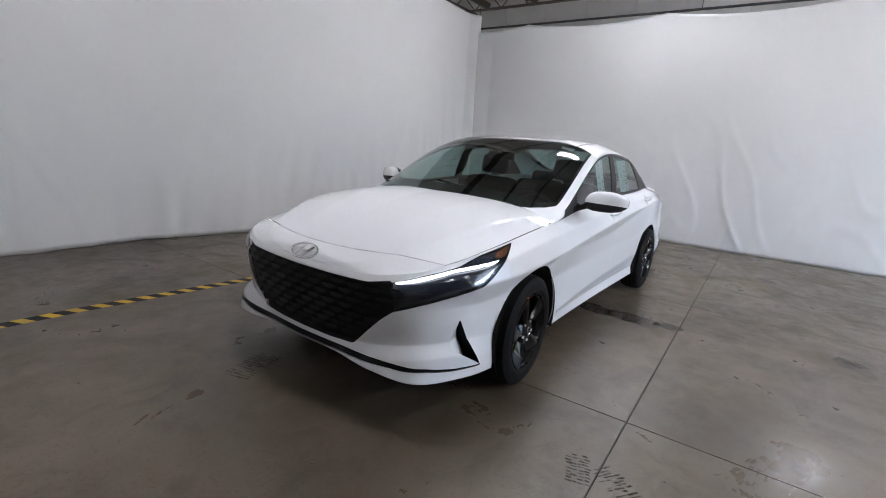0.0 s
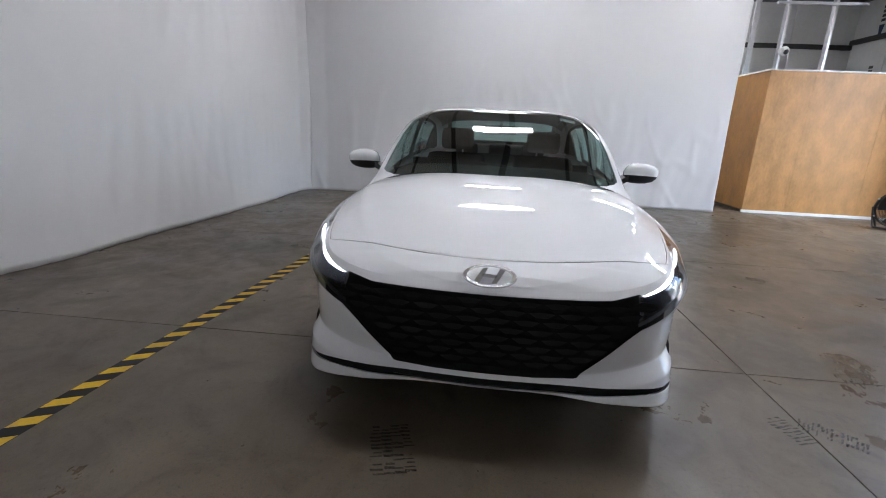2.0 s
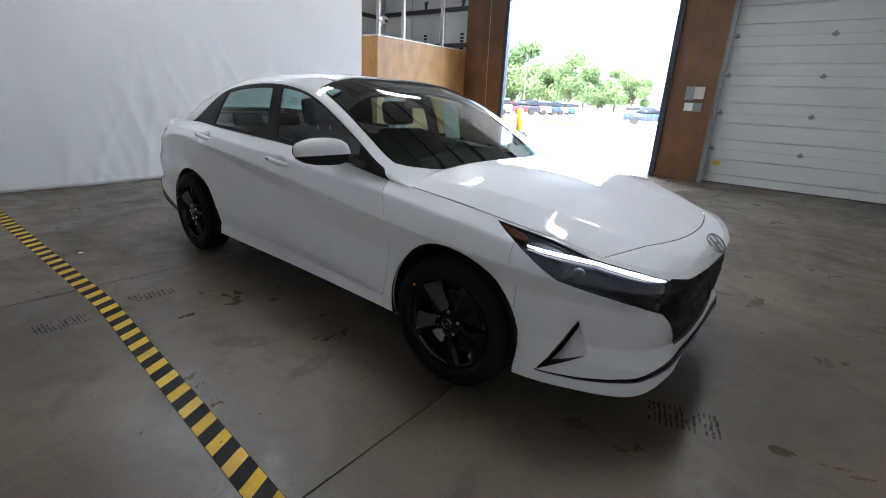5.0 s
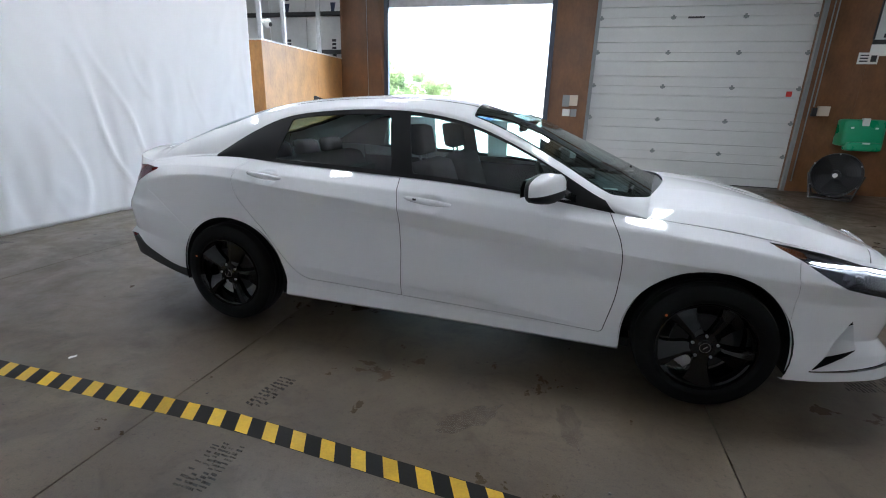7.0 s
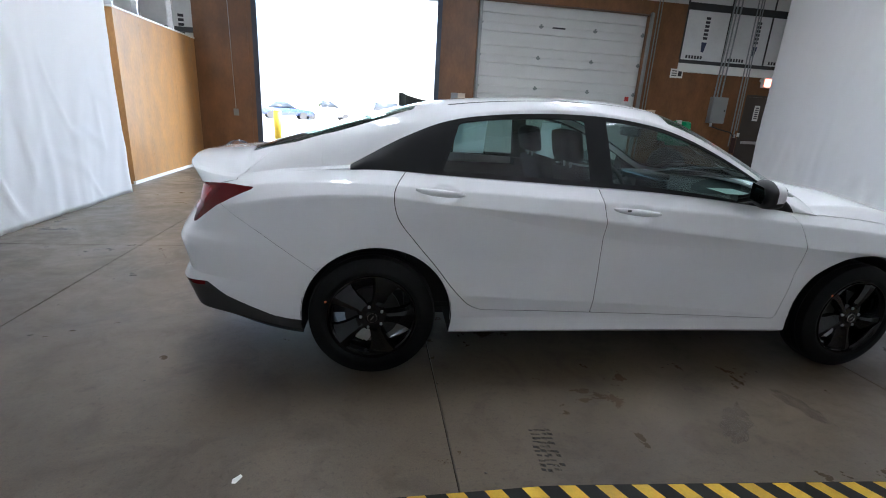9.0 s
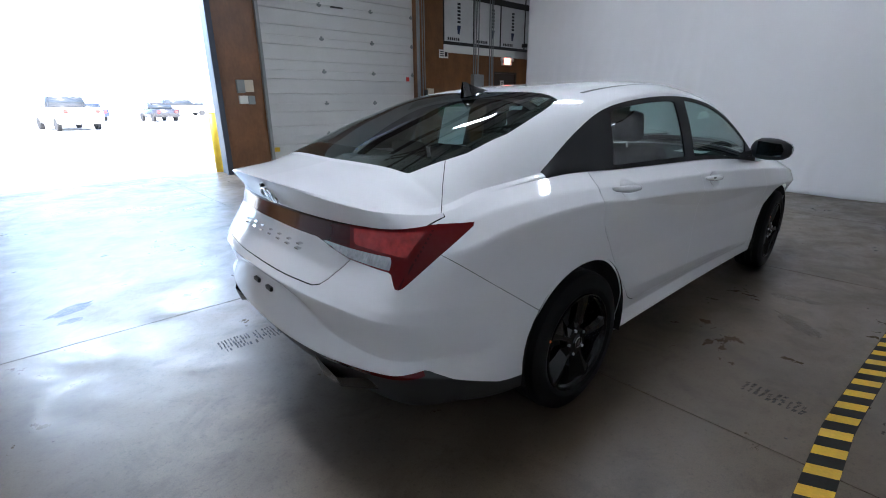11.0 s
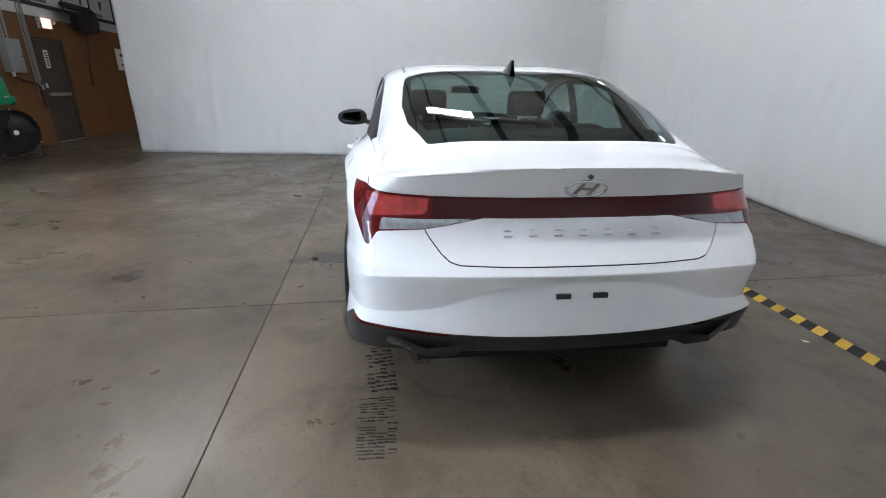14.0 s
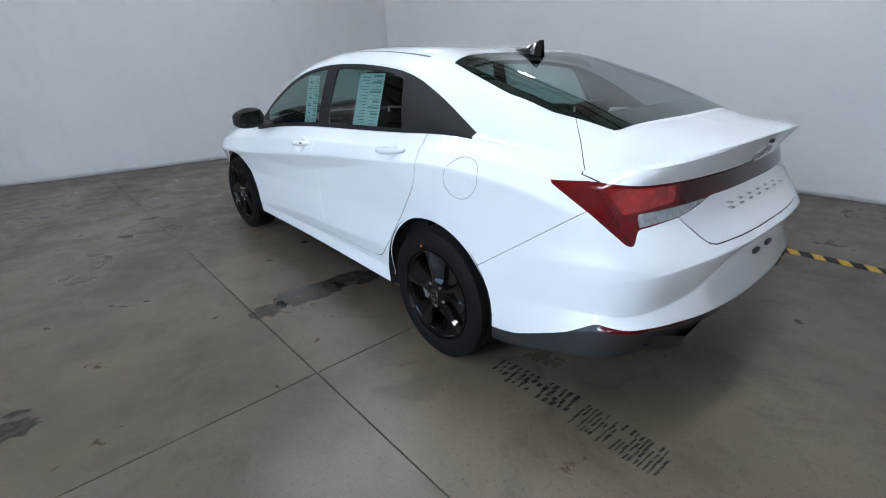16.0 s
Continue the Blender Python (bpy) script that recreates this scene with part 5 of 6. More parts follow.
def lip_skin():
    """Closes the trailing edge between the deck and the tail face."""
    end = TOP.V[TOP.V[:, 6] > 14.999]
    end = end[np.argsort(end[:, 1])]
    tail_edge = EDGE[ECOL > 14.0]
    tail_edge = tail_edge[np.argsort(tail_edge[:, 1])]
    y = np.linspace(0, float(end[-1, 1]) - 0.001, 60)
    a = np.stack([np.interp(y, end[:, 1], end[:, 0]), y, np.interp(y, end[:, 1], end[:, 2])], 1)
    b = np.stack([np.interp(y, tail_edge[:, 1], tail_edge[:, 0]), y, np.interp(y, tail_edge[:, 1], tail_edge[:, 2])], 1)
    P = np.stack([b + (a - b) * t for t in (0, 0.33, 0.67, 1)])
    U = np.zeros((4, 60, 2))
    q = Skin.grid(P[:, ::-1], U)
    return q


LIP = lip_skin()

CARM = pose(-0.005, 0.008, 0, 0, 0, -1.65)
car = thing("car", CARM, label="white four-door sedan with black wheels, parked on concrete", category="car")
SHELL = 0.003


def panel(name, skin, material, parent=None, label="", thick=SHELL):
    return part(name, skin.mesh(name, material, thick), material, parent or car, label)


gaps = []


def seam(skin, f, w=0.0021):
    """Cuts a narrow joint along f = 0, kept for the dark sunk joint, and returns the two sides."""
    mid, hi, lo = skin.band(f, w)
    gaps.append(mid.shift(-0.007))
    return hi, lo


XZ = lambda poly, closed=True: (lambda q: (lambda x, y, z, u, v: q(x, z)))(sdf(poly, closed))


def arch(cx, rx, rz, zc):
    """Wheel opening: inside > 0."""
    return lambda x, y, z, u, v: np.where(z > zc, rx * (1 - np.hypot((x - cx) / rx, (z - zc) / rz)), rx - abs(x - cx) + (zc - z) * -0.02)


low = LOW
_, low = low.split(arch(1.345, 0.363, 0.372, 0.325))
_, low = low.split(arch(-1.335, 0.372, 0.36, 0.32))

# front lamps
lampA = lambda x, y, z, u, v: sdf(LAMP)(y - x, z)
LAMP = [(-0.715, 0.852), (-0.753, 0.816), (-0.841, 0.754), (-0.914, 0.711), (-1.0, 0.671), (-1.121, 0.65), (-1.271, 0.627), (-1.42, 0.60), (-1.6, 0.555), (-1.62, 0.69), (-1.598, 0.694), (-1.421, 0.73), (-1.187, 0.76), (-0.979, 0.806)]
front = lambda x, y, z, u, v: x - 1.3
head, low = low.split(lambda *a: np.minimum(lampA(*a), front(*a)))
DRL = [(-1.6, 0.692), (-1.42, 0.727), (-1.19, 0.756), (-0.93, 0.774), (-0.85, 0.781), (-0.92, 0.768), (-1.03, 0.76), (-1.2, 0.748), (-1.35, 0.727), (-1.6, 0.687)]
drl, head = head.split(lambda x, y, z, u, v: sdf(DRL)(y - x, z))
AMB = [(-0.735, 0.838), (-0.88, 0.808), (-0.873, 0.786), (-0.79, 0.80)]
amb, head = head.split(lambda x, y, z, u, v: sdf(AMB)(y - x, z))

# grille, lip, fog corners
GRI = [(-0.1, 0.667), (0.3, 0.672), (0.45, 0.676), (0.56, 0.698), (0.66, 0.62), (0.66, 0.597), (0.585, 0.555), (0.53, 0.51), (0.455, 0.435), (0.362, 0.342), (0.2, 0.333), (-0.1, 0.33)]
gri, low = low.split(lambda x, y, z, u, v: np.minimum(sdf(GRI)(y, z), x - 1.9))
FOG = [(1.935, 0.515), (1.895, 0.43), (1.85, 0.335), (1.805, 0.262), (1.985, 0.375)]
fog, low = low.split(lambda x, y, z, u, v: sdf(FOG)(x, z))


def sunk_vent(skin):
    """The corner vent: a painted blade that runs inwards to the rear, and the dark walls round it that face forward."""
    V = skin.V.copy()
    x, z = V[:, 0], V[:, 2]
    back = np.interp(z, [0.262, 0.335, 0.43, 0.515], [1.805, 1.85, 1.895, 1.935])
    front = 1.935 + (0.515 - z) * 0.357
    V[:, 1] -= np.interp(z, [0.262, 0.515], [0.1, 0.025]) * (1 - (x - back) / np.maximum(front - back, 0.01)).clip(0, 1)
    blade = Skin(V, skin.F)
    nor = np.zeros((len(V), 3))
    count = {}
    for f in skin.F:
        nor[list(f)] += np.cross(V[f[1], :3] - V[f[0], :3], V[f[2], :3] - V[f[0], :3])
        for a, b in zip(f, f[1:] + f[:1]):
            count[(a, b)] = 1
    blade.V[:, 3:6] = nor / np.maximum(np.linalg.norm(nor, axis=1, keepdims=True), 1e-9)
    walls = [(skin.V[a, :3], skin.V[b, :3], V[b, :3], V[a, :3]) for a, b in count if (b, a) not in count and max(abs(skin.V[a, 1] - V[a, 1]), abs(skin.V[b, 1] - V[b, 1])) > 0.002]
    return blade, walls


vent_blade, vent_walls = sunk_vent(fog)
vent_edge, vent_blade = vent_blade.split(lambda x, y, z, u, v: np.interp(z, [0.262, 0.335, 0.43, 0.515], [1.805, 1.85, 1.895, 1.935]) + 0.016 - x)
slot_z = lambda u: np.interp(u, [0, 1.4, 2.5, 3.2, 3.8, 4.5], [0.296, 0.301, 0.305, 0.299, 0.275, 0.262])
slot, low = low.split(lambda x, y, z, u, v: np.minimum(np.interp(u, [0, 2, 3.3, 4.5], [0.016, 0.015, 0.008, 0.004]) - abs(z - slot_z(u)), x - 1.80))

# tail lamps
TL = [(1.11, 0.938), (1.3, 0.946), (1.58, 0.936), (1.7, 0.933), (2.5, 0.933), (2.5, 0.864), (1.93, 0.862), (1.81, 0.838), (1.715, 0.822), (1.51, 0.806), (1.495, 0.80), (1.48, 0.76), (1.45, 0.757), (1.289, 0.85)]
tail, low = low.split(lambda x, y, z, u, v: np.minimum(sdf(TL)(-x - y, z), -1.3 - x))
REV = [(1.495, 0.85), (1.69, 0.853), (1.92, 0.861), (1.81, 0.84), (1.715, 0.824), (1.505, 0.811)]
rev, tail = tail.split(lambda x, y, z, u, v: sdf(REV)(-x - y, z))
LIT = [(1.345, 0.932), (1.56, 0.928), (1.698, 0.922), (1.698, 0.87), (1.5, 0.858), (1.43, 0.852)]
lit, tail = tail.split(lambda x, y, z, u, v: sdf(LIT)(-x - y, z))
bar, tail = tail.split(lambda x, y, z, u, v: (-x - y) - 1.72)
# the joint between the lamp halves and the dark rib beside the outer blade
split_l, tail = tail.split(lambda x, y, z, u, v: 0.003 - abs(-x - y - 1.705))
rib, tail = tail.split(lambda x, y, z, u, v: 0.005 - abs(sdf([(1.29, 0.96), (1.34, 0.9), (1.47, 0.75)], False)(-x - y, z)))

# rear valance
vz = lambda x, y: np.where(x < -2.15, np.interp(y, [0, 0.3, 0.5, 0.72, 0.8], [0.455, 0.459, 0.469, 0.482, 0.478]), np.interp(-x, [1.68, 1.775, 1.84, 2.06, 2.15], [0.29, 0.302, 0.318, 0.42, 0.478]))
val, low = low.split(lambda x, y, z, u, v: np.minimum(vz(x, y) - z, -1.69 - x))
refl, val = val.split(lambda x, y, z, u, v: np.minimum(np.minimum(z - vz(x, y) + 0.017, -2.16 - x), y - 0.46))

# doors
FDOOR = smooth_line([(0.80, 1.06), (0.852, 0.93), (0.925, 0.78), (0.94, 0.54), (0.897, 0.315)], 24).tolist() + [(0.885, 0.30), (0.33, 0.313), (-0.199, 0.326), (-0.197, 0.584), (-0.206, 0.824), (-0.236, 1.02), (-0.24, 1.08)]
REAR_E = smooth_line([(-1.19, 1.06), (-1.262, 0.955), (-1.25, 0.845), (-1.159, 0.714), (-1.056, 0.59), (-0.936, 0.44), (-0.86, 0.366), (-0.80, 0.342)], 36).tolist()
RDOOR = [(-0.24, 1.08), (-0.236, 1.02), (-0.206, 0.824), (-0.197, 0.584), (-0.199, 0.326), (-0.5, 0.336)] + REAR_E[::-1] + [(-1.19, 1.1)]
fdoor, low = seam(low, XZ(FDOOR))
rdoor, low = seam(low, XZ(RDOOR))
# rear bumper, trunk lid, front bumper
lid, low = seam(low, lambda x, y, z, u, v: np.minimum(sdf([(-0.1, 0.718), (0.28, 0.718), (0.43, 0.721), (0.463, 0.73), (0.49, 0.752), (0.53, 0.80), (0.565, 0.86), (0.715, 0.9), (0.738, 0.93), (0.738, 1.1), (-0.1, 1.1)])(y, z), -2.0 - x))
rbump, low = seam(low, lambda x, y, z, u, v: np.minimum(sdf([(-1.3, 0.32), (-1.7, 0.598), (-1.797, 0.666), (-1.932, 0.761), (-2.1, 0.88), (-2.25, 0.9), (-2.4, 0.9)], False)(x, z), -1.4 - x), 0.0011)
fbump, low = seam(low, lambda x, y, z, u, v: np.minimum(x - 1.655 - 0.25 * (0.72 - z).clip(0, 0.1), x - 1.5), 0.0012)
fender, quarter = low.split(lambda x, y, z, u, v: x - 0.2)
sillp, quarter = quarter.split(lambda x, y, z, u, v: np.minimum(x + 0.99, 0.34 - z))
sillf, fender = fender.split(lambda x, y, z, u, v: np.minimum(1.0 - x, 0.34 - z))

# hood, nose and fender strip
hood = HOOD
hood, nose = seam(hood, lambda x, y, z, u, v: (2.13 - 0.31 * y**2) - x + np.where(u > 4.0, 9, 0), 0.0028)
cowl, hood = hood.split(lambda x, y, z, u, v: np.minimum(1.172 - 0.17 * (y / 0.7) ** 2 - x, 0.7 - y))
hood, strip_f = seam(hood, lambda x, y, z, u, v: v - 0.014, 0.0028)
# roof
wind, roof_s = TOP.split(lambda x, y, z, u, v: np.minimum(np.minimum(v - 1.055, np.interp(x, [0.7, 0.85, 0.95, 1.03, 1.09, 1.15], [0.85, 0.755, 0.71, 0.645, 0.55, 0.38]) - y), 4.4 + 0.1 * (1 - y * y / 0.3) - u))
rearg, roof_s = roof_s.split(lambda x, y, z, u, v: np.minimum(np.minimum(u - (8.55 + 0.28 * (y / 0.55) ** 2), 11.93 - u), np.interp(-x, [0.8, 1.0, 1.3, 1.55, 1.75, 1.95, 2.05], [0.5, 0.54, 0.58, 0.596, 0.578, 0.52, 0.48]) - y))
DLO = lambda x, y, z, u, v: np.minimum(np.minimum(np.minimum(0.985 - v, v - 0.02), 0.888 - 0.055 * v - x), np.where(u < 9.99, (9.99 - u) * 0.25, -0.1))
dlo, roof_s = roof_s.split(lambda x, y, z, u, v: np.where(v < 1.0, DLO(x, y, z, u, v), -1))
deck, roof_s = seam(roof_s, lambda x, y, z, u, v: np.minimum(np.minimum(sdf([(-1.78, 0.46), (-1.84, 0.555), (-1.928, 0.641), (-2.05, 0.77)], False)(x, y) * -1, u - 10.5), 15.5 - u), 0.0015)
groove, roof_s = roof_s.split(lambda x, y, z, u, v: np.minimum(0.009 - abs(y - 0.558), np.minimum(0.24 - x, x + 1.0)))

# ---- join up and link the panels ----
panel("roof", roof_s.both(), PAINT)
panel("roof_groove", groove.shift(-0.0005), SATINB, label="black roof ditch strip")
panel("roof_groove", groove.shift(-0.0005).mirror(), SATINB, label="black roof ditch strip")
panel("hood", hood.both(), PAINT)
panel("cowl", cowl.shift(-0.014).both(), SATINB, label="black cowl panel behind the hood")
panel("nose", nose.both(), PAINT)
panel("front_bumper", fbump.both(), PAINT)
panel("rear_bumper", rbump.both(), PAINT)
panel("trunk_lid", (lid + deck + LIP).both(), PAINT)
panel("rear_valance", val.both(), SATINB, label="black textured rear valance")
g1 = panel("windscreen", wind.both(), GLASS, thick=0)
g2 = panel("rear_window", rearg.both(), GLASS, thick=0)
tail_bar = panel("tail_bar", bar.both(), TAILDARK, label="dark red full-width tail light bar")
gr = panel("grille", gri.shift(-0.02).both(), GRILLEB, label="black patterned grille")
panel("lip_slot", slot.shift(-0.012).both(), GRILLEB)
for side in (1, -1):
    fl = (lambda s: s) if side > 0 else (lambda s: s.mirror())
    panel("fender", fl(fender + strip_f), PAINT)
    panel("quarter_panel", fl(quarter), PAINT)
    panel("sill", fl(sillp + sillf), PAINT)
    fd = panel("front_door", fl(fdoor), PAINT)
    rd = panel("rear_door", fl(rdoor), PAINT)
    hl = panel("headlamp", fl(head.shift(-0.022)), LAMPBOWL, thick=0, label="dark headlamp with lit white running light")
    part("running_light", fl(drl.shift(-0.006)).mesh("running_light", DRLM, 0.01), DRLM, hl, "lit white light strip")
    part("projector", ball(bmn(), (1.905, side * 0.782, 0.692), 0.03, seg=18), GLOSSB, hl, "round projector lens", True)
    part("side_marker", fl(amb.shift(-0.008)).mesh("side_marker", AMBER, 0.01), AMBER, hl, "amber lens")
    part("lens", fl(head + drl + amb).mesh("lens", LENS), LENS, hl)
    tl = panel("tail_lamp", fl(tail), TAILRED, label="red tail lamp with clear reverse lens")
    part("reverse_lens", fl(rev).mesh("reverse_lens", CLEARL, 0.004), CLEARL, tl, "clear ribbed lens")
    part("brake_lens", fl(lit).mesh("brake_lens", TAILLIT, 0.004), TAILLIT, tl, "bright red lens")
    part("lamp_rib", fl(rib.shift(-0.002)).mesh("lamp_rib", TAILDARK, 0.003), TAILDARK, tl, "dark red lamp rib")
    part("lamp_joint", fl(split_l.shift(-0.002)).mesh("lamp_joint", GAP, 0.003), GAP, tl)
    panel("reflector", fl(refl), TAILRED, label="thin red bumper reflector")
    bm = bmn()
    for q in vent_walls:
        bm.faces.new([bm.verts.new((p[0], p[1] * side, p[2])) for p in q])
    bmesh.ops.remove_doubles(bm, verts=bm.verts, dist=0.0002)
    fv = part("fog_vent", bm, GRILLEB, car, "black triangular corner vent")
    part("vent_edge", fl(vent_edge).mesh("vent_edge", GRILLEB, 0.004), GRILLEB, fv)
    part("vent_blade", fl(vent_blade).mesh("vent_blade", PAINT, 0.004), PAINT, fv, "white blade inside the vent")
    # side glass
    d = dlo
    fpane, rest = d.split(lambda x, y, z, u, v: np.minimum(np.minimum(np.minimum(x + 0.185 + 0.06 * (v - 0.5), 0.645 - x + (0.5 - v) * 0.0), v - 0.09), np.minimum(0.91 - v, 0.62 - x + (1.0 - v) * 0.35)))
    rpane, rest = rest.split(lambda x, y, z, u, v: np.minimum(np.minimum(-0.30 - x - 0.05 * (v - 0.5), x + 1.04 - 0.1 * v), np.minimum(v - 0.09, 0.89 - v)))
    frame_f, frame_r = rest.split(lambda x, y, z, u, v: x + 0.235 + 0.06 * (v - 0.5))
    frame_r, quarter_trim = frame_r.split(lambda x, y, z, u, v: x + 1.08 - 0.1 * v)
    part("window_trim", fl(frame_f.shift(0.002)).mesh("window_trim", TRIM, 0.012), TRIM, fd, "black window surround")
    part("window_trim", fl(frame_r.shift(0.002)).mesh("window_trim", TRIM, 0.012), TRIM, rd, "black window surround")
    panel("quarter_trim", fl(quarter_trim.shift(0.002)), TRIM, label="black rear quarter window panel")
    part("window_pane", fl(fpane.shift(-0.002)).mesh("window_pane", GLASS), GLASS, fd)
    part("window_pane", fl(rpane.shift(-0.002)).mesh("window_pane", GLASS), GLASS, rd)
joint = gaps[0]
for g in gaps[1:]:
    joint = joint + g
panel("panel_joint", joint.both(), GAP, thick=0, label="dark panel gaps")
# dark frit rims of the glass
frit, _ = wind.split(lambda x, y, z, u, v: -np.minimum(np.minimum(np.minimum(v - 1.075, 4.37 + 0.1 * (1 - y * y / 0.3) - u), u - 0.5), np.interp(x, [0.7, 0.85, 0.95, 1.03, 1.09, 1.15], [0.82, 0.72, 0.67, 0.6, 0.5, 0.33]) - y))
part("frit", frit.shift(-0.004).both().mesh("frit", GLOSSB), GLOSSB, g1, "black glass border")
frit, _ = rearg.split(lambda x, y, z, u, v: -np.minimum(np.minimum(u - 8.72, 11.45 - u), np.interp(-x, [0.8, 1.0, 1.3, 1.55, 1.75, 1.95, 2.05], [0.46, 0.50, 0.54, 0.556, 0.538, 0.48, 0.44]) - y))
part("frit", frit.shift(-0.004).both().mesh("frit", GLOSSB), GLOSSB, g2, "black glass border")

# ---- wheels ----
def revolve(bm, prof, seg=64, closed=False):
    """Turns a profile of (radius, y) round the y axis."""
    rows = [[bm.verts.new((r * math.cos(2 * math.pi * i / seg), y, r * math.sin(2 * math.pi * i / seg))) for r, y in prof] for i in range(seg)]
    n = len(prof)
    for i in range(seg):
        for j in range(n if closed else n - 1):
            bm.faces.new((rows[i][j], rows[(i + 1) % seg][j], rows[(i + 1) % seg][(j + 1) % n], rows[i][(j + 1) % n]))
    return bm


def wheel_meshes():
    """Meshes of one wheel whose outer face looks along +y, hub at the origin."""
    out = {}
    bm = revolve(bmn(), [(0.222, -0.16), (0.25, -0.178), (0.29, -0.178), (0.309, -0.165), (0.316, -0.14), (0.317, -0.085), (0.316, -0.03), (0.309, -0.006), (0.29, 0.006), (0.268, 0.012), (0.245, 0.012), (0.226, 0.004), (0.218, -0.008)])
    out["tyre"] = (bm, TYRE)
    bm = bmn()
    for k in (-0.125, -0.085, -0.045):
        revolve(bm, [(0.3185, k - 0.004), (0.3135, k), (0.3185, k + 0.004)], 64)
    out["tread_groove"] = (bm, GAP)
    bm = revolve(bmn(), [(0.222, -0.165), (0.205, -0.15), (0.195, -0.09), (0.2, -0.03), (0.208, -0.012), (0.219, -0.004), (0.2235, 0.0), (0.222, 0.008), (0.216, 0.008), (0.211, -0.004), (0.203, -0.012)])
    out["rim"] = (bm, RIMB)
    for k in range(5):
        a0 = 2 * math.pi * k / 5 + math.pi / 2
        bm = bmn()
        rows = []
        # a broad flat blade with one ridge and a face that falls away behind it
        for r, w0, w1, y in ((0.03, -0.55, 0.55, -0.006), (0.068, -0.5, 0.5, -0.008), (0.085, -0.36, 0.42, -0.004), (0.13, -0.3, 0.34, 0.0), (0.18, -0.3, 0.36, 0.004), (0.213, -0.33, 0.42, 0.002)):
            row = []
            for u, drop in ((0, 0.022), (0.12, 0.004), (0.34, 0.0), (0.42, 0.006), (1, 0.03)):
                q = a0 + w0 + (w1 - w0) * u + (0.212 - r) * 0.3
                row.append(bm.verts.new((r * math.cos(q), y - drop * (0.3 if r < 0.07 else 1.0), r * math.sin(q))))
            rows.append(row)
        for i in range(len(rows) - 1):
            for j in range(4):
                bm.faces.new((rows[i][j], rows[i + 1][j], rows[i + 1][j + 1], rows[i][j + 1]))
        res = bmesh.ops.extrude_face_region(bm, geom=list(bm.faces))
        for v in [g for g in res["geom"] if isinstance(g, bmesh.types.BMVert)]:
            v.co.y -= 0.03
        out[f"spoke{k}"] = (bm, RIMB)
    bm = revolve(bmn(), [(0.0, 0.0), (0.028, 0.0), (0.034, -0.006), (0.062, -0.008), (0.066, -0.016), (0.066, -0.05)], 40)
    out["hub"] = (bm, RIMB)
    bm = ring(bmn(), (0, 0.002, 0), (0, 1, 0), 0.024, 0.0016, 28, 6)
    box(bm, -0.012, 0.012, 0.0, 0.003, -0.0025, 0.0025)
    out["badge"] = (bm, CHROME)
    for k in range(5):
        a = 2 * math.pi * (k + 0.5) / 5 + math.pi / 2 + 0.06
        out[f"lug{k}"] = (tube(bmn(), (0.057 * math.cos(a), -0.03, 0.057 * math.sin(a)), (0.057 * math.cos(a), -0.003, 0.057 * math.sin(a)), 0.0075, 6), ALU)
    bm = revolve(bmn(), [(0.05, -0.065), (0.14, -0.065), (0.14, -0.085), (0.05, -0.085)], 48, True)
    out["brake_disc"] = (bm, RUST)
    bm = bmn()
    for a in np.linspace(-0.45, 0.45, 6):
        c, s_ = math.cos(a), math.sin(a)
        box(bm, 0.118 * c - 0.02, 0.118 * c + 0.035, -0.1, -0.045, 0.118 * s_ - 0.015, 0.118 * s_ + 0.02, 0.004)
    out["caliper"] = (bm, ALU)
    bm = tube(bmn(), (0.055, 0.011, 0.236), (0.055, 0.0135, 0.236), 0.006, 10)
    out["balance_dot"] = (bm, mat("orange dot", (0.8, 0.16, 0.03), 0.5))
    done = {}
    for k, (bm, m) in out.items():
        bmesh.ops.recalc_face_normals(bm, faces=bm.faces)
        for f in bm.faces:
            f.smooth = True
        for e in bm.edges:
            e.smooth = len(e.link_faces) == 2 and e.calc_face_angle(0) < radians(20)
        me = bpy.data.meshes.new(k)
        bm.to_mesh(me)
        bm.free()
        me.materials.append(m)
        done[k] = me
    return done


WM = wheel_meshes()
for wx, side, steer, spin in ((1.36, 1, 3, 10), (1.36, -1, 3, 40), (-1.36, 1, 0, 3), (-1.36, -1, 0, 55)):
    w = new("wheel")
    w.parent = car
    w.matrix_basis = pose(wx, side * 0.882, 0.317, 0, 0, (0 if side > 0 else 180) + steer) @ pose(0, 0, 0, 0, spin, 0)
    w["label"] = "black five-spoke alloy wheel with black tyre"
    for k, me in WM.items():
        part(k.rstrip("0123456789"), me, None, w)

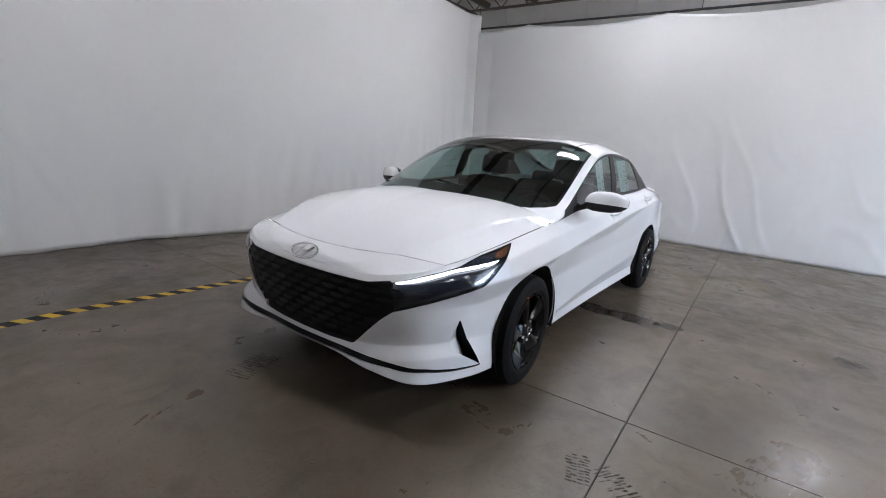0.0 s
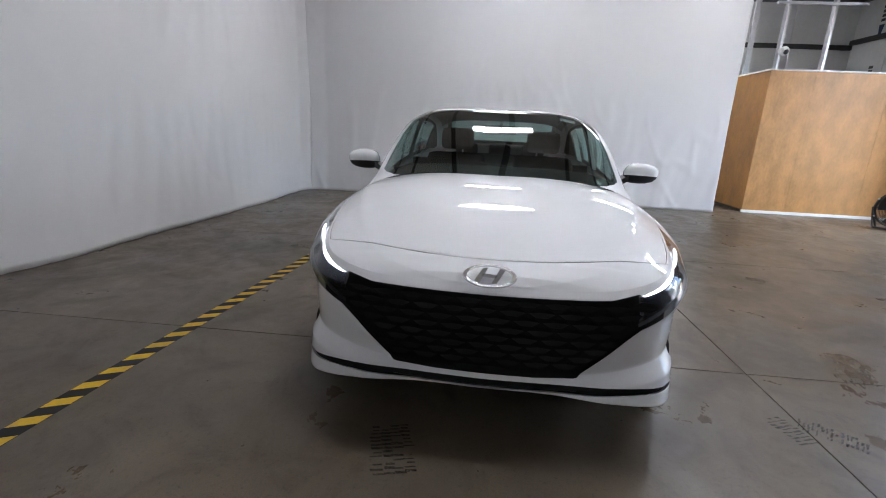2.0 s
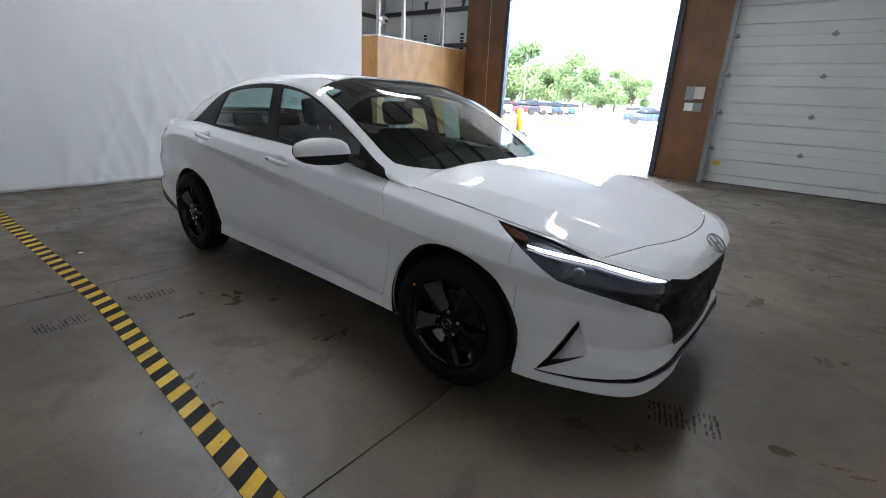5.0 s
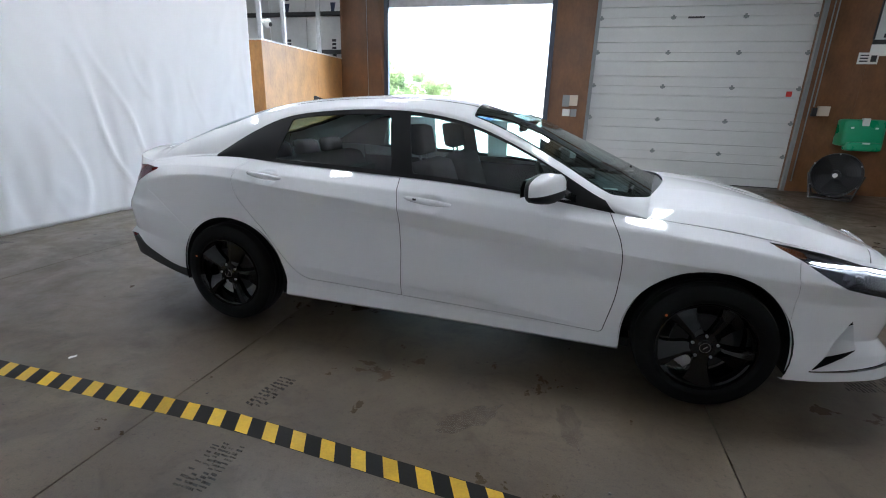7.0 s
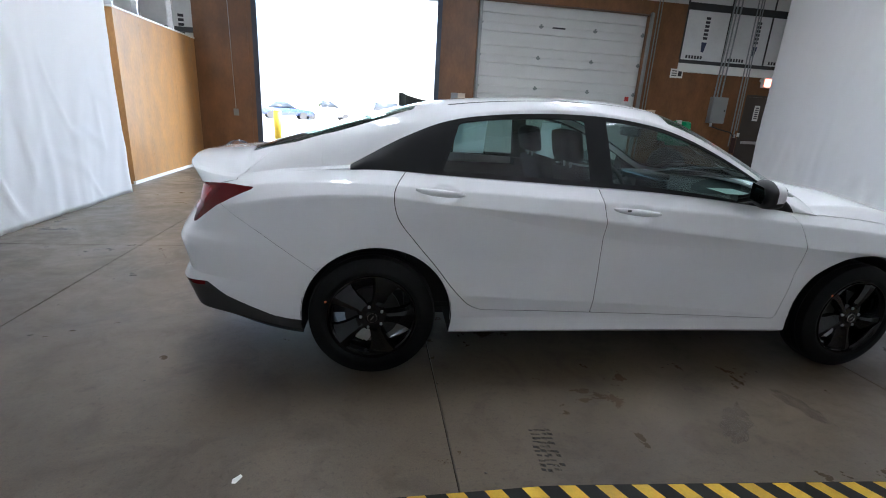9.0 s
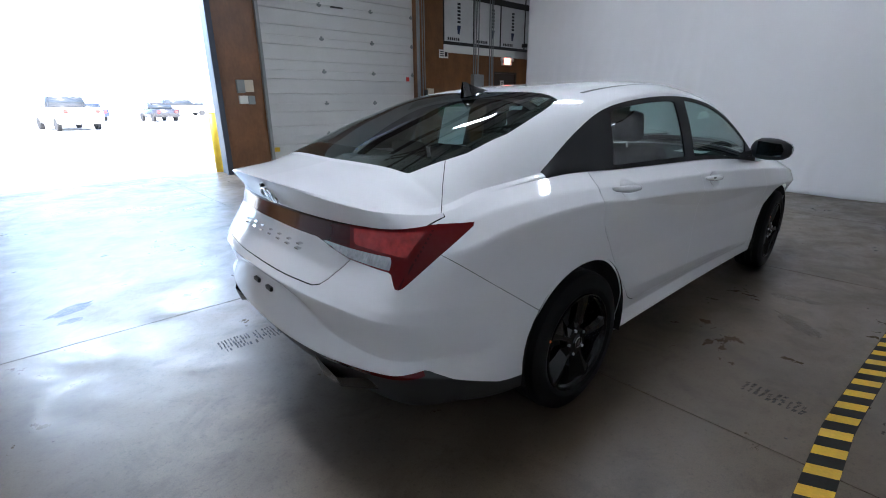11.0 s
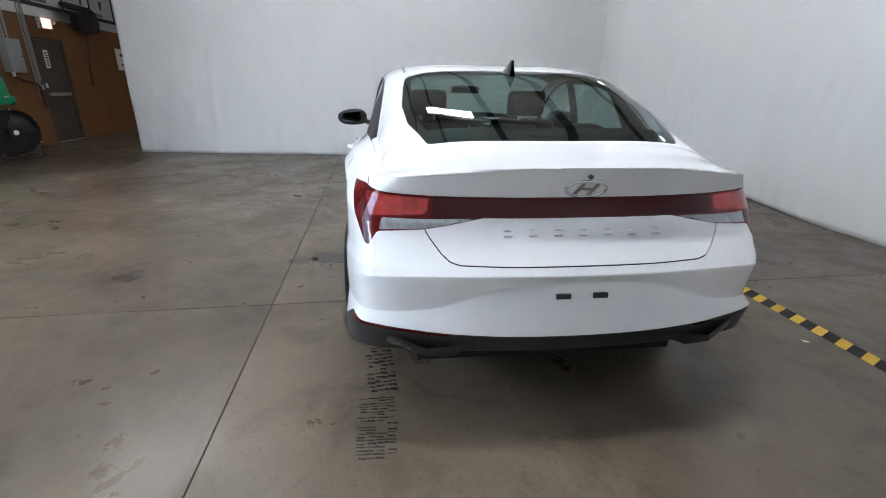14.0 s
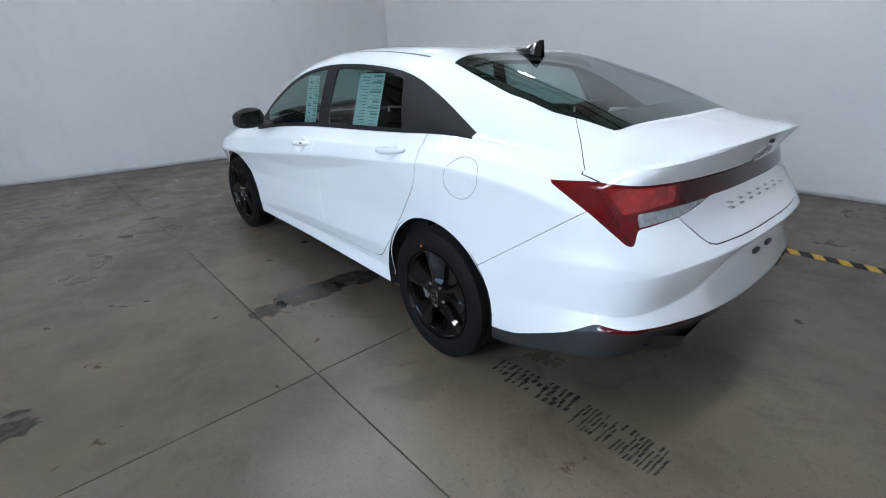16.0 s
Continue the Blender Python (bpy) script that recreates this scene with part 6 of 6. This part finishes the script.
# ---- underside ----
for b in ((-2.1, 2.06, -0.56, 0.56, 0.2, 0.34), (-0.94, 0.94, -0.8, -0.562, 0.205, 0.3), (-0.94, 0.94, 0.562, 0.8, 0.205, 0.3), (1.0, 2.12, -0.5, 0.5, 0.342, 0.68), (-2.22, -1.0, -0.52, 0.52, 0.342, 0.9)):
    part("underbody", box(bmn(), *b), UNDER, car)
for b in ((1.72, 2.0, -0.72, 0.72, 0.24, 0.56), (-2.16, -1.76, -0.68, 0.68, 0.3, 0.62)):
    part("bumper_core", box(bmn(), *b), UNDER, car)
for s in (1, -1):
    for wx, r in ((1.345, 0.37), (-1.335, 0.375)):
        bm = bmn()
        rows = []
        for i in range(25):
            a = math.pi * (-0.08 + 1.16 * i / 24)
            rows.append([bm.verts.new((wx + r * math.cos(a), s * y, 0.325 + r * 0.985 * math.sin(a))) for y in (0.5, 0.868)])
        for i in range(24):
            bm.faces.new((rows[i][0], rows[i + 1][0], rows[i + 1][1], rows[i][1]))
        bm.faces.new([r_[0] for r_ in rows])
        part("wheel_liner", bm, UNDER, car, smooth=False)
bm = tube(bmn(), (0.9, -0.25, 0.19), (-1.9, -0.25, 0.22), 0.03)
tube(bm, (-1.9, -0.5, 0.26), (-1.9, 0.1, 0.26), 0.09, 16)
part("exhaust", bm, DARKSTEEL, car)
bm = box(bmn(), 0.95, 1.05, -0.7, 0.7, 0.17, 0.22)
part("air_guide", bm, UNDER, car)

# ---- grille honeycomb ----
gri_in = gri.shift(-0.004)
V = gri_in.V
nodes = np.unique(np.concatenate([np.array(f) for f in gri_in.F]))
GV = V[nodes]


def on_grille(y, z):
    k = np.argmin((GV[:, 1] - abs(y)) ** 2 + (GV[:, 2] - z) ** 2)
    return GV[k, 0]


inside = sdf(GRI)
row = 0
zz = 0.352
while zz < 0.665:
    yy = -0.62 + (row % 2) * 0.055
    while yy < 0.63:
        if inside(np.array([abs(yy)]), np.array([zz]))[0] > 0.02:
            bm = bmn()
            x0 = on_grille(yy, zz)
            slope = (on_grille(yy + 0.03, zz) - on_grille(yy - 0.03, zz)) / 0.06
            vs = []
            for dy, dz, dx in ((-0.05, 0, -0.008), (-0.022, 0.019, -0.006), (0.022, 0.019, -0.006), (0.05, 0, -0.008), (0.022, -0.016, -0.002), (-0.022, -0.016, -0.002)):
                vs.append(bm.verts.new((x0 + slope * dy + dx - 0.005, yy + dy, zz + dz)))
            mid = bm.verts.new((x0 - 0.016, yy, zz + 0.004))
            for i in range(6):
                bm.faces.new((vs[i], vs[(i + 1) % 6], mid))
            part("grille_cell", bm, GRILLEB, gr)
        yy += 0.11
    zz += 0.0365
    row += 1


# ---- badges ----
def badge(name, m, w, h):
    t = part(name, ring(bmn(), (0, 0, 0), (1, 0, 0), 1.0, 0.1, 48, 8), CHROME, car, "oval chrome badge", True, m @ Matrix.Diagonal((0.05, w / 2, h / 2, 1)))
    bm = bmn()
    for p in (((-0.62, -0.6), (-0.4, -0.74), (-0.08, 0.76), (-0.3, 0.68)), ((0.08, -0.76), (0.3, -0.68), (0.62, 0.6), (0.4, 0.74)), ((-0.36, -0.1), (0.26, -0.2), (0.34, 0.06), (-0.28, 0.18))):
        vs = [bm.verts.new((0.0, u, v)) for u, v in p]
        f = bm.faces.new(vs)
        r = bmesh.ops.extrude_face_region(bm, geom=[f])
        for v in [g for g in r["geom"] if isinstance(g, bmesh.types.BMVert)]:
            v.co.x += 0.06
    part("emblem_bar", bm, CHROME, t)


badge("front_badge", pose(2.222, 0, 0.735, 0, -52, 0), 0.185, 0.095)
badge("rear_badge", pose(-2.303, 0, 0.968, 0, 153, 0), 0.142, 0.066)
for k in range(7):
    y = 0.265 - k * 0.0885
    bm = box(bmn(), -2.326, -2.3, y - 0.015, y + 0.015, 0.808, 0.8125)
    box(bm, -2.318, -2.29, y - 0.012, y + 0.012, 0.825, 0.829)
    part("badge_bar", bm, CHROME, car, "small chrome badge bar")
part("lock", tube(bmn(), (-2.318, 0, 1.014), (-2.334, 0, 1.012), 0.008, 14), BLACKP, car)
for y in (0.067, -0.067):
    bm = box(bmn(), -2.381, -2.35, y - 0.026, y + 0.026, 0.595, 0.612, 0.002)
    part("plate_mount", bm, BLACKP, car, "empty black plate mount")
# lower corners of the valance
for s in (1, -1):
    bm = bmn()
    P = [(-2.36, 0.36, 0.405), (-2.37, 0.47, 0.362), (-2.36, 0.575, 0.366), (-2.29, 0.70, 0.386), (-2.18, 0.77, 0.372), (-2.08, 0.80, 0.33), (-2.05, 0.77, 0.30), (-2.2, 0.5, 0.31), (-2.37, 0.56, 0.4), (-2.29, 0.73, 0.44)]
    vs = [bm.verts.new((x + 0.025, s * (y - 0.018), z + 0.004)) for x, y, z in P]
    for f in ((0, 1, 8), (1, 2, 8), (2, 3, 9, 8), (3, 4, 9), (1, 7, 6, 5, 4, 3, 2), (0, 7, 1), (4, 5, 6)):
        bm.faces.new([vs[i] for i in f])
    part("valance_fin", bm, GLOSSB, car, "black angular valance corner")

# ---- roof fin, mirrors, handles, wipers ----
bm = bmn()
secs = []
for x, w, h in ((-1.02, 0.002, 0.002), (-1.06, 0.02, 0.014), (-1.12, 0.03, 0.034), (-1.18, 0.03, 0.06), (-1.215, 0.022, 0.08), (-1.235, 0.014, 0.08), (-1.2, 0.02, 0.02), (-1.19, 0.03, 0.0)):
    zc = float(np.interp(-x, [0.95, 1.22], [1.393, 1.345])) - 0.004
    secs.append([bm.verts.new((x, s * w, zc)) for s in (-1, 1)] + [bm.verts.new((x, s * w * 0.25, zc + h)) for s in (1, -1)])
for a, b in zip(secs, secs[1:]):
    for i in range(4):
        bm.faces.new((a[i], b[i], b[(i + 1) % 4], a[(i + 1) % 4]))
fin = part("antenna_fin", bm, GLOSSB, car, "gloss black shark-fin antenna")
soften(fin, 60)

for s in (1, -1):
    bm = bmn()
    rows = []
    # mirror cap lofted outwards, y from the arm to the tip
    for y, x0, x1, z0, z1 in ((0.85, 0.54, 0.64, 0.985, 1.04), (0.87, 0.51, 0.665, 0.965, 1.07), (0.90, 0.495, 0.68, 0.955, 1.086), (0.95, 0.49, 0.683, 0.951, 1.09), (1.0, 0.49, 0.675, 0.952, 1.088), (1.05, 0.495, 0.655, 0.962, 1.075), (1.08, 0.505, 0.62, 0.98, 1.06), (1.094, 0.52, 0.59, 1.0, 1.045)):
        r = []
        for i in range(16):
            a = 2 * math.pi * i / 16
            cx, cz = math.cos(a), math.sin(a)
            cx, cz = math.copysign(abs(cx) ** 0.6, cx), math.copysign(abs(cz) ** 0.7, cz)
            px = 0.6 - 0.4 * (y - 0.87) + (x1 - x0) * 0.33 * cx
            r.append(bm.verts.new((px, s * y, (z0 + z1) / 2 + (z1 - z0) / 2 * cz)))
        rows.append(r)
    for a, b in zip(rows, rows[1:]):
        for i in range(16):
            bm.faces.new((a[i], b[i], b[(i + 1) % 16], a[(i + 1) % 16]))
    bm.faces.new(rows[0])
    bm.faces.new(rows[-1][::-1])
    bmesh.ops.recalc_face_normals(bm, faces=bm.faces)
    bmesh.ops.bisect_plane(bm, geom=list(bm.verts) + list(bm.edges) + list(bm.faces), plane_co=(0.49, 0, 0.992), plane_no=(-0.13, 0, 1))
    bmesh.ops.bisect_plane(bm, geom=list(bm.verts) + list(bm.edges) + list(bm.faces), plane_co=(0.588, s * 0.87, 1.0), plane_no=(1, 0.4 * s, 0))
    bm.faces.ensure_lookup_table()
    low_bm = bm.copy()
    for b, keep in ((bm, 1), (low_bm, -1)):
        kill = [f for f in b.faces if ((f.calc_center_median().z - 0.13 * (f.calc_center_median().x - 0.49) > 0.992 and f.calc_center_median().x + 0.4 * (abs(f.calc_center_median().y) - 0.87) > 0.588) != (keep > 0))]
        bmesh.ops.delete(b, geom=kill, context="FACES")
    mirror = part("door_mirror", bm, PAINT, car, "white door mirror with black base", True)
    part("base", low_bm, TRIM, mirror, smooth=True)
    bm = bmn()
    face = [(y, z) for y, z in ((0.9, 0.985), (1.05, 0.985), (1.06, 1.03), (1.04, 1.06), (0.9, 1.07))]
    vs = [[bm.verts.new((0.6 - 0.4 * (y - 0.87) - 0.066 - d, s * y, z)) for y, z in face] for d in (0.0, 0.004)]
    bm.faces.new(vs[0])
    bm.faces.new(vs[1][::-1])
    for i in range(5):
        bm.faces.new((vs[0][i], vs[1][i], vs[1][(i + 1) % 5], vs[0][(i + 1) % 5]))
    part("glass", bm, mat("mirror glass", (0.1, 0.12, 0.12), 0.02, 1.0, var=0.0, rvar=0.0), mirror)
    bm = bmn()
    vs = [bm.verts.new(p) for p in ((0.54, s * 0.80, 0.945), (0.70, s * 0.80, 0.94), (0.55, s * 0.87, 0.968), (0.65, s * 0.87, 0.968), (0.54, s * 0.80, 0.985), (0.70, s * 0.80, 0.975), (0.55, s * 0.87, 1.01), (0.65, s * 0.87, 1.01))]
    for f in ((0, 1, 3, 2), (4, 6, 7, 5), (0, 2, 6, 4), (1, 5, 7, 3)):
        bm.faces.new([vs[i] for i in f])
    part("arm", bm, GLOSSB, mirror)
    for name, x0, x1, z, y in (("front", -0.175, 0.085, 0.893, 0.862), ("rear", -1.165, -0.925, 0.955, 0.858)):
        bm = bmn()
        rows = []
        for t in np.linspace(0, 1, 13):
            x = x0 + (x1 - x0) * t
            bulge = math.sin(math.pi * t) ** 0.45
            h = 0.017 * (0.35 + 0.65 * math.sin(math.pi * t) ** 0.6)
            zc = z - 0.02 * (t - 0.5)
            r = []
            for i in range(8):
                a = 2 * math.pi * i / 8
                r.append(bm.verts.new((x, s * (y + 0.026 * bulge + 0.011 * math.cos(a)), zc + h * math.sin(a))))
            rows.append(r)
        for a, b in zip(rows, rows[1:]):
            for i in range(8):
                bm.faces.new((a[i], b[i], b[(i + 1) % 8], a[(i + 1) % 8]))
        bm.faces.new(rows[0])
        bm.faces.new(rows[-1])
        hd = part("door_handle", bm, PAINT, car, "white pull door handle", True)
        if name == "front":
            part("key_button", box(bmn(), x0 + 0.06, x0 + 0.078, min(s * 0.894, s * 0.9), max(s * 0.894, s * 0.9), z + 0.004, z + 0.014), BLACKP, hd)

# scuttle panel and wipers
bm = bmn()
rows = []
for y in np.linspace(-0.78, 0.78, 31):
    e = 1 - (y / 0.8) ** 2
    rows.append([bm.verts.new((0.98 + 0.12 * e, y, 0.875 + 0.105 * e)), bm.verts.new((0.90 + 0.12 * e, y, 0.895 + 0.10 * e)), bm.verts.new((0.86 + 0.13 * e, y, 0.91 + 0.095 * e))])
for a, b in zip(rows, rows[1:]):
    for i in range(2):
        bm.faces.new((a[i], b[i], b[i + 1], a[i + 1]))
part("scuttle", bm, SATINB, car, "black scuttle panel under the windscreen", True)
for pts in (((0.99, 0.55, 0.965), (1.0, 0.3, 1.02), (0.985, -0.12, 1.062)), ((1.05, -0.02, 1.0), (1.03, -0.3, 1.02), (0.95, -0.66, 1.0))):
    bm = bmn()
    for a, b in zip(pts, pts[1:]):
        tube(bm, a, b, 0.008, 8)
    part("wiper", bm, BLACKP, car)

# fuel door on the left flank
fuel_c = (-1.535, 0.895)
bm = bmn()
ringpts = []
for k in range(48):
    a = 2 * math.pi * k / 48
    ringpts.append((fuel_c[0] + 0.088 * math.cos(a) * (1 - 0.08 * math.sin(2 * a)), fuel_c[1] + 0.08 * math.sin(a)))


def on_flank(x, z, skins=(quarter,)):
    best = None
    for q in skins:
        k = np.argmin((q.V[:, 0] - x) ** 2 + (q.V[:, 2] - z) ** 2)
        best = q.V[k]
    w = 1 / ((q.V[:, 0] - x) ** 2 + (q.V[:, 2] - z) ** 2 + 1e-6) ** 2
    return float((q.V[:, 1] * w).sum() / w.sum())


inner = [bm.verts.new((x, on_flank(x, z) + 0.0012, z)) for x, z in ringpts]
outer = [bm.verts.new((fuel_c[0] + (x - fuel_c[0]) * 1.03, on_flank(x, z) + 0.0012, fuel_c[1] + (z - fuel_c[1]) * 1.03)) for x, z in ringpts]
for i in range(48):
    j = (i + 1) % 48
    bm.faces.new((inner[i], inner[j], outer[j], outer[i]))
part("fuel_door_joint", bm, mat("fuel door joint", (0.2, 0.2, 0.21), 0.7), car, "round fuel door outline")

# ---- cabin ----
def cushion(x0, x1, y0, y1, z0, z1, b=0.05, lean=0.0):
    bm = box(bmn(), x0, x1, y0, y1, z0, z1, b)
    for v in bm.verts:
        v.co.x -= lean * (v.co.z - z0)
    return bm


def seat(y, x):
    s = part("front_seat", cushion(x - 0.12, x + 0.42, y - 0.25, y + 0.25, 0.42, 0.60, 0.06), SEATF, car, "black cloth front seat", True)
    part("backrest", cushion(x - 0.22, x - 0.06, y - 0.25, y + 0.25, 0.56, 1.06, 0.06, 0.36), SEATF, s, smooth=True)
    part("headrest", cushion(x - 0.42, x - 0.31, y - 0.14, y + 0.14, 1.085, 1.265, 0.045, 0.2), SEATF, s, smooth=True)
    bm = bmn()
    for d in (-0.05, 0.05):
        tube(bm, (x - 0.36, y + d, 1.02), (x - 0.37, y + d, 1.1), 0.007, 8)
    part("headrest_post", bm, ALU, s)


seat(0.37, 0.12)
seat(-0.37, 0.12)
s = part("rear_seat", cushion(-1.05, -0.55, -0.62, 0.62, 0.40, 0.56, 0.06), SEATF, car, "black cloth rear bench", True)
part("backrest", cushion(-1.08, -0.92, -0.62, 0.62, 0.52, 1.01, 0.06, 0.5), SEATF, s, smooth=True)
for y in (-0.36, 0, 0.36):
    part("headrest", cushion(-1.36, -1.26, y - 0.12, y + 0.12, 0.99, 1.11, 0.04, 0.2), SEATF, s, smooth=True)
part("parcel_shelf", box(bmn(), -1.95, -1.2, -0.6, 0.6, 0.94, 0.98), CABIN, car)
bm = bmn()
rows = []
for y in np.linspace(-0.74, 0.74, 25):
    e = 1 - (y / 0.8) ** 2
    rows.append([bm.verts.new(p) for p in ((0.60, y, 0.55), (0.60, y, 0.86), (0.64, y, 0.925), (0.80 + 0.06 * e, y, 0.935), (0.93 + 0.12 * e, y, 0.90 + 0.07 * e))])
for a, b in zip(rows, rows[1:]):
    for i in range(4):
        bm.faces.new((a[i], b[i], b[i + 1], a[i + 1]))
dash = part("dashboard", bm, CABIN, car, smooth=True)
part("hood_binnacle", cushion(0.58, 0.80, 0.2, 0.56, 0.92, 0.97, 0.02), CABIN, dash, smooth=True)
part("screen", box(bmn(), 0.575, 0.59, -0.1, 0.5, 0.855, 0.955, 0.004), GLOSSB, dash)
st = part("steering_wheel", ring(bmn(), (0, 0, 0), (1, 0, 0), 0.18, 0.015, 36, 8), CABIN, car, smooth=True, place=pose(0.45, 0.37, 0.83, 0, -22, 0))
bm = tube(bmn(), (-0.01, 0, 0), (0.12, 0, -0.01), 0.06, 20)
box(bm, -0.008, 0.008, -0.17, 0.17, -0.02, 0.02)
part("hub", bm, CABIN, st)
part("console", cushion(-0.35, 0.62, -0.12, 0.12, 0.35, 0.64, 0.03), CABIN, car)
part("cabin_floor", box(bmn(), -1.2, 1.0, -0.78, 0.78, 0.335, 0.36), CABIN, car)
for s in (1, -1):
    bm = box(bmn(), -1.2, 0.9, min(s * 0.735, s * 0.775), max(s * 0.735, s * 0.775), 0.36, 0.945)
    part("door_card", bm, CABIN, car)
    part("b_pillar", box(bmn(), -0.29, -0.19, min(s * 0.63, s * 0.75), max(s * 0.63, s * 0.75), 0.945, 1.0), CABIN, car)
liner, _ = roof_s.split(lambda x, y, z, u, v: np.minimum(v - 1.06, np.minimum(u - 4.6, 8.7 - u)))
part("headliner", liner.shift(-0.02).both().mesh("headliner", mat("grey headliner", (0.28, 0.28, 0.27), 0.9)), None, car)
part("inner_mirror", cushion(0.30, 0.325, -0.12, 0.12, 1.235, 1.295, 0.01), CABIN, car, "black rear-view mirror", True)
bm = tube(bmn(), (0.325, 0, 1.28), (0.40, 0, 1.30), 0.012, 8)
part("mirror_stem", bm, CABIN, car)
PALEINK = mat("grey sticker print", (0.26, 0.36, 0.34), 0.7)
PAPER = cloth("window sticker paper", (0.74, 0.86, 0.84), 0.4)


def sticker(x0, x1, z0, z1, yb, yt, rows, lean=0.0):
    """A printed sheet taped inside the left side glass."""
    def at(x, z, out):
        return (x + lean * (z - z0), yb + (yt - yb) * (z - z0) / (z1 - z0) + out, z)

    bm = bmn()
    bm.faces.new([bm.verts.new(at(x, z, 0)) for x, z in ((x0, z0), (x1, z0), (x1, z1), (x0, z1))])
    t = part("window_sticker", bm, PAPER, car, "pale printed price sheet inside the window")
    rnd = random.Random(int(x0 * 100) + 50)
    bm = bmn()
    for k in range(rows):
        z = z1 - 0.02 - (z1 - z0 - 0.03) * k / rows
        for c0, c1 in ((0.06, 0.06 + rnd.uniform(0.2, 0.42)), (0.55, 0.55 + rnd.uniform(0.1, 0.38))):
            h = 0.004 if rnd.random() < 0.8 else 0.011
            a, b = x0 + (x1 - x0) * c0, x0 + (x1 - x0) * c1
            bm.faces.new([bm.verts.new(at(x, zz, 0.0015)) for x, zz in ((a, z), (b, z), (b, z + h), (a, z + h))])
    part("print", bm, PALEINK, t)


sticker(-0.77, -0.52, 1.015, 1.29, 0.757, 0.672, 16)
sticker(-0.07, 0.09, 0.99, 1.285, 0.768, 0.69, 18)
bm = bmn()
bm.faces.new([bm.verts.new(p) for p in ((0.13, 0.44, 1.372), (0.17, 0.44, 1.353), (0.185, 0.55, 1.333), (0.145, 0.55, 1.352))])
part("window_sticker", bm, PAPER, car, "small pale sticker inside the windscreen")
bm = bmn()
bm.faces.new([bm.verts.new(p) for p in ((0.72, -0.5, 0.945), (0.9, -0.5, 0.945), (0.92, -0.28, 0.948), (0.74, -0.28, 0.948))])
part("dash_paper", bm, mat("white paper", (0.75, 0.75, 0.73), 0.7), car, "white sheet of paper on the dashboard")
